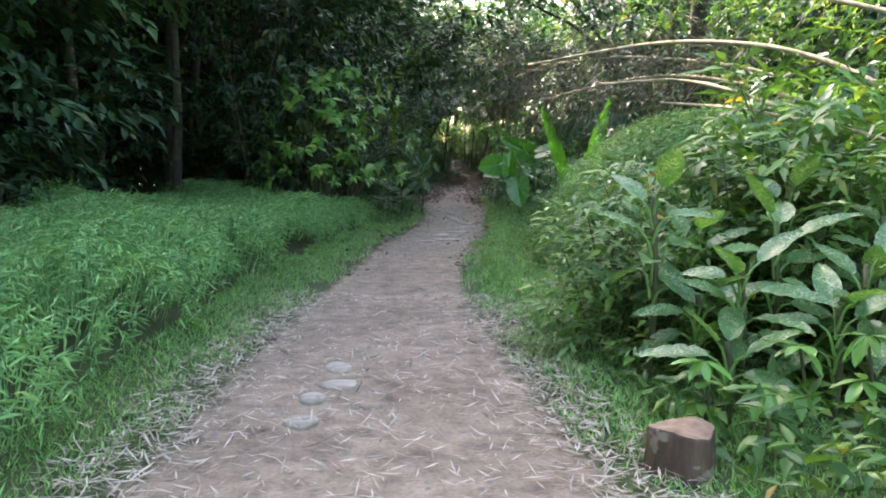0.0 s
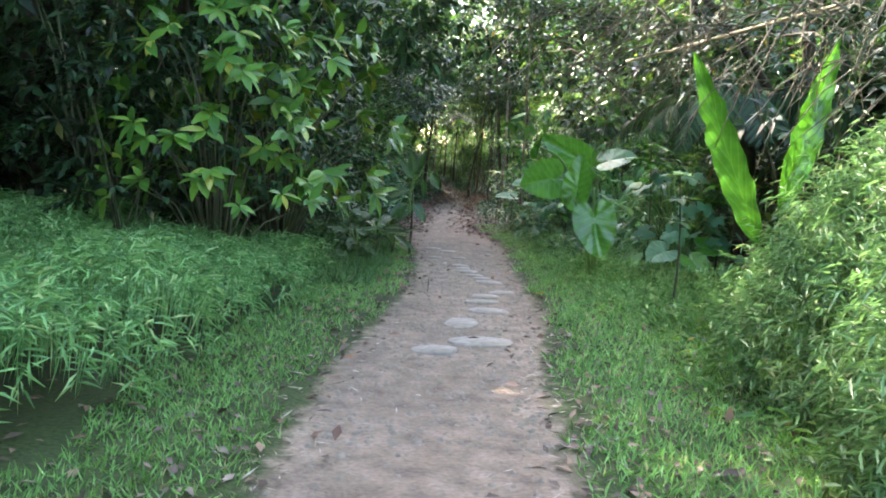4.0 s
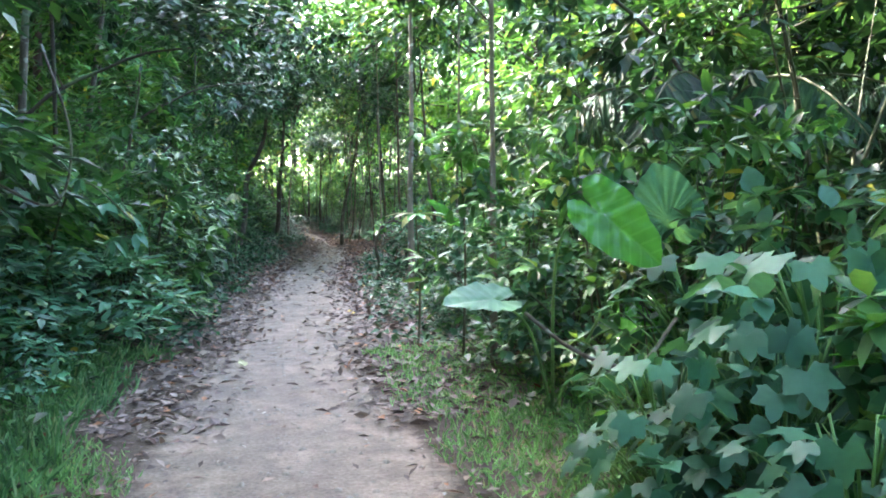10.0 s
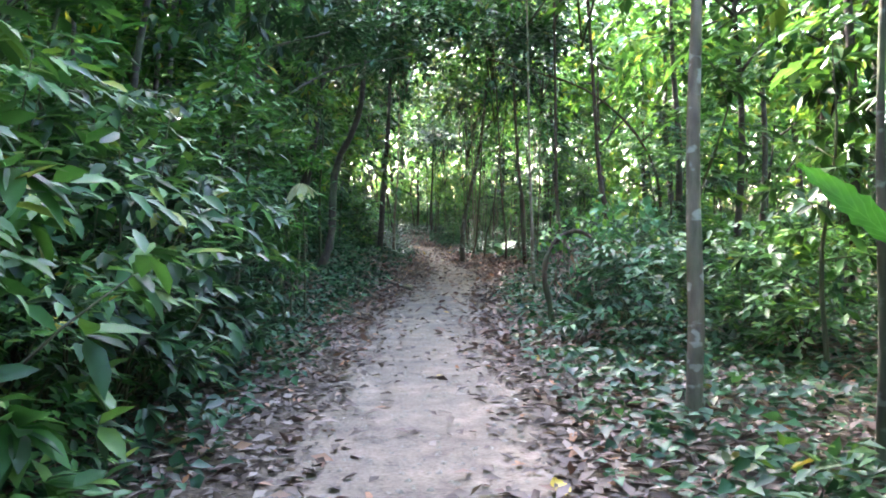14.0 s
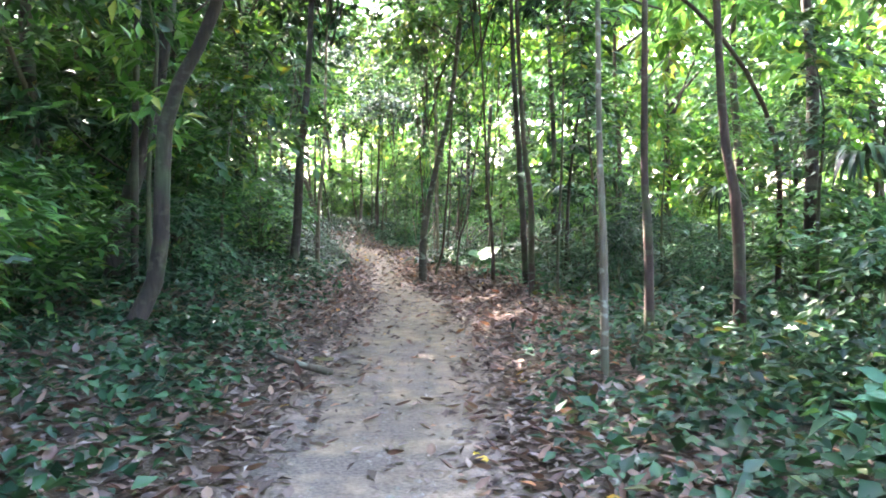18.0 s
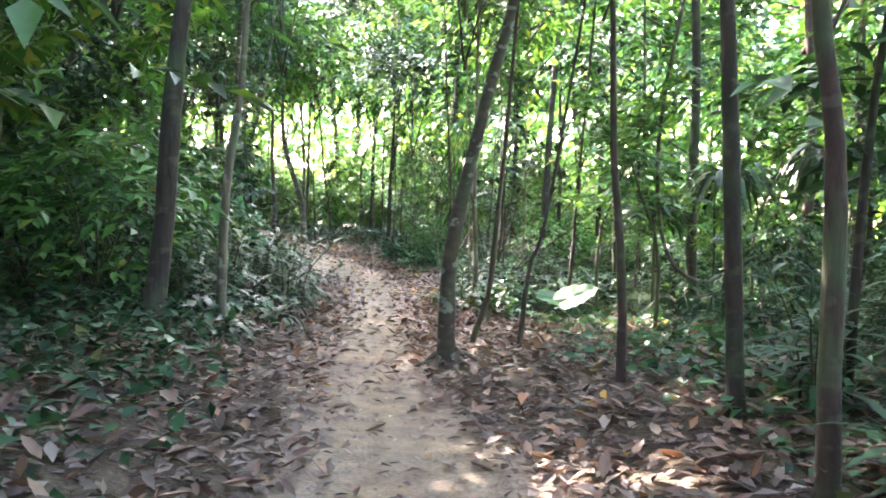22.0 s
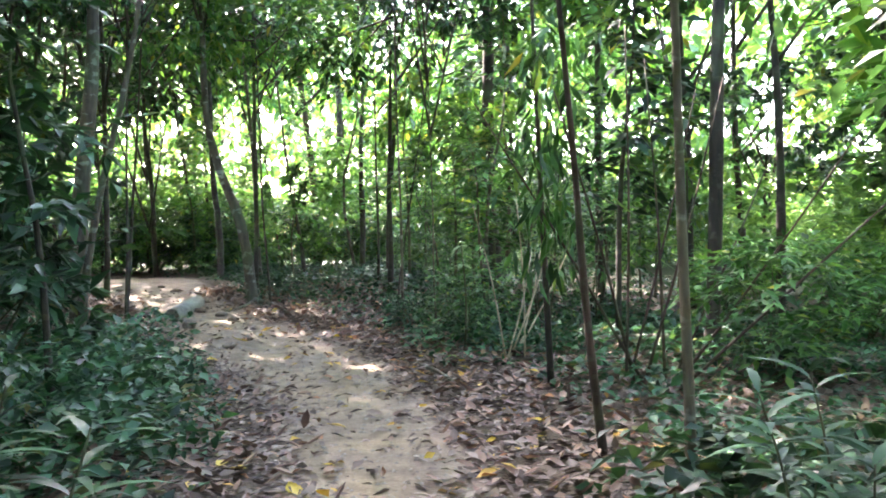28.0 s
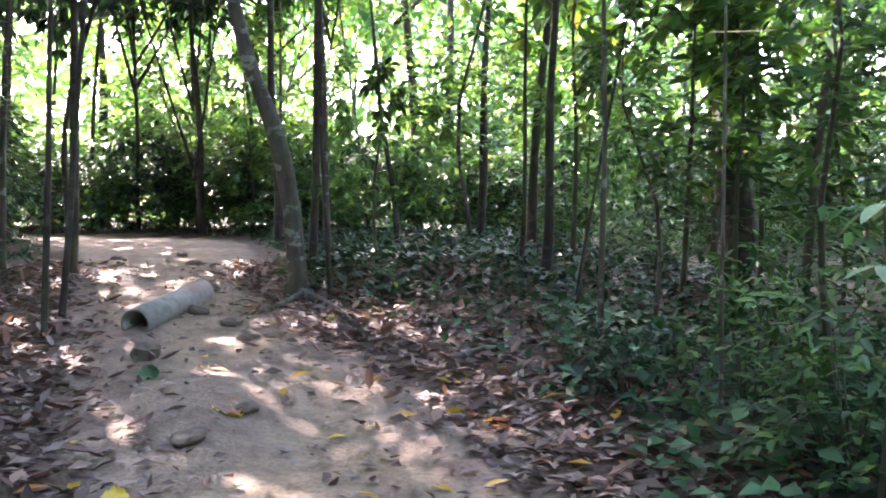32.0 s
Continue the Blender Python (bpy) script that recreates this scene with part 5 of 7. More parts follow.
def leafy_plant(name, label, category, foot, leaves, stalk=0.014, group="", trunk=None):
    """Stalked broad leaves from one foot. leaves: place, tip, face, length, width, kind, droop, material."""
    z = float(height(foot[0], foot[1]))
    ob = thing(name, label, category, group, pose(foot[0], foot[1], z))
    base = np.array([foot[0], foot[1], z])
    if trunk:
        h, r = trunk
        part("trunk", raw_mesh("trunk", *tube(curve_points([(0, 0, -0.05), (0.03, 0.02, h * 0.5), (0, 0.03, h)], 7), np.linspace(r, r * 0.8, 7), 8), STEM), ob)
    for at, tip, face, length, width, kind, droop, mat in leaves:
        at = np.array(at, float) - base
        v, t, uv = broad_leaf(length, width, "heart", droop, 0.1, 0.035) if kind == "fan" else broad_leaf(length, width, kind, droop)
        lf = part("leaf", raw_mesh("leaf", v, t, mat, True, uv), ob)
        lf.matrix_basis = aimed(at, tip, face)
        root = np.array([0, 0, 0.0]) if not trunk else np.array([0, 0.02, min(trunk[0] * 0.97, max(0.05, at[2] - 0.18))])
        mid = root * 0.45 + at * 0.55 + [0, 0, 0.16 * np.linalg.norm(at - root)] - 0.07 * np.array(Vector(tip).normalized()) * np.linalg.norm(at - root)
        part("stalk", raw_mesh("stalk", *tube(curve_points([root, mid, at], 14), np.linspace(stalk * 1.4, stalk * 0.6, 14), 6), PETIOLE), lf.parent)
    return ob


leafy_plant("elephant_ear", "tall elephant-ear plant with huge bright green leaves on pale stalks", "plant", (1.78, 18.1), [
    ((1.18, 17.85, 1.30), (-0.75, -0.35, -0.15), (0.1, -1, 0.25), 0.62, 0.5, "heart", 0.1, LEAF_VEINED),
    ((1.45, 17.66, 1.2), (0.12, 0.1, 1.0), (-0.45, -1, 0.1), 0.62, 0.34, "heart", 0.08, LEAF_VEINED),
    ((1.63, 17.47, 0.86), (0.12, -0.35, -1.0), (-0.2, -0.95, 0.35), 0.66, 0.5, "heart", 0.12, LEAF_VEINED),
    ((1.95, 17.9, 1.05), (0.7, 0.4, -0.2), (0, -0.3, 1), 0.5, 0.4, "heart", 0.3, LEAF_SILVER),
], 0.017, "elephant ears")
leafy_plant("elephant_ear", "elephant-ear plant with broad glossy leaves spread flat", "plant", (2.42, 20.95), [
    ((2.13, 20.9, 1.6), (-0.66, -0.1, 0.36), (0.1, -1, 0.1), 1.05, 0.5, "heart", 0.1, LEAF_VEINED),
    ((2.34, 21.3, 1.48), (-0.24, 0.0, 0.5), (-0.25, -1, 0.3), 0.66, 0.62, "fan", 0.12, LEAF_SILVER),
    ((1.62, 21.3, 1.20), (-1, -0.1, 0.1), (0, -0.45, 1), 0.72, 0.5, "heart", 0.22, LEAF_SILVER),
    ((2.02, 20.8, 1.06), (0.05, -0.35, -1.0), (0, -0.85, 0.5), 0.4, 0.42, "heart", 0.15, LEAF_VEINED),
    ((2.5, 20.6, 1.6), (0.7, -0.3, 0.25), (-0.2, -0.6, 0.8), 0.6, 0.5, "heart", 0.25, LEAF_SILVER),
    ((1.35, 20.2, 1.78), (-0.2, -0.6, -0.5), (-0.5, 0.3, 0.6), 0.45, 0.36, "heart", 0.15, LEAF_VEINED),
], 0.016, "elephant ears")
leafy_plant("elephant_ear", "elephant-ear plant with a wide pale glossy leaf", "plant", (2.1, 25.9), [
    ((1.66, 25.75, 0.88), (-1, -0.15, 0.08), (0.1, -0.4, 1), 0.5, 0.38, "heart", 0.2, LEAF_SILVER),
    ((2.5, 25.0, 1.38), (-0.3, -0.2, 0.9), (-0.4, -0.9, 0.4), 0.5, 0.42, "fan", 0.1, LEAF_TEAL),
    ((1.9, 24.45, 1.42), (0.75, -0.1, -0.6), (0.1, -1, 0.3), 0.58, 0.36, "heart", 0.12, LEAF_VEINED),
    ((2.6, 25.6, 0.7), (0.6, -0.6, -0.3), (0, -0.6, 1), 0.45, 0.36, "heart", 0.25, LEAF_VEINED),
], 0.009, "elephant ears")
leafy_plant("elephant_ear", "low elephant-ear plant with rounded leaves in the grass", "plant", (2.8, 18.0), [
    ((2.55, 17.8, 0.5), (-0.7, -0.4, -0.2), (-0.1, -0.7, 0.8), 0.42, 0.36, "heart", 0.2, LEAF_SILVER),
    ((2.85, 17.7, 0.42), (0.2, -0.8, -0.4), (0, -0.7, 0.8), 0.42, 0.36, "heart", 0.2, LEAF_VEINED),
    ((3.1, 18.0, 0.55), (0.9, -0.1, -0.1), (0, -0.6, 0.8), 0.4, 0.34, "heart", 0.2, LEAF_VEINED),
], 0.01, "elephant ears")
leafy_plant("elephant_ear", "elephant-ear leaves above the grass bank", "plant", (-6.2, 9.2), [
    ((-6.0, 9.0, 0.95), (0.5, -0.6, -0.3), (0, -0.8, 0.7), 0.5, 0.42, "heart", 0.2, LEAF_VEINED),
    ((-6.5, 9.1, 1.0), (-0.6, -0.4, -0.3), (0, -0.8, 0.7), 0.5, 0.42, "heart", 0.2, LEAF_VEINED),
    ((-5.6, 9.4, 0.9), (0.8, -0.1, -0.2), (0, -0.7, 0.7), 0.45, 0.4, "heart", 0.2, LEAF_VEINED),
], 0.012, "elephant ears")
LEAF_WHITE = leaf_material("leaf_whitish", [(0, (0.19, 0.31, 0.17)), (1, (0.23, 0.36, 0.2))], 0.5, 0.25, shift=0.1)
leafy_plant("fan_leaf_plant", "single wide pale fan leaf over the leaf litter", "plant", (4.15, 54.3), [
    ((4.12, 54.0, 0.48), (0.9, -0.1, 0.4), (-0.25, -0.5, 0.9), 0.5, 0.38, "heart", 0.06, LEAF_WHITE),
    ((4.0, 54.1, 0.45), (-0.5, -0.3, 0.15), (0, -0.6, 1), 0.42, 0.36, "heart", 0.2, LEAF_SILVER),
], 0.01)
# long notched leaves that stand up from the grass mound
leafy_plant("arum_plant", "upright plant with long wavy-edged green leaves", "plant", (2.45, 14.75), [
    ((2.36, 14.73, 0.85), (-0.42, 0.02, 1), (-0.75, -1, -0.2), 1.62, 0.26, "notched", 0.05, LEAF_VEINED),
    ((2.58, 14.85, 1.1), (0.28, 0.02, 1), (-0.2, -1, 0.1), 1.5, 0.24, "notched", 0.04, LEAF_VEINED),
], 0.014)


def dumb_cane(foot, h, n, rng, size=0.3, group="dumb canes", label="dumb cane with broad leaves flecked in cream", mat=LEAF_FLECKED):
    leaves = []
    z = float(height(*foot))
    for i in range(n):
        a = i * 2.4 + rng.uniform(-0.8, 0.8)
        s = (i + 0.5) / n
        at = (foot[0] + 0.1 * math.cos(a), foot[1] + 0.1 * math.sin(a), z + h * (0.45 + 0.55 * s))
        rise = 1.5 * s - 0.45 + rng.uniform(-0.35, 0.35)
        leaves.append((at, (math.cos(a), math.sin(a), rise), (-0.6 * math.cos(a) * max(0, rise) + 0.2 * rng.normal(), -0.6 * math.sin(a) * max(0, rise) - 0.35, 1), size * rng.uniform(0.75, 1.2), size * rng.uniform(0.4, 0.52), "lance", rng.uniform(0.1, 0.4), mat))
    return leafy_plant("dumb_cane", label, "plant", foot, leaves, 0.008, group, (h * 0.92, 0.022))


D = np.random.default_rng(4)
leafy_plant("dumb_cane", "dumb cane with dark cream-ribbed leaves at the trail's edge", "plant", (-0.45, 21.02), [
    ((-0.43, 20.98, 1.22), (-0.55, -0.1, 0.85), (0.3, -1, 0.35), 0.36, 0.15, "lance", 0.1, LEAF_RIBBED),
    ((-0.42, 21.0, 1.28), (-0.12, -0.1, 1), (0.3, -1, 0.1), 0.38, 0.16, "lance", 0.1, LEAF_RIBBED),
    ((-0.39, 21.0, 1.28), (0.4, 0.1, 1), (-0.5, -1, 0.3), 0.42, 0.14, "lance", 0.08, LEAF_RIBBED),
    ((-0.14, 20.98, 1.3), (0.5, -0.15, -0.9), (0.1, -1, -0.3), 0.27, 0.15, "lance", 0.12, LEAF_RIBBED),
    ((-0.27, 20.95, 1.2), (0.08, -0.1, -1), (0.7, -1, 0), 0.27, 0.12, "lance", 0.05, LEAF_RIBBED),
    ((-0.48, 20.92, 1.05), (-0.8, -0.35, -0.15), (0, -0.6, 0.9), 0.42, 0.22, "lance", 0.3, LEAF_RIBBED),
    ((-0.4, 20.92, 0.84), (0.5, -0.4, -0.7), (0, -0.7, 0.6), 0.34, 0.17, "lance", 0.25, LEAF_RIBBED),
    ((-0.52, 20.95, 0.82), (-0.7, -0.5, -0.5), (0, -0.7, 0.6), 0.36, 0.18, "lance", 0.25, LEAF_RIBBED),
    ((-0.48, 21.15, 0.9), (-0.2, 0.8, -0.3), (0, -0.2, 0.9), 0.34, 0.18, "lance", 0.25, LEAF_RIBBED),
], 0.007, "dumb canes", (1.25, 0.022))
dumb_cane((-0.95, 20.5), 0.6, 11, D, 0.36, label="low dumb cane with long cream-ribbed leaves", mat=LEAF_RIBBED)
dumb_cane((-1.45, 21.4), 0.8, 9, D, 0.36, mat=LEAF_RIBBED)
dumb_cane((-0.72, 20.9), 0.5, 9, D, 0.3, mat=LEAF_RIBBED)
dumb_cane((-1.25, 20.2), 0.5, 9, D, 0.32, mat=LEAF_RIBBED)
for x, y, h, n in ((1.34, 5.19, 1.3, 8), (1.75, 4.75, 0.85, 9), (2.1, 5.15, 1.15, 8), (2.45, 4.7, 0.95, 9), (2.35, 5.6, 1.3, 8), (2.8, 5.2, 1.2, 8), (1.55, 4.35, 0.5, 8), (2.75, 4.2, 0.75, 8),
                   (1.7, 5.6, 1.0, 8), (3.1, 4.7, 1.1, 8), (1.6, 5.05, 0.65, 8), (2.2, 4.5, 0.7, 8), (2.6, 5.0, 0.8, 8), (3.0, 5.6, 1.3, 8)):
    dumb_cane((x, y), h, n, D, 0.34)


def whorl_plant(name, label, foot, h, n, leaf, w, mat, rng, tiers=1, bark=STEM, tilt=(-0.1, 0.5)):
    """A thin stem with rings of leaves at its head."""
    z = float(height(*foot))
    ob = thing(name, label, "sapling", "", pose(foot[0], foot[1], z))
    part("stem", raw_mesh("stem", *tube(curve_points([(0, 0, -0.05), (0.03, -0.02, h * 0.5), (0, 0, h)], 7), np.linspace(0.014, 0.007, 7), 6), bark), ob)
    v, t, uv = broad_leaf(leaf, leaf * w, "lance", 0.3, 0.06, 0.008)
    mats = mat if isinstance(mat, list) else [mat]
    mes = [raw_mesh("leaf", v, t, q, True, uv) for q in mats]
    for k in range(tiers):
        for i in range(n):
            a = i / n * 6.2832 + k * 0.5 + rng.uniform(-0.15, 0.15)
            lf = part("leaf", mes[i * len(mes) // n], ob)
            lf.matrix_basis = aimed((0.015 * math.cos(a), 0.015 * math.sin(a), h - 0.22 * k), (math.cos(a), math.sin(a), rng.uniform(*tilt)), (0.5 * math.cos(a), 0.5 * math.sin(a), 1)) @ Matrix.Scale(rng.uniform(0.8, 1.15), 4)
    return ob


whorl_plant("whorled_sapling", "sapling with a ring of pale cream-green leaves", (1.66, 28.8), 1.36, 9, 0.27, 0.4, [LEAF_PALE, LEAF_PALE, LEAF_HERO], D, 1, STEM, (-0.4, 0.25))
whorl_plant("whorled_sapling", "sapling topped by broad bright green leaves", (1.95, 28.0), 2.05, 10, 0.3, 0.36, LEAF_HERO, D, 2)
whorl_plant("whorled_sapling", "sapling with pale drooping dead leaves", (-0.62, 38.6), 1.72, 8, 0.26, 0.5, LEAF_PALE, D, 1, STEM, (-0.9, 0.0))
whorl_plant("whorled_sapling", "sapling with broad green leaves in a ring", (-0.75, 38.2), 1.25, 7, 0.24, 0.4, LEAF_HERO, D, 1)
for x, y, h in ((1.75, 3.95, 0.5), (1.5, 3.75, 0.35), (2.05, 3.9, 0.6), (1.35, 4.15, 0.4)):
    whorl_plant("broadleaf_seedling", "seedling with shiny yellow-green oval leaves", (x, y), h, 8, 0.15, 0.42, LEAF_BRIGHT, D, 2, STEM, (-0.9, 0.3))
for x, y, h in ((2.55, 18.6, 1.75), (2.9, 19.3, 1.5), (3.3, 18.2, 1.3), (2.6, 23.2, 1.0), (2.2, 22.4, 0.8)):
    whorl_plant("broadleaf_sapling", "sapling with wide finger-like blue-green leaves", (x, y), h, 9, 0.3, 0.38, LEAF_VEINED, D, 2)

def arching_sprig(foot, over, tip, n, leaf, mat, label):
    """A thin sapling that arches over the trail and hangs rings of leaves from its end."""
    z = float(height(*foot))
    ob = thing("arching_sapling", label, "sapling", "", pose(foot[0], foot[1], z))
    o = np.array([foot[0], foot[1], z])
    line = curve_points([(0, 0, -0.05), np.array(over) - o, np.array(tip) - o], 16)
    part("stem", raw_mesh("stem", *tube(line, np.linspace(0.016, 0.005, 16), 6), STEM), ob)
    f = D.uniform(9, 15, n)
    f[0] = 15
    c = np.stack([np.interp(f, np.arange(16), line[:, q]) for q in range(3)], -1) + D.normal(0, 0.1, (n, 3))
    q = sprays(D, c, D.normal(0, 0.7, (n, 3)) + [0, 0, -0.2], 6, leaf, "whorl", droop=0.7)
    part("foliage", raw_mesh("foliage", *laid(blade(0.36, 0.16, 0.12, 3), *q), mat, False), ob)
    return ob


arching_sprig((-2.2, 20.8), (-1.5, 20.7, 2.0), (-0.42, 20.62, 1.86), 9, 0.24, LEAF_BRIGHT, "arching sapling with drooping bright green leaves over the trail")
arching_sprig((-2.1, 23.6), (-0.9, 23.4, 2.9), (0.38, 23.0, 2.3), 5, 0.16, LEAF_BRIGHT, "thin arching sapling ending in a yellow-green tuft")
arching_sprig((3.0, 22.2), (2.3, 22.0, 2.4), (1.12, 21.6, 2.05), 8, 0.24, LEAF_FRESH, "arching sapling with hanging sunlit leaves")
arching_sprig((2.9, 30.0), (2.4, 29.4, 2.2), (1.75, 28.9, 1.95), 9, 0.2, LEAF_FRESH, "arching sapling with broad fresh leaves beside the trail")
arching_sprig((-2.0, 29.0), (-1.5, 28.6, 1.7), (-0.85, 28.2, 1.35), 8, 0.19, LEAF_TEAL, "arching sapling with long blue-green leaves")

# ---------------------------------------------------------------- shrubs set by hand
def palmate_shrub(name, label, rng, h, r, n, leaf, mat):
    """Drooping rings of leaflets on arching twigs over a dome of dark stems."""
    ob = thing(name, label, "shrub")
    z = h * rng.uniform(0.3, 1, n)
    a = rng.uniform(0, 6.2832, n)
    rad = r * np.sqrt(np.clip(1.05 - (z / h - 0.35) ** 2 / 0.5, 0.1, 1)) * rng.uniform(0.7, 1.05, n)
    o = np.stack([np.cos(a), np.sin(a), np.zeros(n)], -1)
    c = o * rad[:, None] + np.array([0, 0, 1]) * z[:, None]
    p, hd, nn, size = sprays(rng, c, o * 0.9 + [0, 0, 0.25], 7, leaf, "whorl", droop=0.42)
    nn = np.repeat(o, 7, 0) * 0.8 + [0, 0, 0.9] + rng.normal(0, 0.2, (7 * n, 3))
    part("foliage", raw_mesh("foliage", *laid(blade(0.42, 0.2, 0.1, 3), p, hd, nn, size), mat, False), ob)
    tubes = [tube(curve_points([(0, 0, -0.05), c[i] * [0.4, 0.4, 0.75], c[i]], 5), np.linspace(0.02, 0.004, 5), 4) for i in range(0, n, 3)]
    tagged(part("branchwork", raw_mesh("branchwork", *joined(*tubes), STEM), ob), kind="stuff")
    return ob


BRIGHT_SHRUB = palmate_shrub("overhanging_shrub", "large shrub with drooping rings of shiny yellow-green leaves", D, 2.9, 1.15, 92, 0.2, LEAF_BRIGHT)
BRIGHT_SHRUB.matrix_basis = at_ground(-2.4, 16.6)
copy_thing(BRIGHT_SHRUB, at_ground(-1.95, 17.6, 100, 1.1))
DARK_SHRUB = shrub_kind("overhanging_shrub", "tall dark shrub with glossy leaves that overhang the trail", "shrub", D, 4.4, 1.35, 210, 7, 0.2, 0.4, "whorl", LEAF_DARK, 1, 0.3, droop=0.55)
DARK_SHRUB.matrix_basis = at_ground(-2.75, 18.4)
copy_thing(DARK_SHRUB, at_ground(-3.9, 17.4, 80, 1.1))
copy_thing(DARK_SHRUB, at_ground(-2.3, 17.2, 10, 0.62))
copy_thing(DARK_SHRUB, at_ground(-3.2, 16.2, 120, 0.6))
copy_thing(DARK_SHRUB, at_ground(5.0, 20.6, 200, 1.1))
copy_thing(DARK_SHRUB, at_ground(-2.7, 21.0, 40, 0.95))
copy_thing(DARK_SHRUB, at_ground(-2.9, 23.2, 140, 1.0))
copy_thing(DARK_SHRUB, at_ground(-2.7, 25.6, 250, 0.9))
copy_thing(DARK_SHRUB, at_ground(4.0, 17.6, 300, 1.1))
copy_thing(DARK_SHRUB, at_ground(4.6, 23.0, 20, 1.0))
copy_thing(DARK_SHRUB, at_ground(4.5, 26.4, 75, 1.05))
copy_thing(DARK_SHRUB, at_ground(4.1, 29.6, 230, 0.95))
copy_thing(DARK_SHRUB, at_ground(-4.2, 19.8, 160, 1.1))
BANK_SHRUB = shrub_kind("leafy_bush", "bright yellow-green leafy bush at the trail's edge", "shrub", D, 1.15, 0.62, 170, 7, 0.125, 0.3, "pinnate", LEAF_FRESH, 1, 0.05)
BANK_SHRUB.matrix_basis = at_ground(1.25, 6.15)
for x, y, s, a in ((1.55, 5.7, 0.85, 60), (1.7, 6.6, 1.15, 140), (2.2, 6.2, 1.25, 220), (1.95, 7.4, 1.2, 300), (2.6, 6.9, 1.5, 20), (3.1, 6.1, 1.6, 90), (3.3, 7.6, 1.9, 170), (2.7, 5.9, 1.3, 250)):
    copy_thing(BANK_SHRUB, at_ground(x, y, a, s))
EDGE_SHRUBS = [(3, 2.45, 23.6, 0.75, 0), (3, 3.0, 24.4, 0.95, 200), (3, 2.5, 26.6, 0.65, 40), (4, 3.1, 25.6, 0.9, 10), (4, 3.1, 28.0, 0.75, 120), (4, 3.4, 23.2, 1.1, 10), (3, 3.0, 28.4, 0.9, 70), (3, 2.7, 30.2, 0.7, 30)]
EDGE_SHRUBS += [(0, -1.6, 30.8, 1.1, 10), (1, -1.7, 32.4, 1.0, 140), (0, -1.4, 34.0, 0.85, 70), (0, 2.5, 26.9, 0.85, 30), (2, 2.3, 29.9, 0.5, 100), (2, 0.3, 57.4, 0.65, 260), (0, -0.6, 54.2, 0.8, 200)]
for src, x, y, s, a in EDGE_SHRUBS:
    copy_thing(NEAR_SHRUBS[src], at_ground(x, y, a, s, 0.03))


# ---------------------------------------------------------------- strap-leaved plants and palms
def strap_plant(name, label, rng, n, length, w, mat, spread=1.0, lift=0.9, stem=0.0):
    ob = thing(name, label, "plant")
    a = rng.uniform(0, 6.2832, n)
    verts, tris = [], []
    k = 0
    for i in range(n):
        L = length * rng.uniform(0.65, 1.15)
        o = np.array([math.cos(a[i]), math.sin(a[i]), 0])
        s = np.cross(o, [0, 0, 1])
        up = lift * rng.uniform(0.6, 1.3)
        for j in range(6):
            f = j / 5
            c = o * L * f * spread * (1 - 0.25 * f) + np.array([0, 0, stem * rng.uniform(0.85, 1.0) * 0 + stem + L * (up * f - 1.05 * f * f)])
            half = 0.5 * w * L * math.sin(math.pi * min(0.12 + 0.86 * f, 1)) + 0.001
            verts += [c - s * half, c + [0, 0, -0.15 * half], c + s * half]
        for j in range(5):
            q = k + j * 3
            tris += [(q, q + 1, q + 4), (q, q + 4, q + 3), (q + 1, q + 2, q + 5), (q + 1, q + 5, q + 4)]
        k += 18
    part("foliage", raw_mesh("foliage", np.array(verts), np.array(tris), mat), ob)
    if stem:
        part("stem", raw_mesh("stem", *tube([(0, 0, -0.05), (0, 0, stem)], [0.03, 0.02], 6), STEM), ob)
    return ob


STRAP = strap_plant("strap_leaf_plant", "clump of arching strap-shaped leaves on the forest floor", D, 34, 0.62, 0.12, LEAF_DARK)
STRAP.matrix_basis = at_ground(3.05, 56.6)
for x, y, s in ((0.95, 53.6, 0.9), (0.65, 54.2, 1.0), (0.5, 53.2, 0.85), (0.9, 54.9, 0.9), (3.35, 56.2, 0.9), (0.2, 52.9, 1.0), (0.9, 56.0, 1.0), (1.0, 56.9, 0.9), (0.7, 58.2, 1.0), (3.5, 57.0, 0.9), (5.0, 48.6, 1.3), (5.3, 47.6, 1.4), (4.7, 47.2, 1.1), (0.7, 52.0, 0.7), (-0.3, 54.5, 1.1), (0.1, 57.4, 1.2)):
    copy_thing(STRAP, at_ground(x, y, D.uniform(0, 360), s))
TALL_STRAP = strap_plant("dracaena", "tall dracaena with a mop of long dark leaves", D, 70, 0.8, 0.09, LEAF_DARK, 1.0, 0.8, 1.5)
TALL_STRAP.matrix_basis = at_ground(5.7, 53.6)
for x, y, s in ((5.2, 54.4, 0.8), (6.3, 52.6, 1.1), (8.0, 47.0, 1.2), (7.2, 49.5, 0.9)):
    copy_thing(TALL_STRAP, at_ground(x, y, D.uniform(0, 360), s))

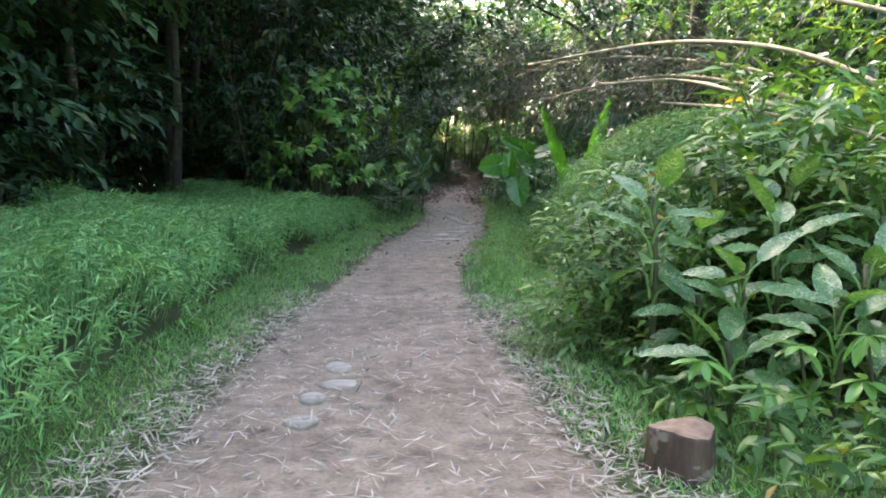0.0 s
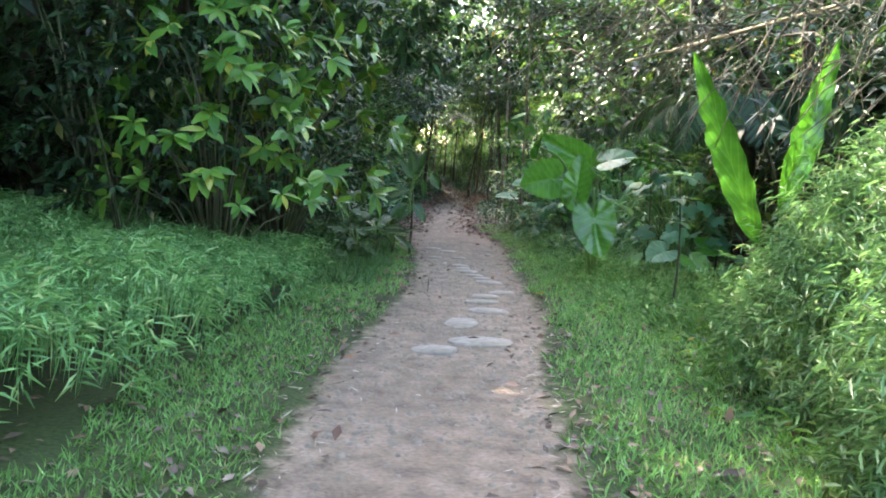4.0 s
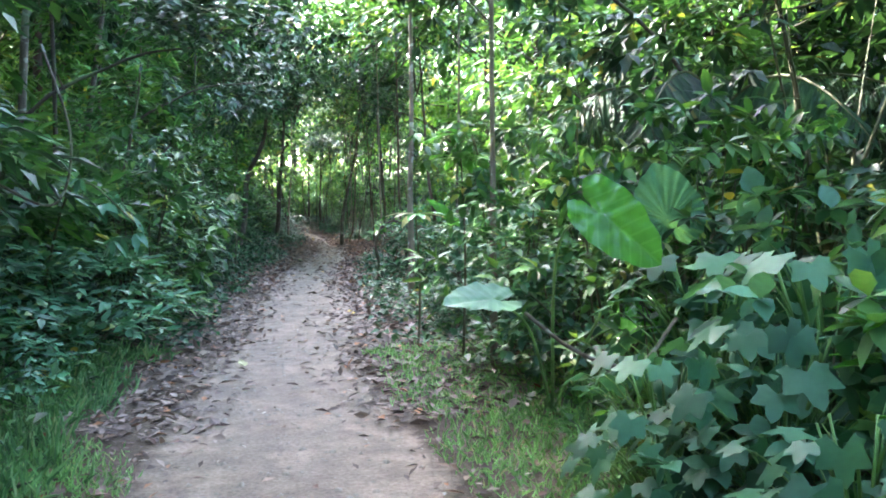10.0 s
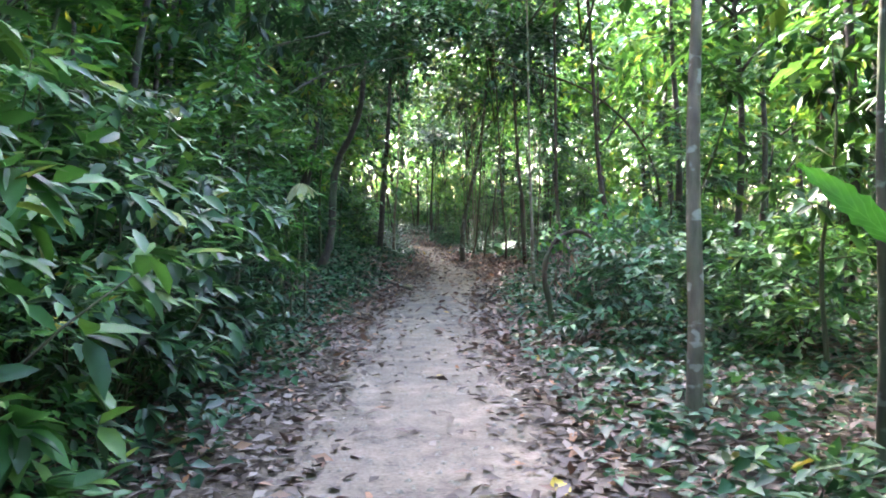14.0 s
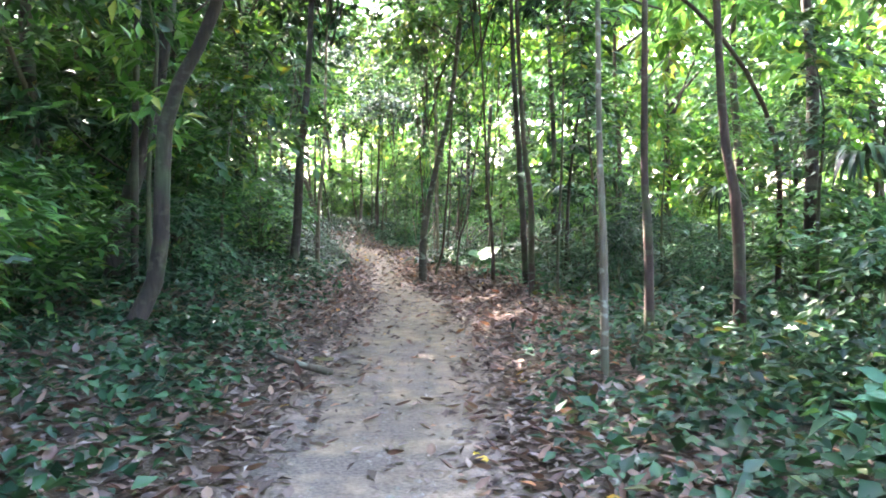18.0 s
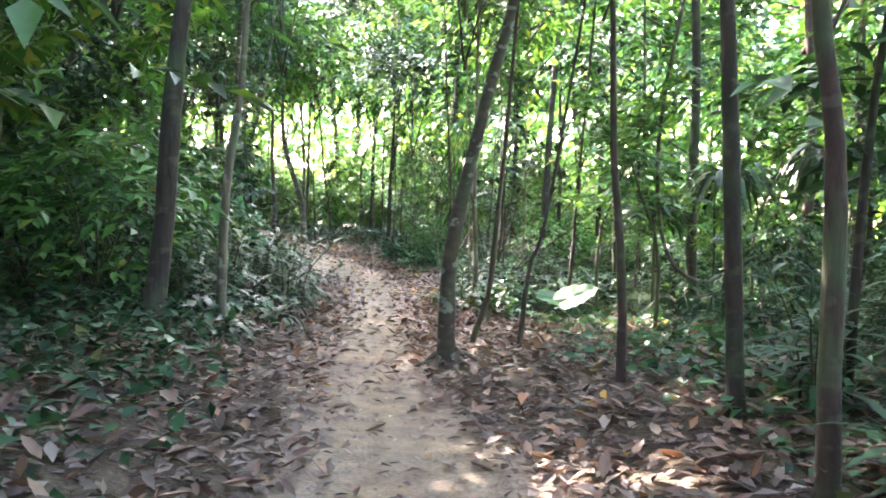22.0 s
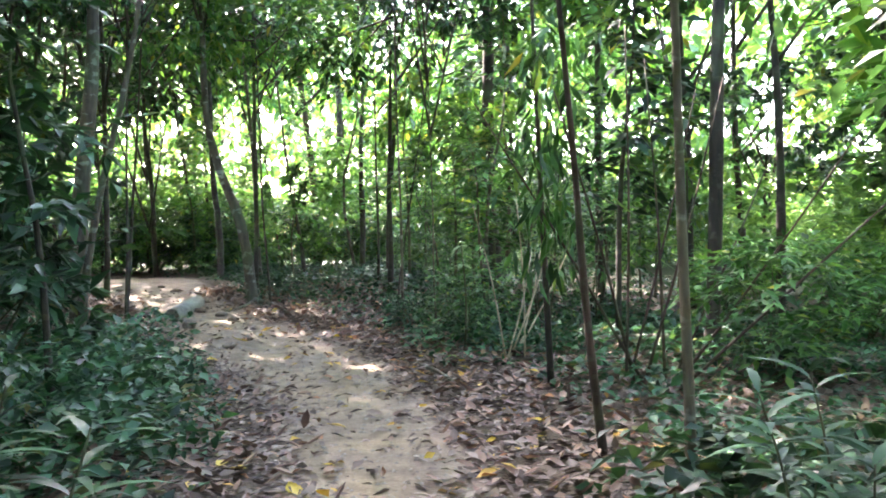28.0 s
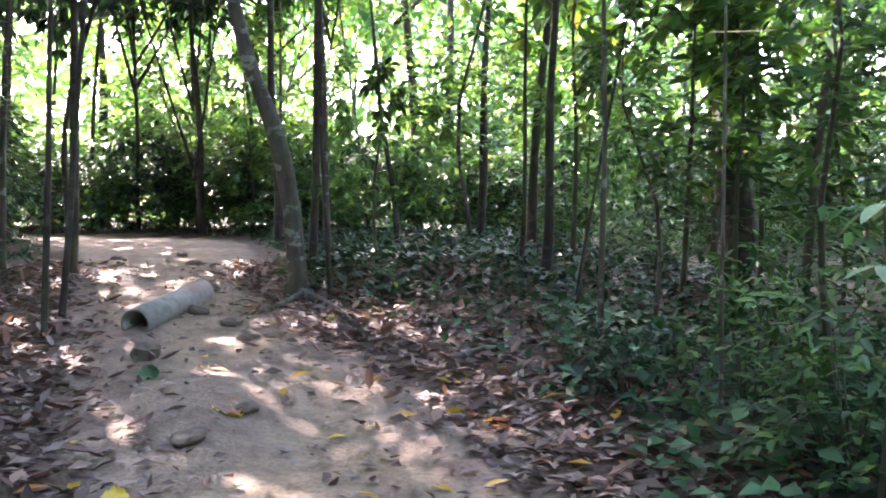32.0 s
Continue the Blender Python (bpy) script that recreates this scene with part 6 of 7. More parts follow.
# hanging curtain of long leaves beside the trail
n = 280
hp = np.stack([D.normal(3.74, 0.15, n), D.normal(61.9, 0.18, n), D.uniform(1.1, 3.4, n)], -1)
hd = D.normal(0, 0.35, (n, 3)) + [0, 0, -1]
hang = thing("hanging_leaves_tree", "slim tree hung with a curtain of long drooping leaves", "tree", "forest trees", pose(3.66, 62.0, 0))
part("foliage", raw_mesh("foliage", *laid(blade(0.2, 0.1, 0.1, 1), hp - [3.66, 62.0, 0], hd, D.normal(0, 1, (n, 3)), D.uniform(0.17, 0.32, n)), LEAF_MID, False), hang)
part("trunk", raw_mesh("trunk", *tube(curve_points([(0.1, 0.1, -0.05), (0.05, 0.05, 1.8), (0, 0, 4.2)], 8), np.linspace(0.035, 0.015, 8), 6), BARK["d"]), hang)


def palm_frond_tree(foot, label, rng, fronds, reach, drop):
    z = float(height(*foot))
    ob = thing("palm", label, "palm", "", pose(foot[0], foot[1], z))
    part("trunk", raw_mesh("trunk", *tube(curve_points([(0, 0, -0.1), (0.05, 0, 1.0), (0, 0, 2.3)], 7), np.linspace(0.13, 0.1, 7), 9), BARK["d"]), ob)
    for i in range(fronds):
        a = i / fronds * 6.2832 + rng.uniform(-0.2, 0.2)
        o = np.array([math.cos(a), math.sin(a), 0])
        L = reach * rng.uniform(0.8, 1.1)
        line = np.array([o * L * f + [0, 0, 2.2 + L * (0.75 * f - drop * f * f)] for f in np.linspace(0, 1, 14)])
        fr = part("frond", raw_mesh("frond", *tube(line, np.linspace(0.022, 0.004, 14), 5), STEM), ob)
        m = 64
        f = np.linspace(0.12, 1, m).repeat(2)
        p = np.stack([np.interp(f * 13, np.arange(14), line[:, q]) for q in range(3)], -1)
        side = np.cross(o, [0, 0, 1])
        d = np.where(np.arange(2 * m) % 2 == 0, 1.0, -1.0)[:, None] * side * 0.55 + o * 0.35 + [0, 0, -0.75] + rng.normal(0, 0.08, (2 * m, 3))
        part("foliage", raw_mesh("foliage", *laid(blade(0.09, 0.12, 0.1, 2), p, d, np.tile(o + [0, 0, 0.6], (2 * m, 1)), 0.55 * np.sin(np.pi * (0.12 + 0.85 * f)) + 0.08), LEAF_DARK, False), fr)
    return ob


PALM = palm_frond_tree((5.6, 20.6), "palm with dark drooping fronds above the shrubs", D, 9, 2.6, 0.95)
palm_frond_tree((3.95, 19.1), "palm with long hanging dark leaflets beside the lawn", D, 10, 1.9, 1.05)
palm_frond_tree((4.6, 28.2), "palm with dark drooping fronds in the undergrowth", D, 8, 2.2, 0.95)

for x, y, s in ((3.85, 55.75, 0.3), (4.35, 55.2, 0.33), (4.2, 56.6, 0.3), (5.1, 56.1, 0.4), (5.6, 54.6, 0.38), (6.4, 50.4, 0.42), (5.9, 46.0, 0.4)):
    tagged(copy_thing(PALM, at_ground(x, y, D.uniform(0, 360), s, 2.0 * s)), "young palm with dark arching fronds on the forest floor", "palm", "young palms")

# ---------------------------------------------------------------- fallen bamboo canes and their dry twigs
def cane(keys, r, label):
    keys = np.array(keys, float)
    foot = keys[0].copy()
    ob = thing("bamboo_cane", label, "bamboo", "fallen bamboo canes", pose(*foot))
    line = curve_points(keys - foot, 40)
    rad = np.linspace(r, r * 0.45, 40) * (1 + 0.14 * (np.arange(40) % 5 == 0))
    part("culm", raw_mesh("culm", *tube(line, rad, 8), CANE), ob)
    return ob


cane([(6.2, 8.2, 0.2), (5.2, 10.4, 1.9), (3.6, 13.2, 2.75), (1.75, 16.9, 2.55)], 0.035, "pale dead bamboo cane leaning across the grass mound")
cane([(6.0, 7.0, 0.3), (4.6, 9.0, 2.3), (3.3, 11.2, 3.0), (1.5, 14.6, 3.05)], 0.042, "thick straw-coloured bamboo cane bent over the bank")
cane([(6.4, 9.4, 0.4), (5.0, 11.4, 2.4), (3.4, 13.8, 3.1), (1.9, 16.0, 3.2)], 0.028, "thin dry bamboo cane arching over the bank")
cane([(5.4, 4.2, 0.2), (4.4, 5.9, 2.0), (3.4, 7.6, 2.9), (1.6, 11.0, 3.9)], 0.034, "long dry bamboo cane slanting up over the bushes")
cane([(4.6, 6.2, 0.3), (3.7, 7.6, 1.6), (2.9, 9.4, 2.3), (2.1, 11.4, 2.45)], 0.03, "dead bamboo cane caught in the leafy bushes")
cane([(4.8, 4.0, 0.1), (3.9, 6.2, 1.4), (3.1, 8.0, 1.9), (2.5, 9.6, 2.1)], 0.025, "thin bamboo cane lying on the bushes")
tw = []
for i in range(560):
    f = D.uniform(0, 1)
    p = np.array([4.2 - 2.9 * f, 11.5 + 5.5 * f, 2.9]) + D.normal(0, 0.35, 3) * [1.3, 1.3, 1]
    d = unit(np.array([-0.7, 0.5, -0.25]) + D.normal(0, 0.6, 3))
    L = D.uniform(0.4, 1.3)
    tw.append(tube([p, p + d * L * 0.5 + [0, 0, 0.05], p + d * L - [0, 0, 0.12 * L]], [0.008, 0.006, 0.003], 3))
stuff("dry_twig_tangle", raw_mesh("dry_twig_tangle", *joined(*tw), TWIG), "tangle of fine dry grey bamboo twigs above the bank", "twigs")
n = 1700
p = np.stack([D.uniform(1.6, 6.5, n), D.uniform(6, 17, n), D.uniform(1.9, 5.2, n)], -1)
p[:, 2] += 0.4 * np.sin(p[:, 0] * 2 + p[:, 1])
keep = p[:, 0] > 4.4 - (p[:, 2] - 1.9) * 0.4
p = p[keep]
q = sprays(D, p, D.normal(0, 0.5, (len(p), 3)) + [-0.5, -0.2, -0.3], 6, 0.13, "pinnate", 0.25)
stuff("bamboo_foliage", raw_mesh("bamboo_foliage", *laid(blade(0.16, 0.2, 0.1, 0), *q), LEAF_FRESH, False), "fine hanging bamboo leaves above the bank", "bamboo")

# ---------------------------------------------------------------- tree stump by the bushes
STUMP_FACE = stone_material("stump_face", (0.11, 0.065, 0.042), (0.3, 0.2, 0.135))
STUMP_BARK = bark_material("bark_stump", (0.05, 0.03, 0.02), (0.15, 0.09, 0.06), (0.28, 0.23, 0.17))


def stump(x, y, r, h):
    z = float(height(x, y))
    ob = thing("tree_stump", "short sawn tree stump with cracked brown bark beside the trail", "stump", "", pose(x, y, z))
    k = 26
    a = np.linspace(0, 2 * np.pi, k, endpoint=False)
    lob = 1 + 0.06 * np.sin(3 * a) + 0.04 * np.sin(7 * a + 1) + 0.025 * np.sin(12 * a)
    rings = [np.stack([np.cos(a) * r * lob * f, np.sin(a) * r * lob * f, np.full(k, hh) + 0.015 * np.sin(2 * a) * (hh > 0)], -1) for f, hh in ((1.15, -0.05), (1.06, 0.04), (1.0, h * 0.6), (0.99, h - 0.012), (0.95, h))]
    t = []
    for i in range(4):
        for j in range(k):
            q = (j + 1) % k
            t += [(i * k + j, i * k + q, (i + 1) * k + q), (i * k + j, (i + 1) * k + q, (i + 1) * k + j)]
    part("bark", raw_mesh("bark", np.vstack(rings), np.array(t), STUMP_BARK), ob)
    tv = np.vstack([rings[4] * [1, 1, 1], rings[4] * [0.5, 0.5, 1] + [0, 0, 0.006], [[0, 0, h + 0.004]]])
    tt = []
    for j in range(k):
        q = (j + 1) % k
        tt += [(j, q, k + q), (j, k + q, k + j), (k + j, k + q, 2 * k)]
    part("cut_face", raw_mesh("cut_face", tv, np.array(tt), STUMP_FACE), ob, "weathered reddish sawn face")
    return ob


stump(1.13, 3.72, 0.15, 0.215)

# ---------------------------------------------------------------- the pipe and the worn ground at the end
def pipe(a, b, r, wall):
    a, b = Vector(a), Vector(b)
    L = (b - a).length
    k = 28
    ang = np.linspace(0, 2 * np.pi, k, endpoint=False)
    prof = [(r, 0.0), (r, L), (r - wall, L), (r - wall, 0.0)]
    v = np.vstack([np.stack([np.cos(ang) * q, np.sin(ang) * q, np.full(k, h)], -1) for q, h in prof])
    t = []
    for i in range(4):
        i2 = (i + 1) % 4
        for j in range(k):
            q = (j + 1) % k
            t += [(i * k + j, i * k + q, i2 * k + q), (i * k + j, i2 * k + q, i2 * k + j)]
    ob = new("drain_pipe", raw_mesh("drain_pipe", v, np.array(t), CONCRETE))
    ob.matrix_basis = Matrix.Translation(a) @ (b - a).to_track_quat("Z", "Y").to_matrix().to_4x4()
    return tagged(ob, "grey-brown drain pipe half buried across the dirt trail", "pipe")


pipe((-0.86, 67.95, 0.44), (-0.7, 69.2, 0.57), 0.125, 0.018)


def lump(name, label, category, x, y, s, mat, rng, group=""):
    bm = bmesh.new()
    bmesh.ops.create_icosphere(bm, subdivisions=2, radius=1)
    off = Vector(rng.uniform(0, 50, 3))
    for v in bm.verts:
        v.co *= 1 + 0.35 * noise.noise(v.co * 1.4 + off)
        v.co = Vector((v.co.x * s[0], v.co.y * s[1], v.co.z * s[2]))
    me = bpy.data.meshes.new(name)
    bm.to_mesh(me)
    bm.free()
    me.materials.append(mat)
    ob = new(name, me)
    ob.matrix_basis = pose(x, y, float(height(x, y)) + s[2] * 0.25, 0, 0, rng.uniform(0, 360))
    return tagged(ob, label, category, group)


lump("clay_lump", "lump of dark dried clay on the trail", "earth", -0.4, 66.95, (0.11, 0.09, 0.09), CLAY, D, "clay lumps")
lump("clay_lump", "small clod of earth by the pipe", "earth", -0.15, 68.2, (0.11, 0.08, 0.05), CLAY, D, "clay lumps")
for x, y, a, b, c in ((0.38, 65.45, 0.13, 0.09, 0.04), (0.55, 65.9, 0.1, 0.07, 0.04), (-0.9, 70.6, 0.09, 0.07, 0.05), (-1.6, 71.9, 0.12, 0.09, 0.05), (-2.2, 73.2, 0.1, 0.08, 0.05), (-0.75, 69.6, 0.16, 0.1, 0.07), (-0.55, 68.6, 0.12, 0.08, 0.05), (0.1, 67.75, 0.1, 0.09, 0.05), (-2.9, 72.6, 0.09, 0.06, 0.04)):
    lump("clay_lump", "dark clod of earth on the worn clay", "earth", x, y, (a, b, c), CLAY, D, "clay lumps")
lump("rock", "grey rock among fallen leaves", "rock", 1.98, 65.5, (0.12, 0.1, 0.03), CLAY, D)
lump("rock", "grey stone half sunk in the trail", "rock", 2.9, 55.3, (0.07, 0.06, 0.03), STONE, D)


def root(keys, r, label):
    pts = [(x, y, float(height(x, y)) + z) for x, y, z in keys]
    return tagged(new("tree_root", raw_mesh("tree_root", *tube(curve_points(pts, 18), np.linspace(r, r * 0.4, 18), 7), BARK["m"])), label, "root", "tree roots")


root([(2.55, 64.2, -0.01), (2.8, 63.5, 0.03), (3.0, 62.6, 0.02), (3.3, 61.9, -0.02)], 0.03, "brown root running along the trail's edge")
root([(0.25, 69.2, 0.05), (0.55, 68.8, 0.04), (0.8, 68.3, 0.02), (0.95, 67.9, -0.02)], 0.05, "root at the foot of the bent tree")
root([(0.3, 69.2, 0.05), (0.1, 68.7, 0.03), (-0.2, 68.5, -0.02)], 0.04, "root crossing the worn clay")
root([(0.9, 43.9, 0.02), (0.55, 43.8, 0.09), (0.3, 44.0, 0.06), (0.0, 43.9, 0.0)], 0.035, "looping root at the foot of the bank")
for i in range(6):
    a = i * 1.05
    root([(2.6 + 0.06 * math.cos(a), 52.4 + 0.06 * math.sin(a), 0.1), (2.6 + 0.16 * math.cos(a), 52.4 + 0.16 * math.sin(a), 0.03), (2.6 + 0.3 * math.cos(a), 52.4 + 0.3 * math.sin(a), -0.02)], 0.045, "buttress root at the foot of a tree")


def log(a, b, r, label):
    a, b = (np.array([x, y, float(height(x, y)) + r * 0.8]) for x, y in (a, b))
    return tagged(new("fallen_branch", raw_mesh("fallen_branch", *tube(curve_points([a, (a + b) / 2 + [0.05, 0.04, 0.02], b], 10), np.linspace(r, r * 0.75, 10), 8), BARK["m"])), label, "branch", "fallen branches")


log((2.0, 40.1), (2.55, 40.7), 0.04, "short fallen branch in the leaf litter")
log((1.6, 66.9), (2.35, 67.6), 0.035, "fallen branch lying in the brown leaves")
log((2.05, 33.2), (2.7, 33.5), 0.025, "broken stick on the leaf litter")
log((4.6, 63.4), (6.9, 63.9), 0.09, "fallen log in a patch of sun")
log((1.15, 19.9), (1.5, 19.3), 0.018, "short stick in the grass")

# clumps of dead stems
def dead_clump(label, foot, n, spread, lean, hr, r, mat):
    z = float(height(*foot))
    ob = thing("dead_shrub", label, "shrub", "", pose(*foot, z))
    for i in range(n):
        b = np.array([D.normal(0, spread), D.normal(0, spread), -0.04])
        tip = np.array([b[0] + D.normal(lean, lean * 1.3 + 0.12), b[1] + D.normal(0, 0.25), D.uniform(*hr)])
        part("stem", raw_mesh("stem", *tube(curve_points([b, (b + tip) / 2 + [0.03, 0, 0], tip], 7), np.linspace(r, r * 0.4, 7), 5), mat), ob)
    return ob


dead_clump("clump of pale dry leaning stems", (3.66, 63.6), 6, 0.1, 0.16, (1.0, 1.8), 0.012, CANE)
dead_clump("leaning brown stems of a dead shrub", (4.6, 61.6), 9, 0.15, 0.75, (1.8, 3.6), 0.016, BARK["r"])

# dead creeper-hung stem that bends over beside the trail
dead = thing("dead_bush", "bent dead stem hung with dry brown leaves and a green creeper", "bush", "", at_ground(2.36, 37.8))
for keys, r in (([(0, 0, -0.08), (-0.04, 0, 0.25), (-0.1, -0.03, 0.55), (-0.05, 0, 0.82), (0.1, 0, 1.02), (0.34, 0.06, 1.08), (0.62, 0.1, 0.9)], 0.04),
                ([(0.3, 0.15, -0.08), (0.34, 0.1, 0.4), (0.5, 0.1, 0.8), (0.85, 0.15, 0.98)], 0.022), ([(0.6, 0.05, -0.08), (0.55, 0.1, 0.5), (0.72, 0.1, 0.85)], 0.018)):
    part("branch", raw_mesh("branch", *tube(curve_points(keys, 20), np.linspace(r, r * 0.5, 20) * (1 + 0.18 * np.sin(np.arange(20) * 1.7)), 8), BARK["r"]), dead)
n = 420
c = np.stack([D.uniform(0.05, 0.95, n), D.uniform(-0.12, 0.45, n), D.uniform(0.25, 1.02, n) ** 0.8], -1)
part("dry_foliage", raw_mesh("dry_foliage", *laid(blade(0.3, 0.35, 0.3, 2), c, D.normal(0, 0.5, (n, 3)) + [0, 0, -0.9], D.normal(0, 1, (n, 3)), D.uniform(0.06, 0.13, n)), LEAF_DRY, False), dead, "crumpled brown leaves hanging down")
n = 260
c = np.stack([D.uniform(-0.05, 1.1, n), D.uniform(-0.1, 0.7, n), np.zeros(n)], -1)
c[:, 2] = 0.98 + 0.55 * c[:, 0] * D.uniform(0.1, 1, n) + D.normal(0, 0.09, n)
part("creeper", raw_mesh("creeper", *laid(blade(0.6, 0.18, 0.12, 3), c, D.normal(0, 0.7, (n, 3)) + [-0.2, -0.2, -0.5], D.normal(0, 0.45, (n, 3)) + [0, -0.5, 0.8], D.uniform(0.045, 0.1, n)), LEAF_FRESH, False), dead, "fresh green creeper leaves")
copy_thing(NEAR_SHRUBS[3], at_ground(3.6, 39.0, 40, 0.9, 0.03))

# hanging lianas
def liana(keys, r, label):
    return tagged(new("liana", raw_mesh("liana", *tube(curve_points(keys, 24), np.full(24, r), 5), BARK["m"])), label, "vine", "lianas")


liana([(5.0, 53.2, 3.6), (4.75, 53.1, 2.2), (4.8, 53.0, 1.1), (5.2, 53.0, 0.75), (5.9, 53.2, 1.0), (6.5, 53.3, 0.4), (6.8, 53.3, 0.2)], 0.022, "looping woody vine between the trees")
liana([(5.2, 55.0, 4.2), (5.25, 55.0, 2.0), (5.2, 55.1, 0.15)], 0.016, "straight woody vine hanging from the trees")
liana([(3.62, 56.1, 3.8), (3.68, 56.15, 2.0), (3.6, 56.2, 0.1)], 0.012, "thin pale vine beside a trunk")
liana([(-1.6, 28.2, 2.9), (-1.35, 28.0, 2.1), (-1.45, 27.8, 1.55), (-1.9, 27.7, 1.75)], 0.012, "curling vine in the dark shrubs")
liana([(2.25, 24.4, 0.9), (1.95, 24.2, 0.72), (1.7, 24.3, 0.78), (1.5, 24.5, 0.95)], 0.011, "bent bare twig among the broad leaves")

# single fallen leaves that stand out on the trail
v, t, uv = broad_leaf(0.16, 0.1, "lance", -0.12, 0.12, 0.03)
for x, y, a, s, mat, word in ((1.64, 59.5, 20, 1.0, LEAF_YELLOW, "yellow"), (2.16, 56.7, 120, 0.8, LEAF_DRY, "reddish brown"), (-1.26, 6.37, 80, 0.9, LEAF_DRY, "brown"), (1.28, 32.1, 10, 1.0, LEAF_YELLOW, "orange"),
                              (0.56, 65.77, 60, 1.5, LEAF_YELLOW, "yellow"), (0.7, 68.2, 5, 1.3, LEAF_YELLOW, "yellow"), (1.03, 67.5, 100, 1.2, LEAF_DRY, "pale brown"), (1.66, 66.75, 80, 1.3, LEAF_DRY, "brown"), (0.3, 64.7, 20, 1.2, LEAF_YELLOW, "yellow"),
                              (-0.24, 66.5, 10, 1.4, LEAF_COVER, "green"), (0.9, 18.09, 40, 0.9, LEAF_DRY, "brown"), (1.0, 17.33, 200, 0.9, LEAF_YELLOW, "orange"), (0.36, 10.79, 100, 1.0, LEAF_DRY, "brown"), (1.79, 41.17, 30, 0.8, LEAF_YELLOW, "yellow"),
                              (2.3, 55.1, 80, 1.0, LEAF_PALE, "pale"), (2.75, 55.2, 160, 0.9, LEAF_DRY, "brown"), (-0.03, 28.6, 20, 0.9, LEAF_PALE, "pale"), (0.9, 44.6, 140, 1.6, LEAF_PALE, "pale green")):
    lf = new("fallen_leaf", raw_mesh("fallen_leaf", v, t, mat, True, uv))
    lf.matrix_basis = pose(x, y, float(height(x, y)) + 0.012, 4, 6, a) @ Matrix.Scale(s, 4)
    tagged(lf, f"single {word} leaf lying on the dirt trail", "leaf", "fallen leaves")

# ---------------------------------------------------------------- loose plants at the trail's edges
E = np.random.default_rng(77)
LOW_SPRAY = shrub_kind("shrub", "low spreading shrub with layered sprays of long shiny leaves", "shrub", E, 1.15, 0.85, 70, 9, 0.15, 0.36, "pinnate", LEAF_TEAL, 3, 0.2, droop=0.15, flat=1.4)
LOW_SPRAY.matrix_basis = at_ground(-1.55, 28.6, 20, 0.9)
for x, y, a, s in ((-1.75, 29.7, 130, 1.0), (-1.45, 30.6, 250, 0.75), (-2.2, 27.9, 60, 1.05), (-1.7, 27.0, 300, 0.6)):
    copy_thing(LOW_SPRAY, at_ground(x, y, a, s, 0.03))
for x, y, a, s, k in ((3.3, 65.7, 20, 0.42, 4), (3.9, 66.3, 140, 0.6, 0), (4.4, 65.1, 200, 0.5, 4), (3.35, 64.7, 80, 0.55, 0), (2.75, 66.2, 10, 0.4, 2), (5.2, 65.6, 100, 0.9, 1)):
    copy_thing(NEAR_SHRUBS[k], at_ground(x, y, a, s, 0.03))
cover("ground_cover", "low dark plants under the saplings", E, 9000, (2.4, 6.5, 63.4, 68.5), 0.35, 4, 0.11, 0.28, LEAF_COVER)
litter("leaf_scraps", "dark scraps of leaf and clods trodden into the worn clay", E, 5200, (-3.2, 2.4, 63.5, 71), 0.5, 0.075, LEAF_DRY, 0.5, 0.35, 0.5)

# two added trees that stop the sun from reaching the trail near y 27
for x, y, top in ((-6.5, 32.2, 7.0), (-4.6, 31.0, 5.0)):
    tree("d", [(x, y, float(height(x, y))), (x + 0.1, y, top * 0.4), (x, y + 0.1, top * 0.7), (x, y, top)], 0.14, 4, 1.2)


def weed_top(x, y):
    edge = np.interp(y, [15, 18, 21, 26], [1.55, 1.35, 1.5, 1.75]) + 0.12 * np.sin(y * 2.6) + 0.08 * np.sin(y * 6.1)
    d = x - edge
    h = 0.3 + 0.08 * np.sin(x * 3.1 + y * 2.2) + 0.06 * np.sin(y * 5.3 - x * 2)
    return np.where(d > 0, h * (1 - np.exp(-d / 0.3)) * np.clip((4.2 - x) / 0.8, 0, 1) * np.clip((y - 15.2) / 0.8, 0, 1) * np.clip((26 - y) / 1.5, 0, 1), 0)


grass_bank("weeds", "knee-high soft green weeds between the lawn and the shrubs", E, 20000, GRASS_MOUND, (1.2, 4.2, 15.2, 26), weed_top, 0.085)

tree("b", [(2.1, 27.47, float(height(2.1, 27.47))), (2.12, 27.48, 1.1), (2.11, 27.47, 2.2), (2.2, 27.6, 5.6)], 0.075, 0, 0.7)
for x, y, s in ((-2.3, 51.4, 0.85), (-1.8, 54.6, 0.8)):
    tagged(copy_thing(SHRUBS[3], at_ground(x, y, E.uniform(0, 360), s, 0.03)), group="undergrowth shrubs")

# knee-high dark shrubs on the litter beside the bend
for x, y, s, k in ((5.6, 52.4, 0.32, 3), (6.1, 50.5, 0.35, 3), (5.3, 49.1, 0.45, 2), (6.7, 51.7, 0.42, 3), (6.4, 48.4, 0.45, 2), (4.7, 47.3, 0.3, 3), (5.7, 46.6, 0.4, 2)):
    tagged(copy_thing(SHRUBS[k], at_ground(x, y, E.uniform(0, 360), s, 0.03)), group="undergrowth shrubs")

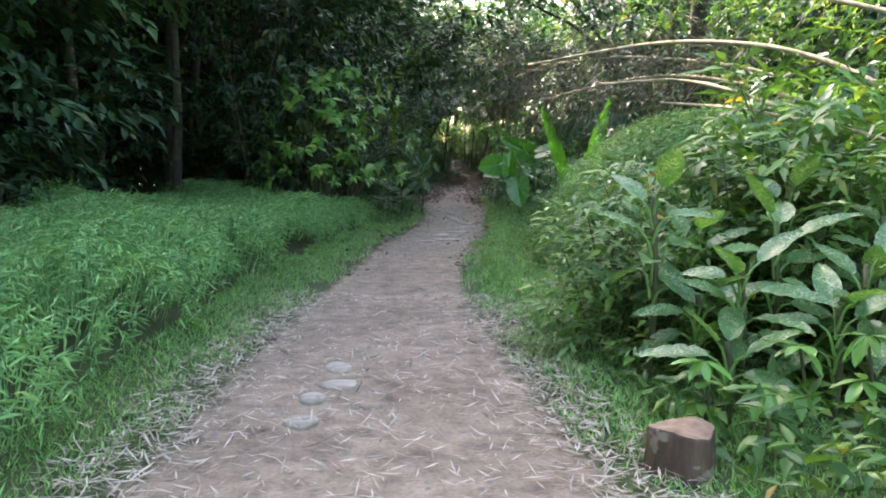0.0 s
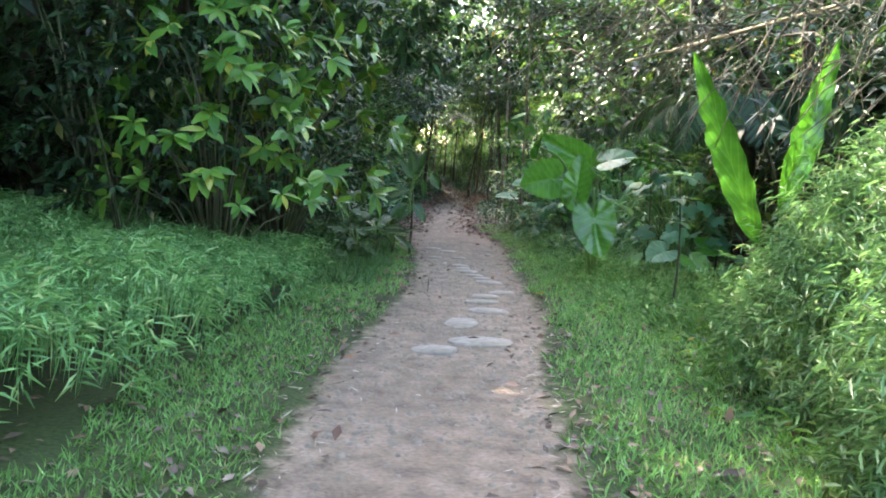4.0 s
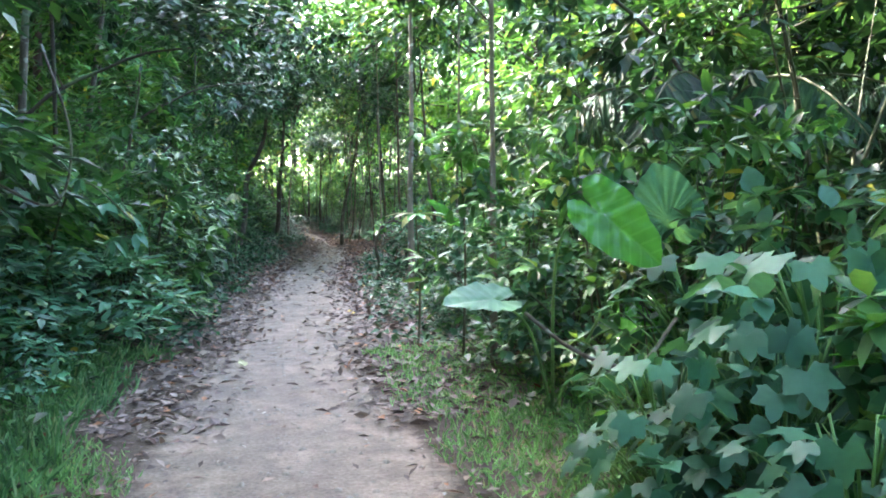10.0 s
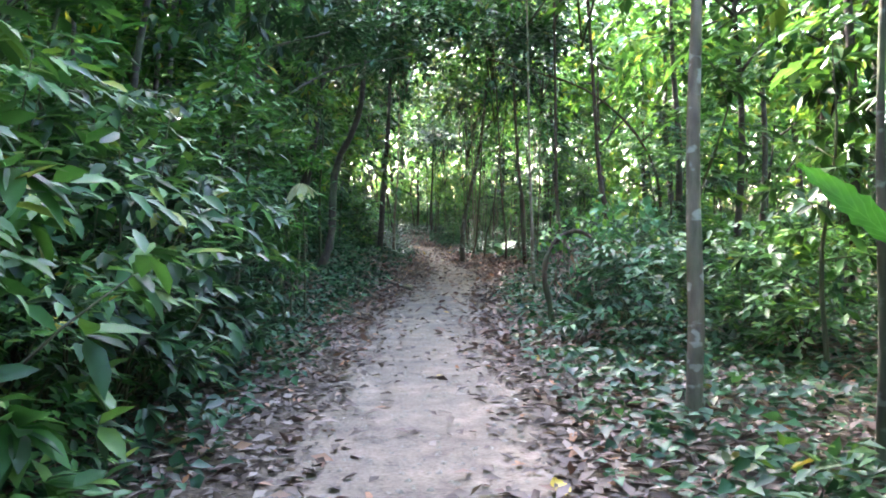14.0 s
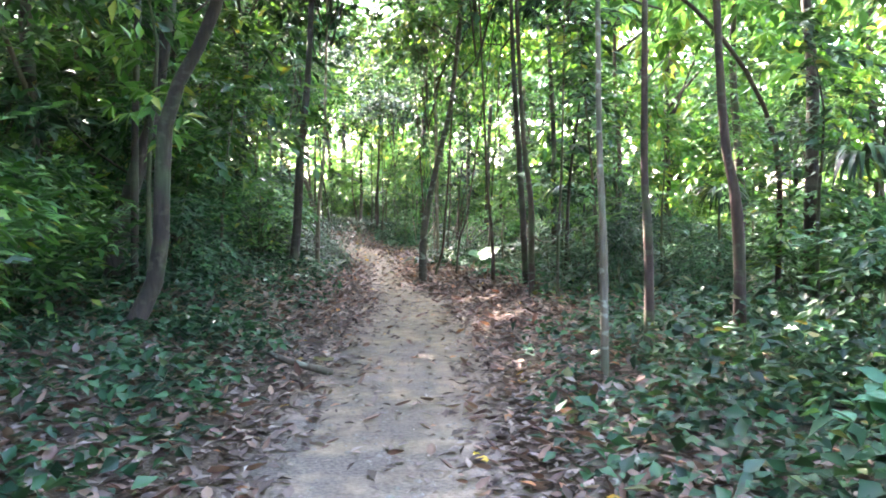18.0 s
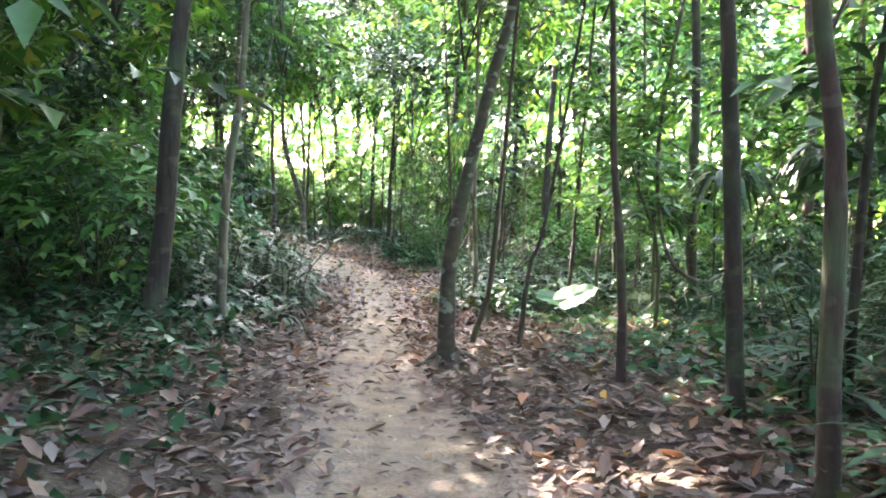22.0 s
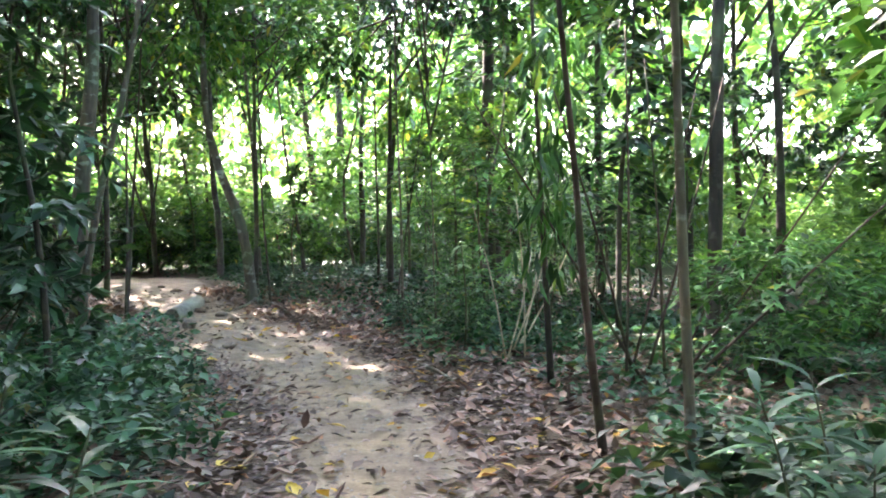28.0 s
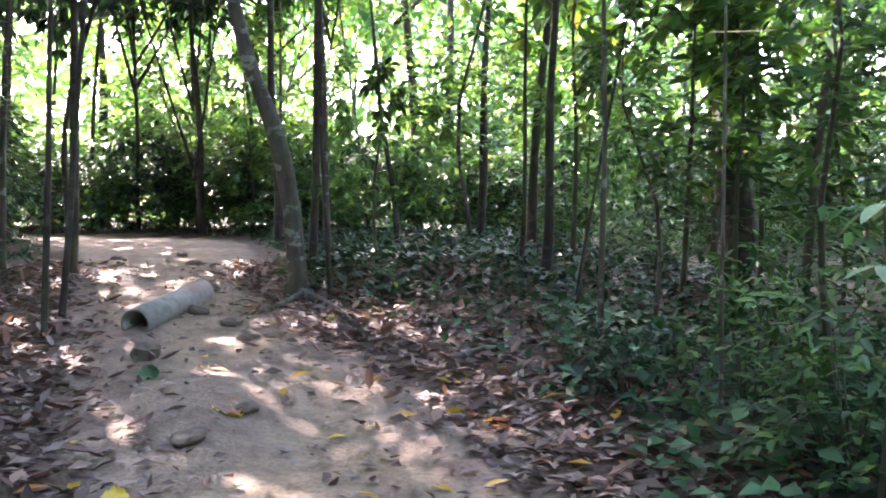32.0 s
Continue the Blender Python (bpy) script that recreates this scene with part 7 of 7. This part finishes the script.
# ---------------------------------------------------------------- cane plants with long arching leaves
def cane_plant(label, rng, stems, h, n, length, w, mat):
    """Several upright stems, each clothed in its upper part with long arching leaves."""
    ob = thing("cane_plant", label, "plant")
    for _ in range(stems):
        foot = rng.normal(0, 0.16, 2)
        top = np.array([*(foot * 2.2 + rng.normal(0, 0.1, 2)), h * rng.uniform(0.5, 1.1)])
        line = curve_points([(*foot, -0.05), (*(foot * 1.3), top[2] * 0.5), top], 9)
        part("stem", raw_mesh("stem", *tube(line, np.linspace(0.009, 0.005, 9), 5), STEM), ob)
        f = np.linspace(0.18, 1, n) * 8
        p = np.stack([np.interp(f, np.arange(9), line[:, q]) for q in range(3)], -1)
        a = np.arange(n) * 2.4 + rng.uniform(0, 6)
        d = np.stack([np.cos(a), np.sin(a), np.linspace(0.1, 1.0, n)], -1)
        nn = np.stack([-np.cos(a) * d[:, 2], -np.sin(a) * d[:, 2], np.ones(n)], -1)
        part("foliage", raw_mesh("foliage", *laid(blade(w, 0.62, 0.12, 3), p, d, nn, length * rng.uniform(0.7, 1.15, n)), mat, False), ob)
    return ob


V = np.random.default_rng(91)
CANES = [cane_plant("clump of dark green canes with long arching leaves", V, 6, 0.9, 20, 0.3, 0.17, LEAF_DARK),
         cane_plant("tall leafy canes with long glossy dark leaves", V, 5, 1.3, 26, 0.3, 0.16, LEAF_DARK),
         cane_plant("low rosette of long dark green leaves", V, 3, 0.35, 20, 0.4, 0.13, LEAF_DARK)]
CANE_SPOTS = [(2, 0.45, 54.8, 1.0), (0, 0.85, 55.5, 1.0), (1, 0.5, 55.7, 0.85), (0, 0.95, 56.4, 0.95), (1, 0.4, 56.6, 0.95), (0, 1.05, 57.3, 0.85), (1, 0.2, 57.6, 0.9), (0, 0.6, 58.1, 0.8), (1, 0.35, 54.0, 1.1),               (1, -0.4, 55.2, 1.1), (1, -0.5, 56.8, 1.05), (0, 3.12, 56.25, 0.75), (2, 3.3, 56.7, 0.9), (0, 3.55, 57.3, 0.8), (2, 4.6, 55.9, 1.1), (0, 4.4, 57.2, 0.9), (2, 5.2, 57.0, 1.1),
              (1, 4.5, 48.6, 0.75), (0, 4.9, 48.9, 1.1), (0, 4.4, 49.3, 0.9), (2, 4.25, 48.1, 1.0), (0, 5.4, 47.8, 1.0), (1, 0.2, 52.9, 0.8), (0, -0.1, 53.6, 0.9)]
for i, (k, x, y, size) in enumerate(CANE_SPOTS):
    m = at_ground(x, y, V.uniform(0, 360), size, 0.02)
    first = k not in [q[0] for q in CANE_SPOTS[:i]]
    if first:
        CANES[k].matrix_basis = m
        tagged(CANES[k], group="cane plants")
    else:
        tagged(copy_thing(CANES[k], m), group="cane plants")


# ---------------------------------------------------------------- shrubs with lobed, hand-shaped leaves
def lobed_blade(lobes=5):
    """A hand-shaped blade, its stalk at the origin, the middle lobe towards +y."""
    v, half = [(0, 0, 0)], math.radians(112)
    for i in range(lobes):
        a = -half + 2 * half * i / (lobes - 1)
        r = 1.0 - 0.34 * abs(a) / half
        for da, q in ((-0.49, 0.55), (-0.24, 0.8 * r), (0, r), (0.24, 0.8 * r)):
            v.append((math.sin(a + da) * q, math.cos(a + da) * q, -0.28 * q * q + (0.05 if q == r else 0.0)))
    v.append((math.sin(half + 0.45) * 0.5, math.cos(half + 0.45) * 0.5, -0.06))
    return np.array(v), np.array([(0, j + 1, j) for j in range(1, len(v) - 1)])


def lobed_shrub(label, rng, h, r, n, leaf, mat):
    ob = thing("lobed_leaf_shrub", label, "shrub")
    tubes, at, dd, nn = [], [], [], []
    for i in range(n):
        a, u = rng.uniform(0, 6.2832), rng.uniform(0.15, 1)
        rad = r * math.sqrt(max(0.1, 1.05 - (u - 0.45) ** 2 * 2.4)) * rng.uniform(0.55, 1)
        p = np.array([math.cos(a) * rad, math.sin(a) * rad, h * u])
        o = np.array([math.cos(a), math.sin(a), 0])
        b = np.array([p[0] * 0.35, p[1] * 0.35, max(0.0, p[2] - 0.28)])
        tubes.append(tube(curve_points([b, (b + p) / 2 + [0, 0, 0.06], p], 4), [0.006, 0.005, 0.004, 0.003], 3))
        at.append(p)
        dd.append(o * 0.8 + [0, 0, -0.45] + rng.normal(0, 0.3, 3))
        nn.append(o * 0.6 + [0, 0, 0.9] + rng.normal(0, 0.25, 3))
    for i in range(6):
        a = i * 1.05
        tubes.append(tube(curve_points([(0.03 * math.cos(a), 0.03 * math.sin(a), -0.05), (0.15 * r * math.cos(a), 0.15 * r * math.sin(a), h * 0.5), (0.35 * r * math.cos(a), 0.35 * r * math.sin(a), h * 0.9)], 6), np.linspace(0.014, 0.006, 6), 5))
    part("foliage", raw_mesh("foliage", *laid(lobed_blade(), np.array(at), np.array(dd), np.array(nn), leaf * rng.uniform(0.65, 1.2, n)), mat, False), ob)
    tagged(part("branchwork", raw_mesh("branchwork", *joined(*tubes), PETIOLE), ob), kind="stuff")
    return ob


LOBED = [lobed_shrub("shrub with large hand-shaped blue-green leaves beside the trail", V, 1.0, 0.55, 85, 0.135, LEAF_LOBED),
         lobed_shrub("knee-high plant with fresh hand-shaped leaves", V, 0.5, 0.42, 40, 0.14, LEAF_LOBED)]
for i, (k, x, y, size) in enumerate(((0, 2.3, 23.6, 1.0), (1, 2.3, 20.85, 0.9), (0, 1.95, 23.9, 0.85), (0, 2.75, 23.9, 1.25), (0, 2.6, 24.7, 1.2), (0, 2.15, 22.9, 0.8), (1, 2.65, 20.6, 1.0), (1, 2.5, 21.4, 0.9), (1, 2.05, 21.7, 0.7), (0, 3.0, 18.7, 1.5), (0, 3.3, 20.2, 1.5), (1, 3.0, 20.9, 1.1), (0, 3.3, 22.6, 1.5), (1, 2.3, 20.2, 0.9), (1, 2.75, 20.1, 1.0), (1, 2.05, 21.15, 0.75), (1, 2.55, 20.0, 0.8))):
    m = at_ground(x, y, V.uniform(0, 360), size, 0.02)
    if i < 2:
        LOBED[k].matrix_basis = m
        tagged(LOBED[k], group="lobed-leaf shrubs")
    else:
        tagged(copy_thing(LOBED[k], m), group="lobed-leaf shrubs")

whorl_plant("broadleaf_sapling", "young sapling with rings of fresh oval leaves above the lawn", (2.1, 16.0), 1.35, 9, 0.2, 0.4, LEAF_FRESH, V, tiers=3)

# dense dark thickets that close the wood on both sides and beyond the bend
W = np.random.default_rng(61)
thicket("dark wall of tall shrubs deep in the wood", DARK_KINDS, 56, (-15, -9), (-6, 36), 1.3, (1.4, 2.1), W, LEAF_DARK)
thicket("dark wall of tall shrubs deep in the wood", DARK_KINDS, 34, (8, 14), (8, 36), 1.4, (1.4, 2.0), W, LEAF_DARK)
thicket("dark shrubs that close the view beyond the bend", DARK_KINDS, 20, (-9, 9), (78, 84), 1.1, (0.55, 0.8), W, LEAF_DARK)
thicket("green shrubs that close the view beyond the big tree", SHRUBS[:2], 18, (5.5, 16), (73, 80), 1.3, (0.6, 0.9), W, LEAF_MID)
thicket("airy saplings with sunlit leaves behind the bend", SAPLINGS[:1] + SAPLINGS[3:], 12, (-3, 10), (73, 80), 1.2, (0.8, 1.15), W, LEAF_FAR)
thicket("fine-leaved saplings between the trunks ahead", SAPLINGS[:2] + SAPLINGS[4:], 5, (-1, 9), (74, 79), 1.2, (0.8, 1.1), W, LEAF_FAR)
thicket("tall leafy growth closing the trail's far turn", SHRUBS[:1] + SAPLINGS[:1], 20, (-16, -2), (81, 87), 1.1, (1.4, 1.9), W, LEAF_FAR)
thicket("leafy shrubs on the bank beyond the bend", SHRUBS[:1] + SAPLINGS[4:], 16, (-12, -6), (72, 79), 1.1, (0.8, 1.2), W, LEAF_MID)
thicket("leafy saplings on the far side of the open wood", SAPLINGS, 24, (-7, -1.8), (58, 70), 1.1, (0.6, 1.0), W, LEAF_MID)
thicket("low leafy shrubs at the back of the clearing", SHRUBS[:3], 14, (3, 9), (71, 76), 1.0, (0.3, 0.5), W, LEAF_MID)
thicket("dark shrubs on the bank by the bend", DARK_KINDS, 9, (-8.5, -4.2), (69.5, 75), 1.0, (0.4, 0.65), W, LEAF_DARK)
cover("ground_cover", "carpet of low dark plants beyond the bend", W, 22000, (-2.2, 5, 68.8, 80), 0.25, 5, 0.12, 0.2, LEAF_COVER)
# tall trees added so that their crowns keep the sun off the trail
woods(9, (-8.5, -5.6), (8, 20), 2.6, 1.5, (8.0, 10.0), (0.14, 0.22), (1, 4), (1.2, 1.5))
woods(40, (-6.8, -3.0), (22, 78), 2.6, 1.2, (6.6, 8.8), (0.09, 0.15), (1, 4, 0), (0.9, 1.2))
BOUGHS = [([(-2.6, 25.2, 0.1), (-2.4, 25.3, 2.0), (-1.6, 25.5, 2.9), (-0.9, 25.6, 3.1)], 4, 0.55), ([(-2.4, 29.2, 0.1), (-2.2, 29.3, 2.2), (-1.2, 29.6, 3.0), (-0.5, 29.8, 3.2)], 4, 0.5),
          ([(-2.4, 33.2, 0.1), (-2.2, 33.3, 2.2), (-1.0, 33.5, 3.2), (0.0, 33.6, 3.4)], 1, 0.5), ([(-2.2, 37.6, 0.2), (-2.0, 37.7, 2.4), (-1.0, 38.0, 3.3), (-0.2, 38.2, 3.6)], 4, 0.5),
          ([(-2.4, 41.0, 0.3), (-2.0, 41.2, 2.4), (-0.6, 41.8, 3.7), (0.9, 42.3, 4.1)], 4, 0.65)]
BOUGHS += [([(4.5, 24.4, 0.1), (4.3, 24.5, 2.2), (3.2, 25.0, 3.5), (2.2, 25.3, 4.2)], 4, 0.7), ([(4.6, 28.0, 0.1), (4.3, 28.0, 2.4), (3.2, 28.3, 3.7), (2.0, 28.5, 4.3)], 1, 0.7),
           ([(-3.6, 23.0, 0.1), (-3.2, 23.2, 2.4), (-1.8, 23.8, 3.8), (-0.6, 24.4, 4.4)], 4, 0.65)]
for keys, crown, size in BOUGHS:
    tree("d", keys, 0.055, crown, size, limbs=False)
cover("ground_cover", "knee-high dark plants under the slim trees", W, 11000, (2.5, 7, 37.5, 44), 0.9, 5, 0.12, 0.42, LEAF_COVER)
leafy_plant("broadleaf_plant", "plant with one long wavy-edged bright green leaf", "plant", (2.95, 32.1), [((2.76, 31.75, 1.2), (-0.42, 0.05, 0.38), (0.25, -1, 0.35), 0.6, 0.17, "notched", 0.08, LEAF_VEINED)], 0.008)
# the whitish leaf colour stands in for sun on these leaves
whorl_plant("broadleaf_sapling", "thin sapling with a few whitish sunlit leaves", (3.25, 64.3), 1.25, 5, 0.15, 0.45, LEAF_WHITE, V, tiers=2, tilt=(-0.5, 0.2))
# added high crowns that block the sun, over the tunnel's mouth and the bend
SHADE_CROWNS = [((-6.4, 19.6), (-2.6, 18.6, 8.4), 1.2), ((-5.6, 21.4), (-1.1, 20.6, 8.6), 1.2), ((5.4, 23.4), (1.0, 22.0, 8.8), 0.85), ((-7.4, 17.6), (-4.0, 16.8, 8.8), 1.3), ((6.2, 25.6), (2.6, 24.6, 8.6), 0.8), ((-7.2, 15.6), (-3.1, 15.0, 9.4), 1.1),
        ((-2.8, 39.2), (-1.4, 39.0, 8.3), 1.0), ((-2.9, 41.2), (-2.4, 41.4, 8.6), 1.0)]
SHADE_CROWNS += [((-4.4, y), (x, y + 0.4, z), 0.85) for x, y, z in ((0.3, 47.0, 7.4), (-2.2, 46.2, 7.6), (-1.4, 49.2, 7.3), (0.2, 51.0, 7.4), (-1.2, 53.0, 7.8), (1.0, 53.6, 7.2), (0.4, 57.0, 7.6), (0.6, 60.6, 7.4))]
SHADE_CROWNS += [((-8.8, 78.0), (-7.6, 77.6, 8.2), 1.3), ((-6.8, 80.8), (-6.0, 80.4, 8.4), 1.4), ((-4.6, 82.4), (-4.2, 82.0, 8.6), 1.4), ((-8.6, 82.6), (-8.2, 82.6, 8.4), 1.4), ((-3.0, 80.6), (-3.4, 79.6, 8.6), 1.3)]
for (x, y), tip, size in SHADE_CROWNS:
    z = float(height(x, y))
    tree("d", [(x, y, z), (x, y, 3.0), ((x + tip[0]) / 2, (y + tip[1]) / 2, 6.0), tip], 0.12, 1, size)
# more added crowns, mostly above the view, that keep sun off trail and bushes
woods(11, (-8, 0.5), (67, 80), 0.5, 1.2, (7.0, 9.0), (0.07, 0.12), (1, 4, 0), (0.9, 1.2))
for (x, y), tip, size in (((-5.6, 77.0), (-2.4, 74.0, 7.8), 0.85), ((-7.6, 74.4), (-4.6, 76.2, 8.0), 0.85), ((-5.4, 62.2), (-2.5, 62.6, 7.6), 0.8), ((-4.8, 52.4), (-0.7, 52.3, 6.4), 0.95), ((-5.2, 50.2), (-1.9, 50.8, 6.8), 0.9),
                          ((-8.6, 12.2), (-3.4, 12.4, 8.2), 1.1), ((-8.4, 13.8), (-1.8, 13.8, 8.6), 1.1), ((-8.8, 10.8), (-1.2, 11.4, 8.4), 1.0)):
    tree("d", [(x, y, float(height(x, y))), (x, y, 3.0), ((x + tip[0]) / 2, (y + tip[1]) / 2, 6.0), tip], 0.12, 1, size)


# ---------------------------------------------------------------- gaps cut into the canopy so that the sun comes down to the trail
def canopy_hole(x, y, r):
    """Leaves off the trees along one slanting shaft above a place on the ground."""
    foot = np.array([x, y, float(height(x, y))])
    way = np.array([math.sin(SUN_AZ) * math.cos(SUN_EL), math.cos(SUN_AZ) * math.cos(SUN_EL), math.sin(SUN_EL)])
    bpy.context.view_layer.update()
    for ob in [o for o in scene.objects if o.type == "MESH" and o.name.split(".")[0] in ("foliage", "crown", "far_woods")]:
        me = ob.data
        co = np.empty(len(me.vertices) * 3, np.float32)
        me.vertices.foreach_get("co", co)
        mw = np.array(ob.matrix_world)
        co = co.reshape(-1, 3) @ mw[:3, :3].T + mw[:3, 3] - foot
        run = co @ way
        off = np.linalg.norm(co - run[:, None] * way, axis=1)
        if not ((off < r + 0.5) & (run > 0.5)).any():
            continue
        tri = np.empty(len(me.polygons) * 3, np.int32)
        me.loops.foreach_get("vertex_index", tri)
        tri = tri.reshape(-1, 3)
        left = np.empty(len(me.vertices) * 3, np.float32)
        me.vertices.foreach_get("co", left)
        mid = co[tri].mean(1)
        run = mid @ way
        gone = (np.linalg.norm(mid - run[:, None] * way, axis=1) < r + 0.05) & (run > 0.5)
        ob.data = raw_mesh(me.name.split(".")[0], left.reshape(-1, 3), tri[~gone], me.materials[0], False)


for x, y, r in SUN_SPOTS:
    canopy_hole(x, y, r)
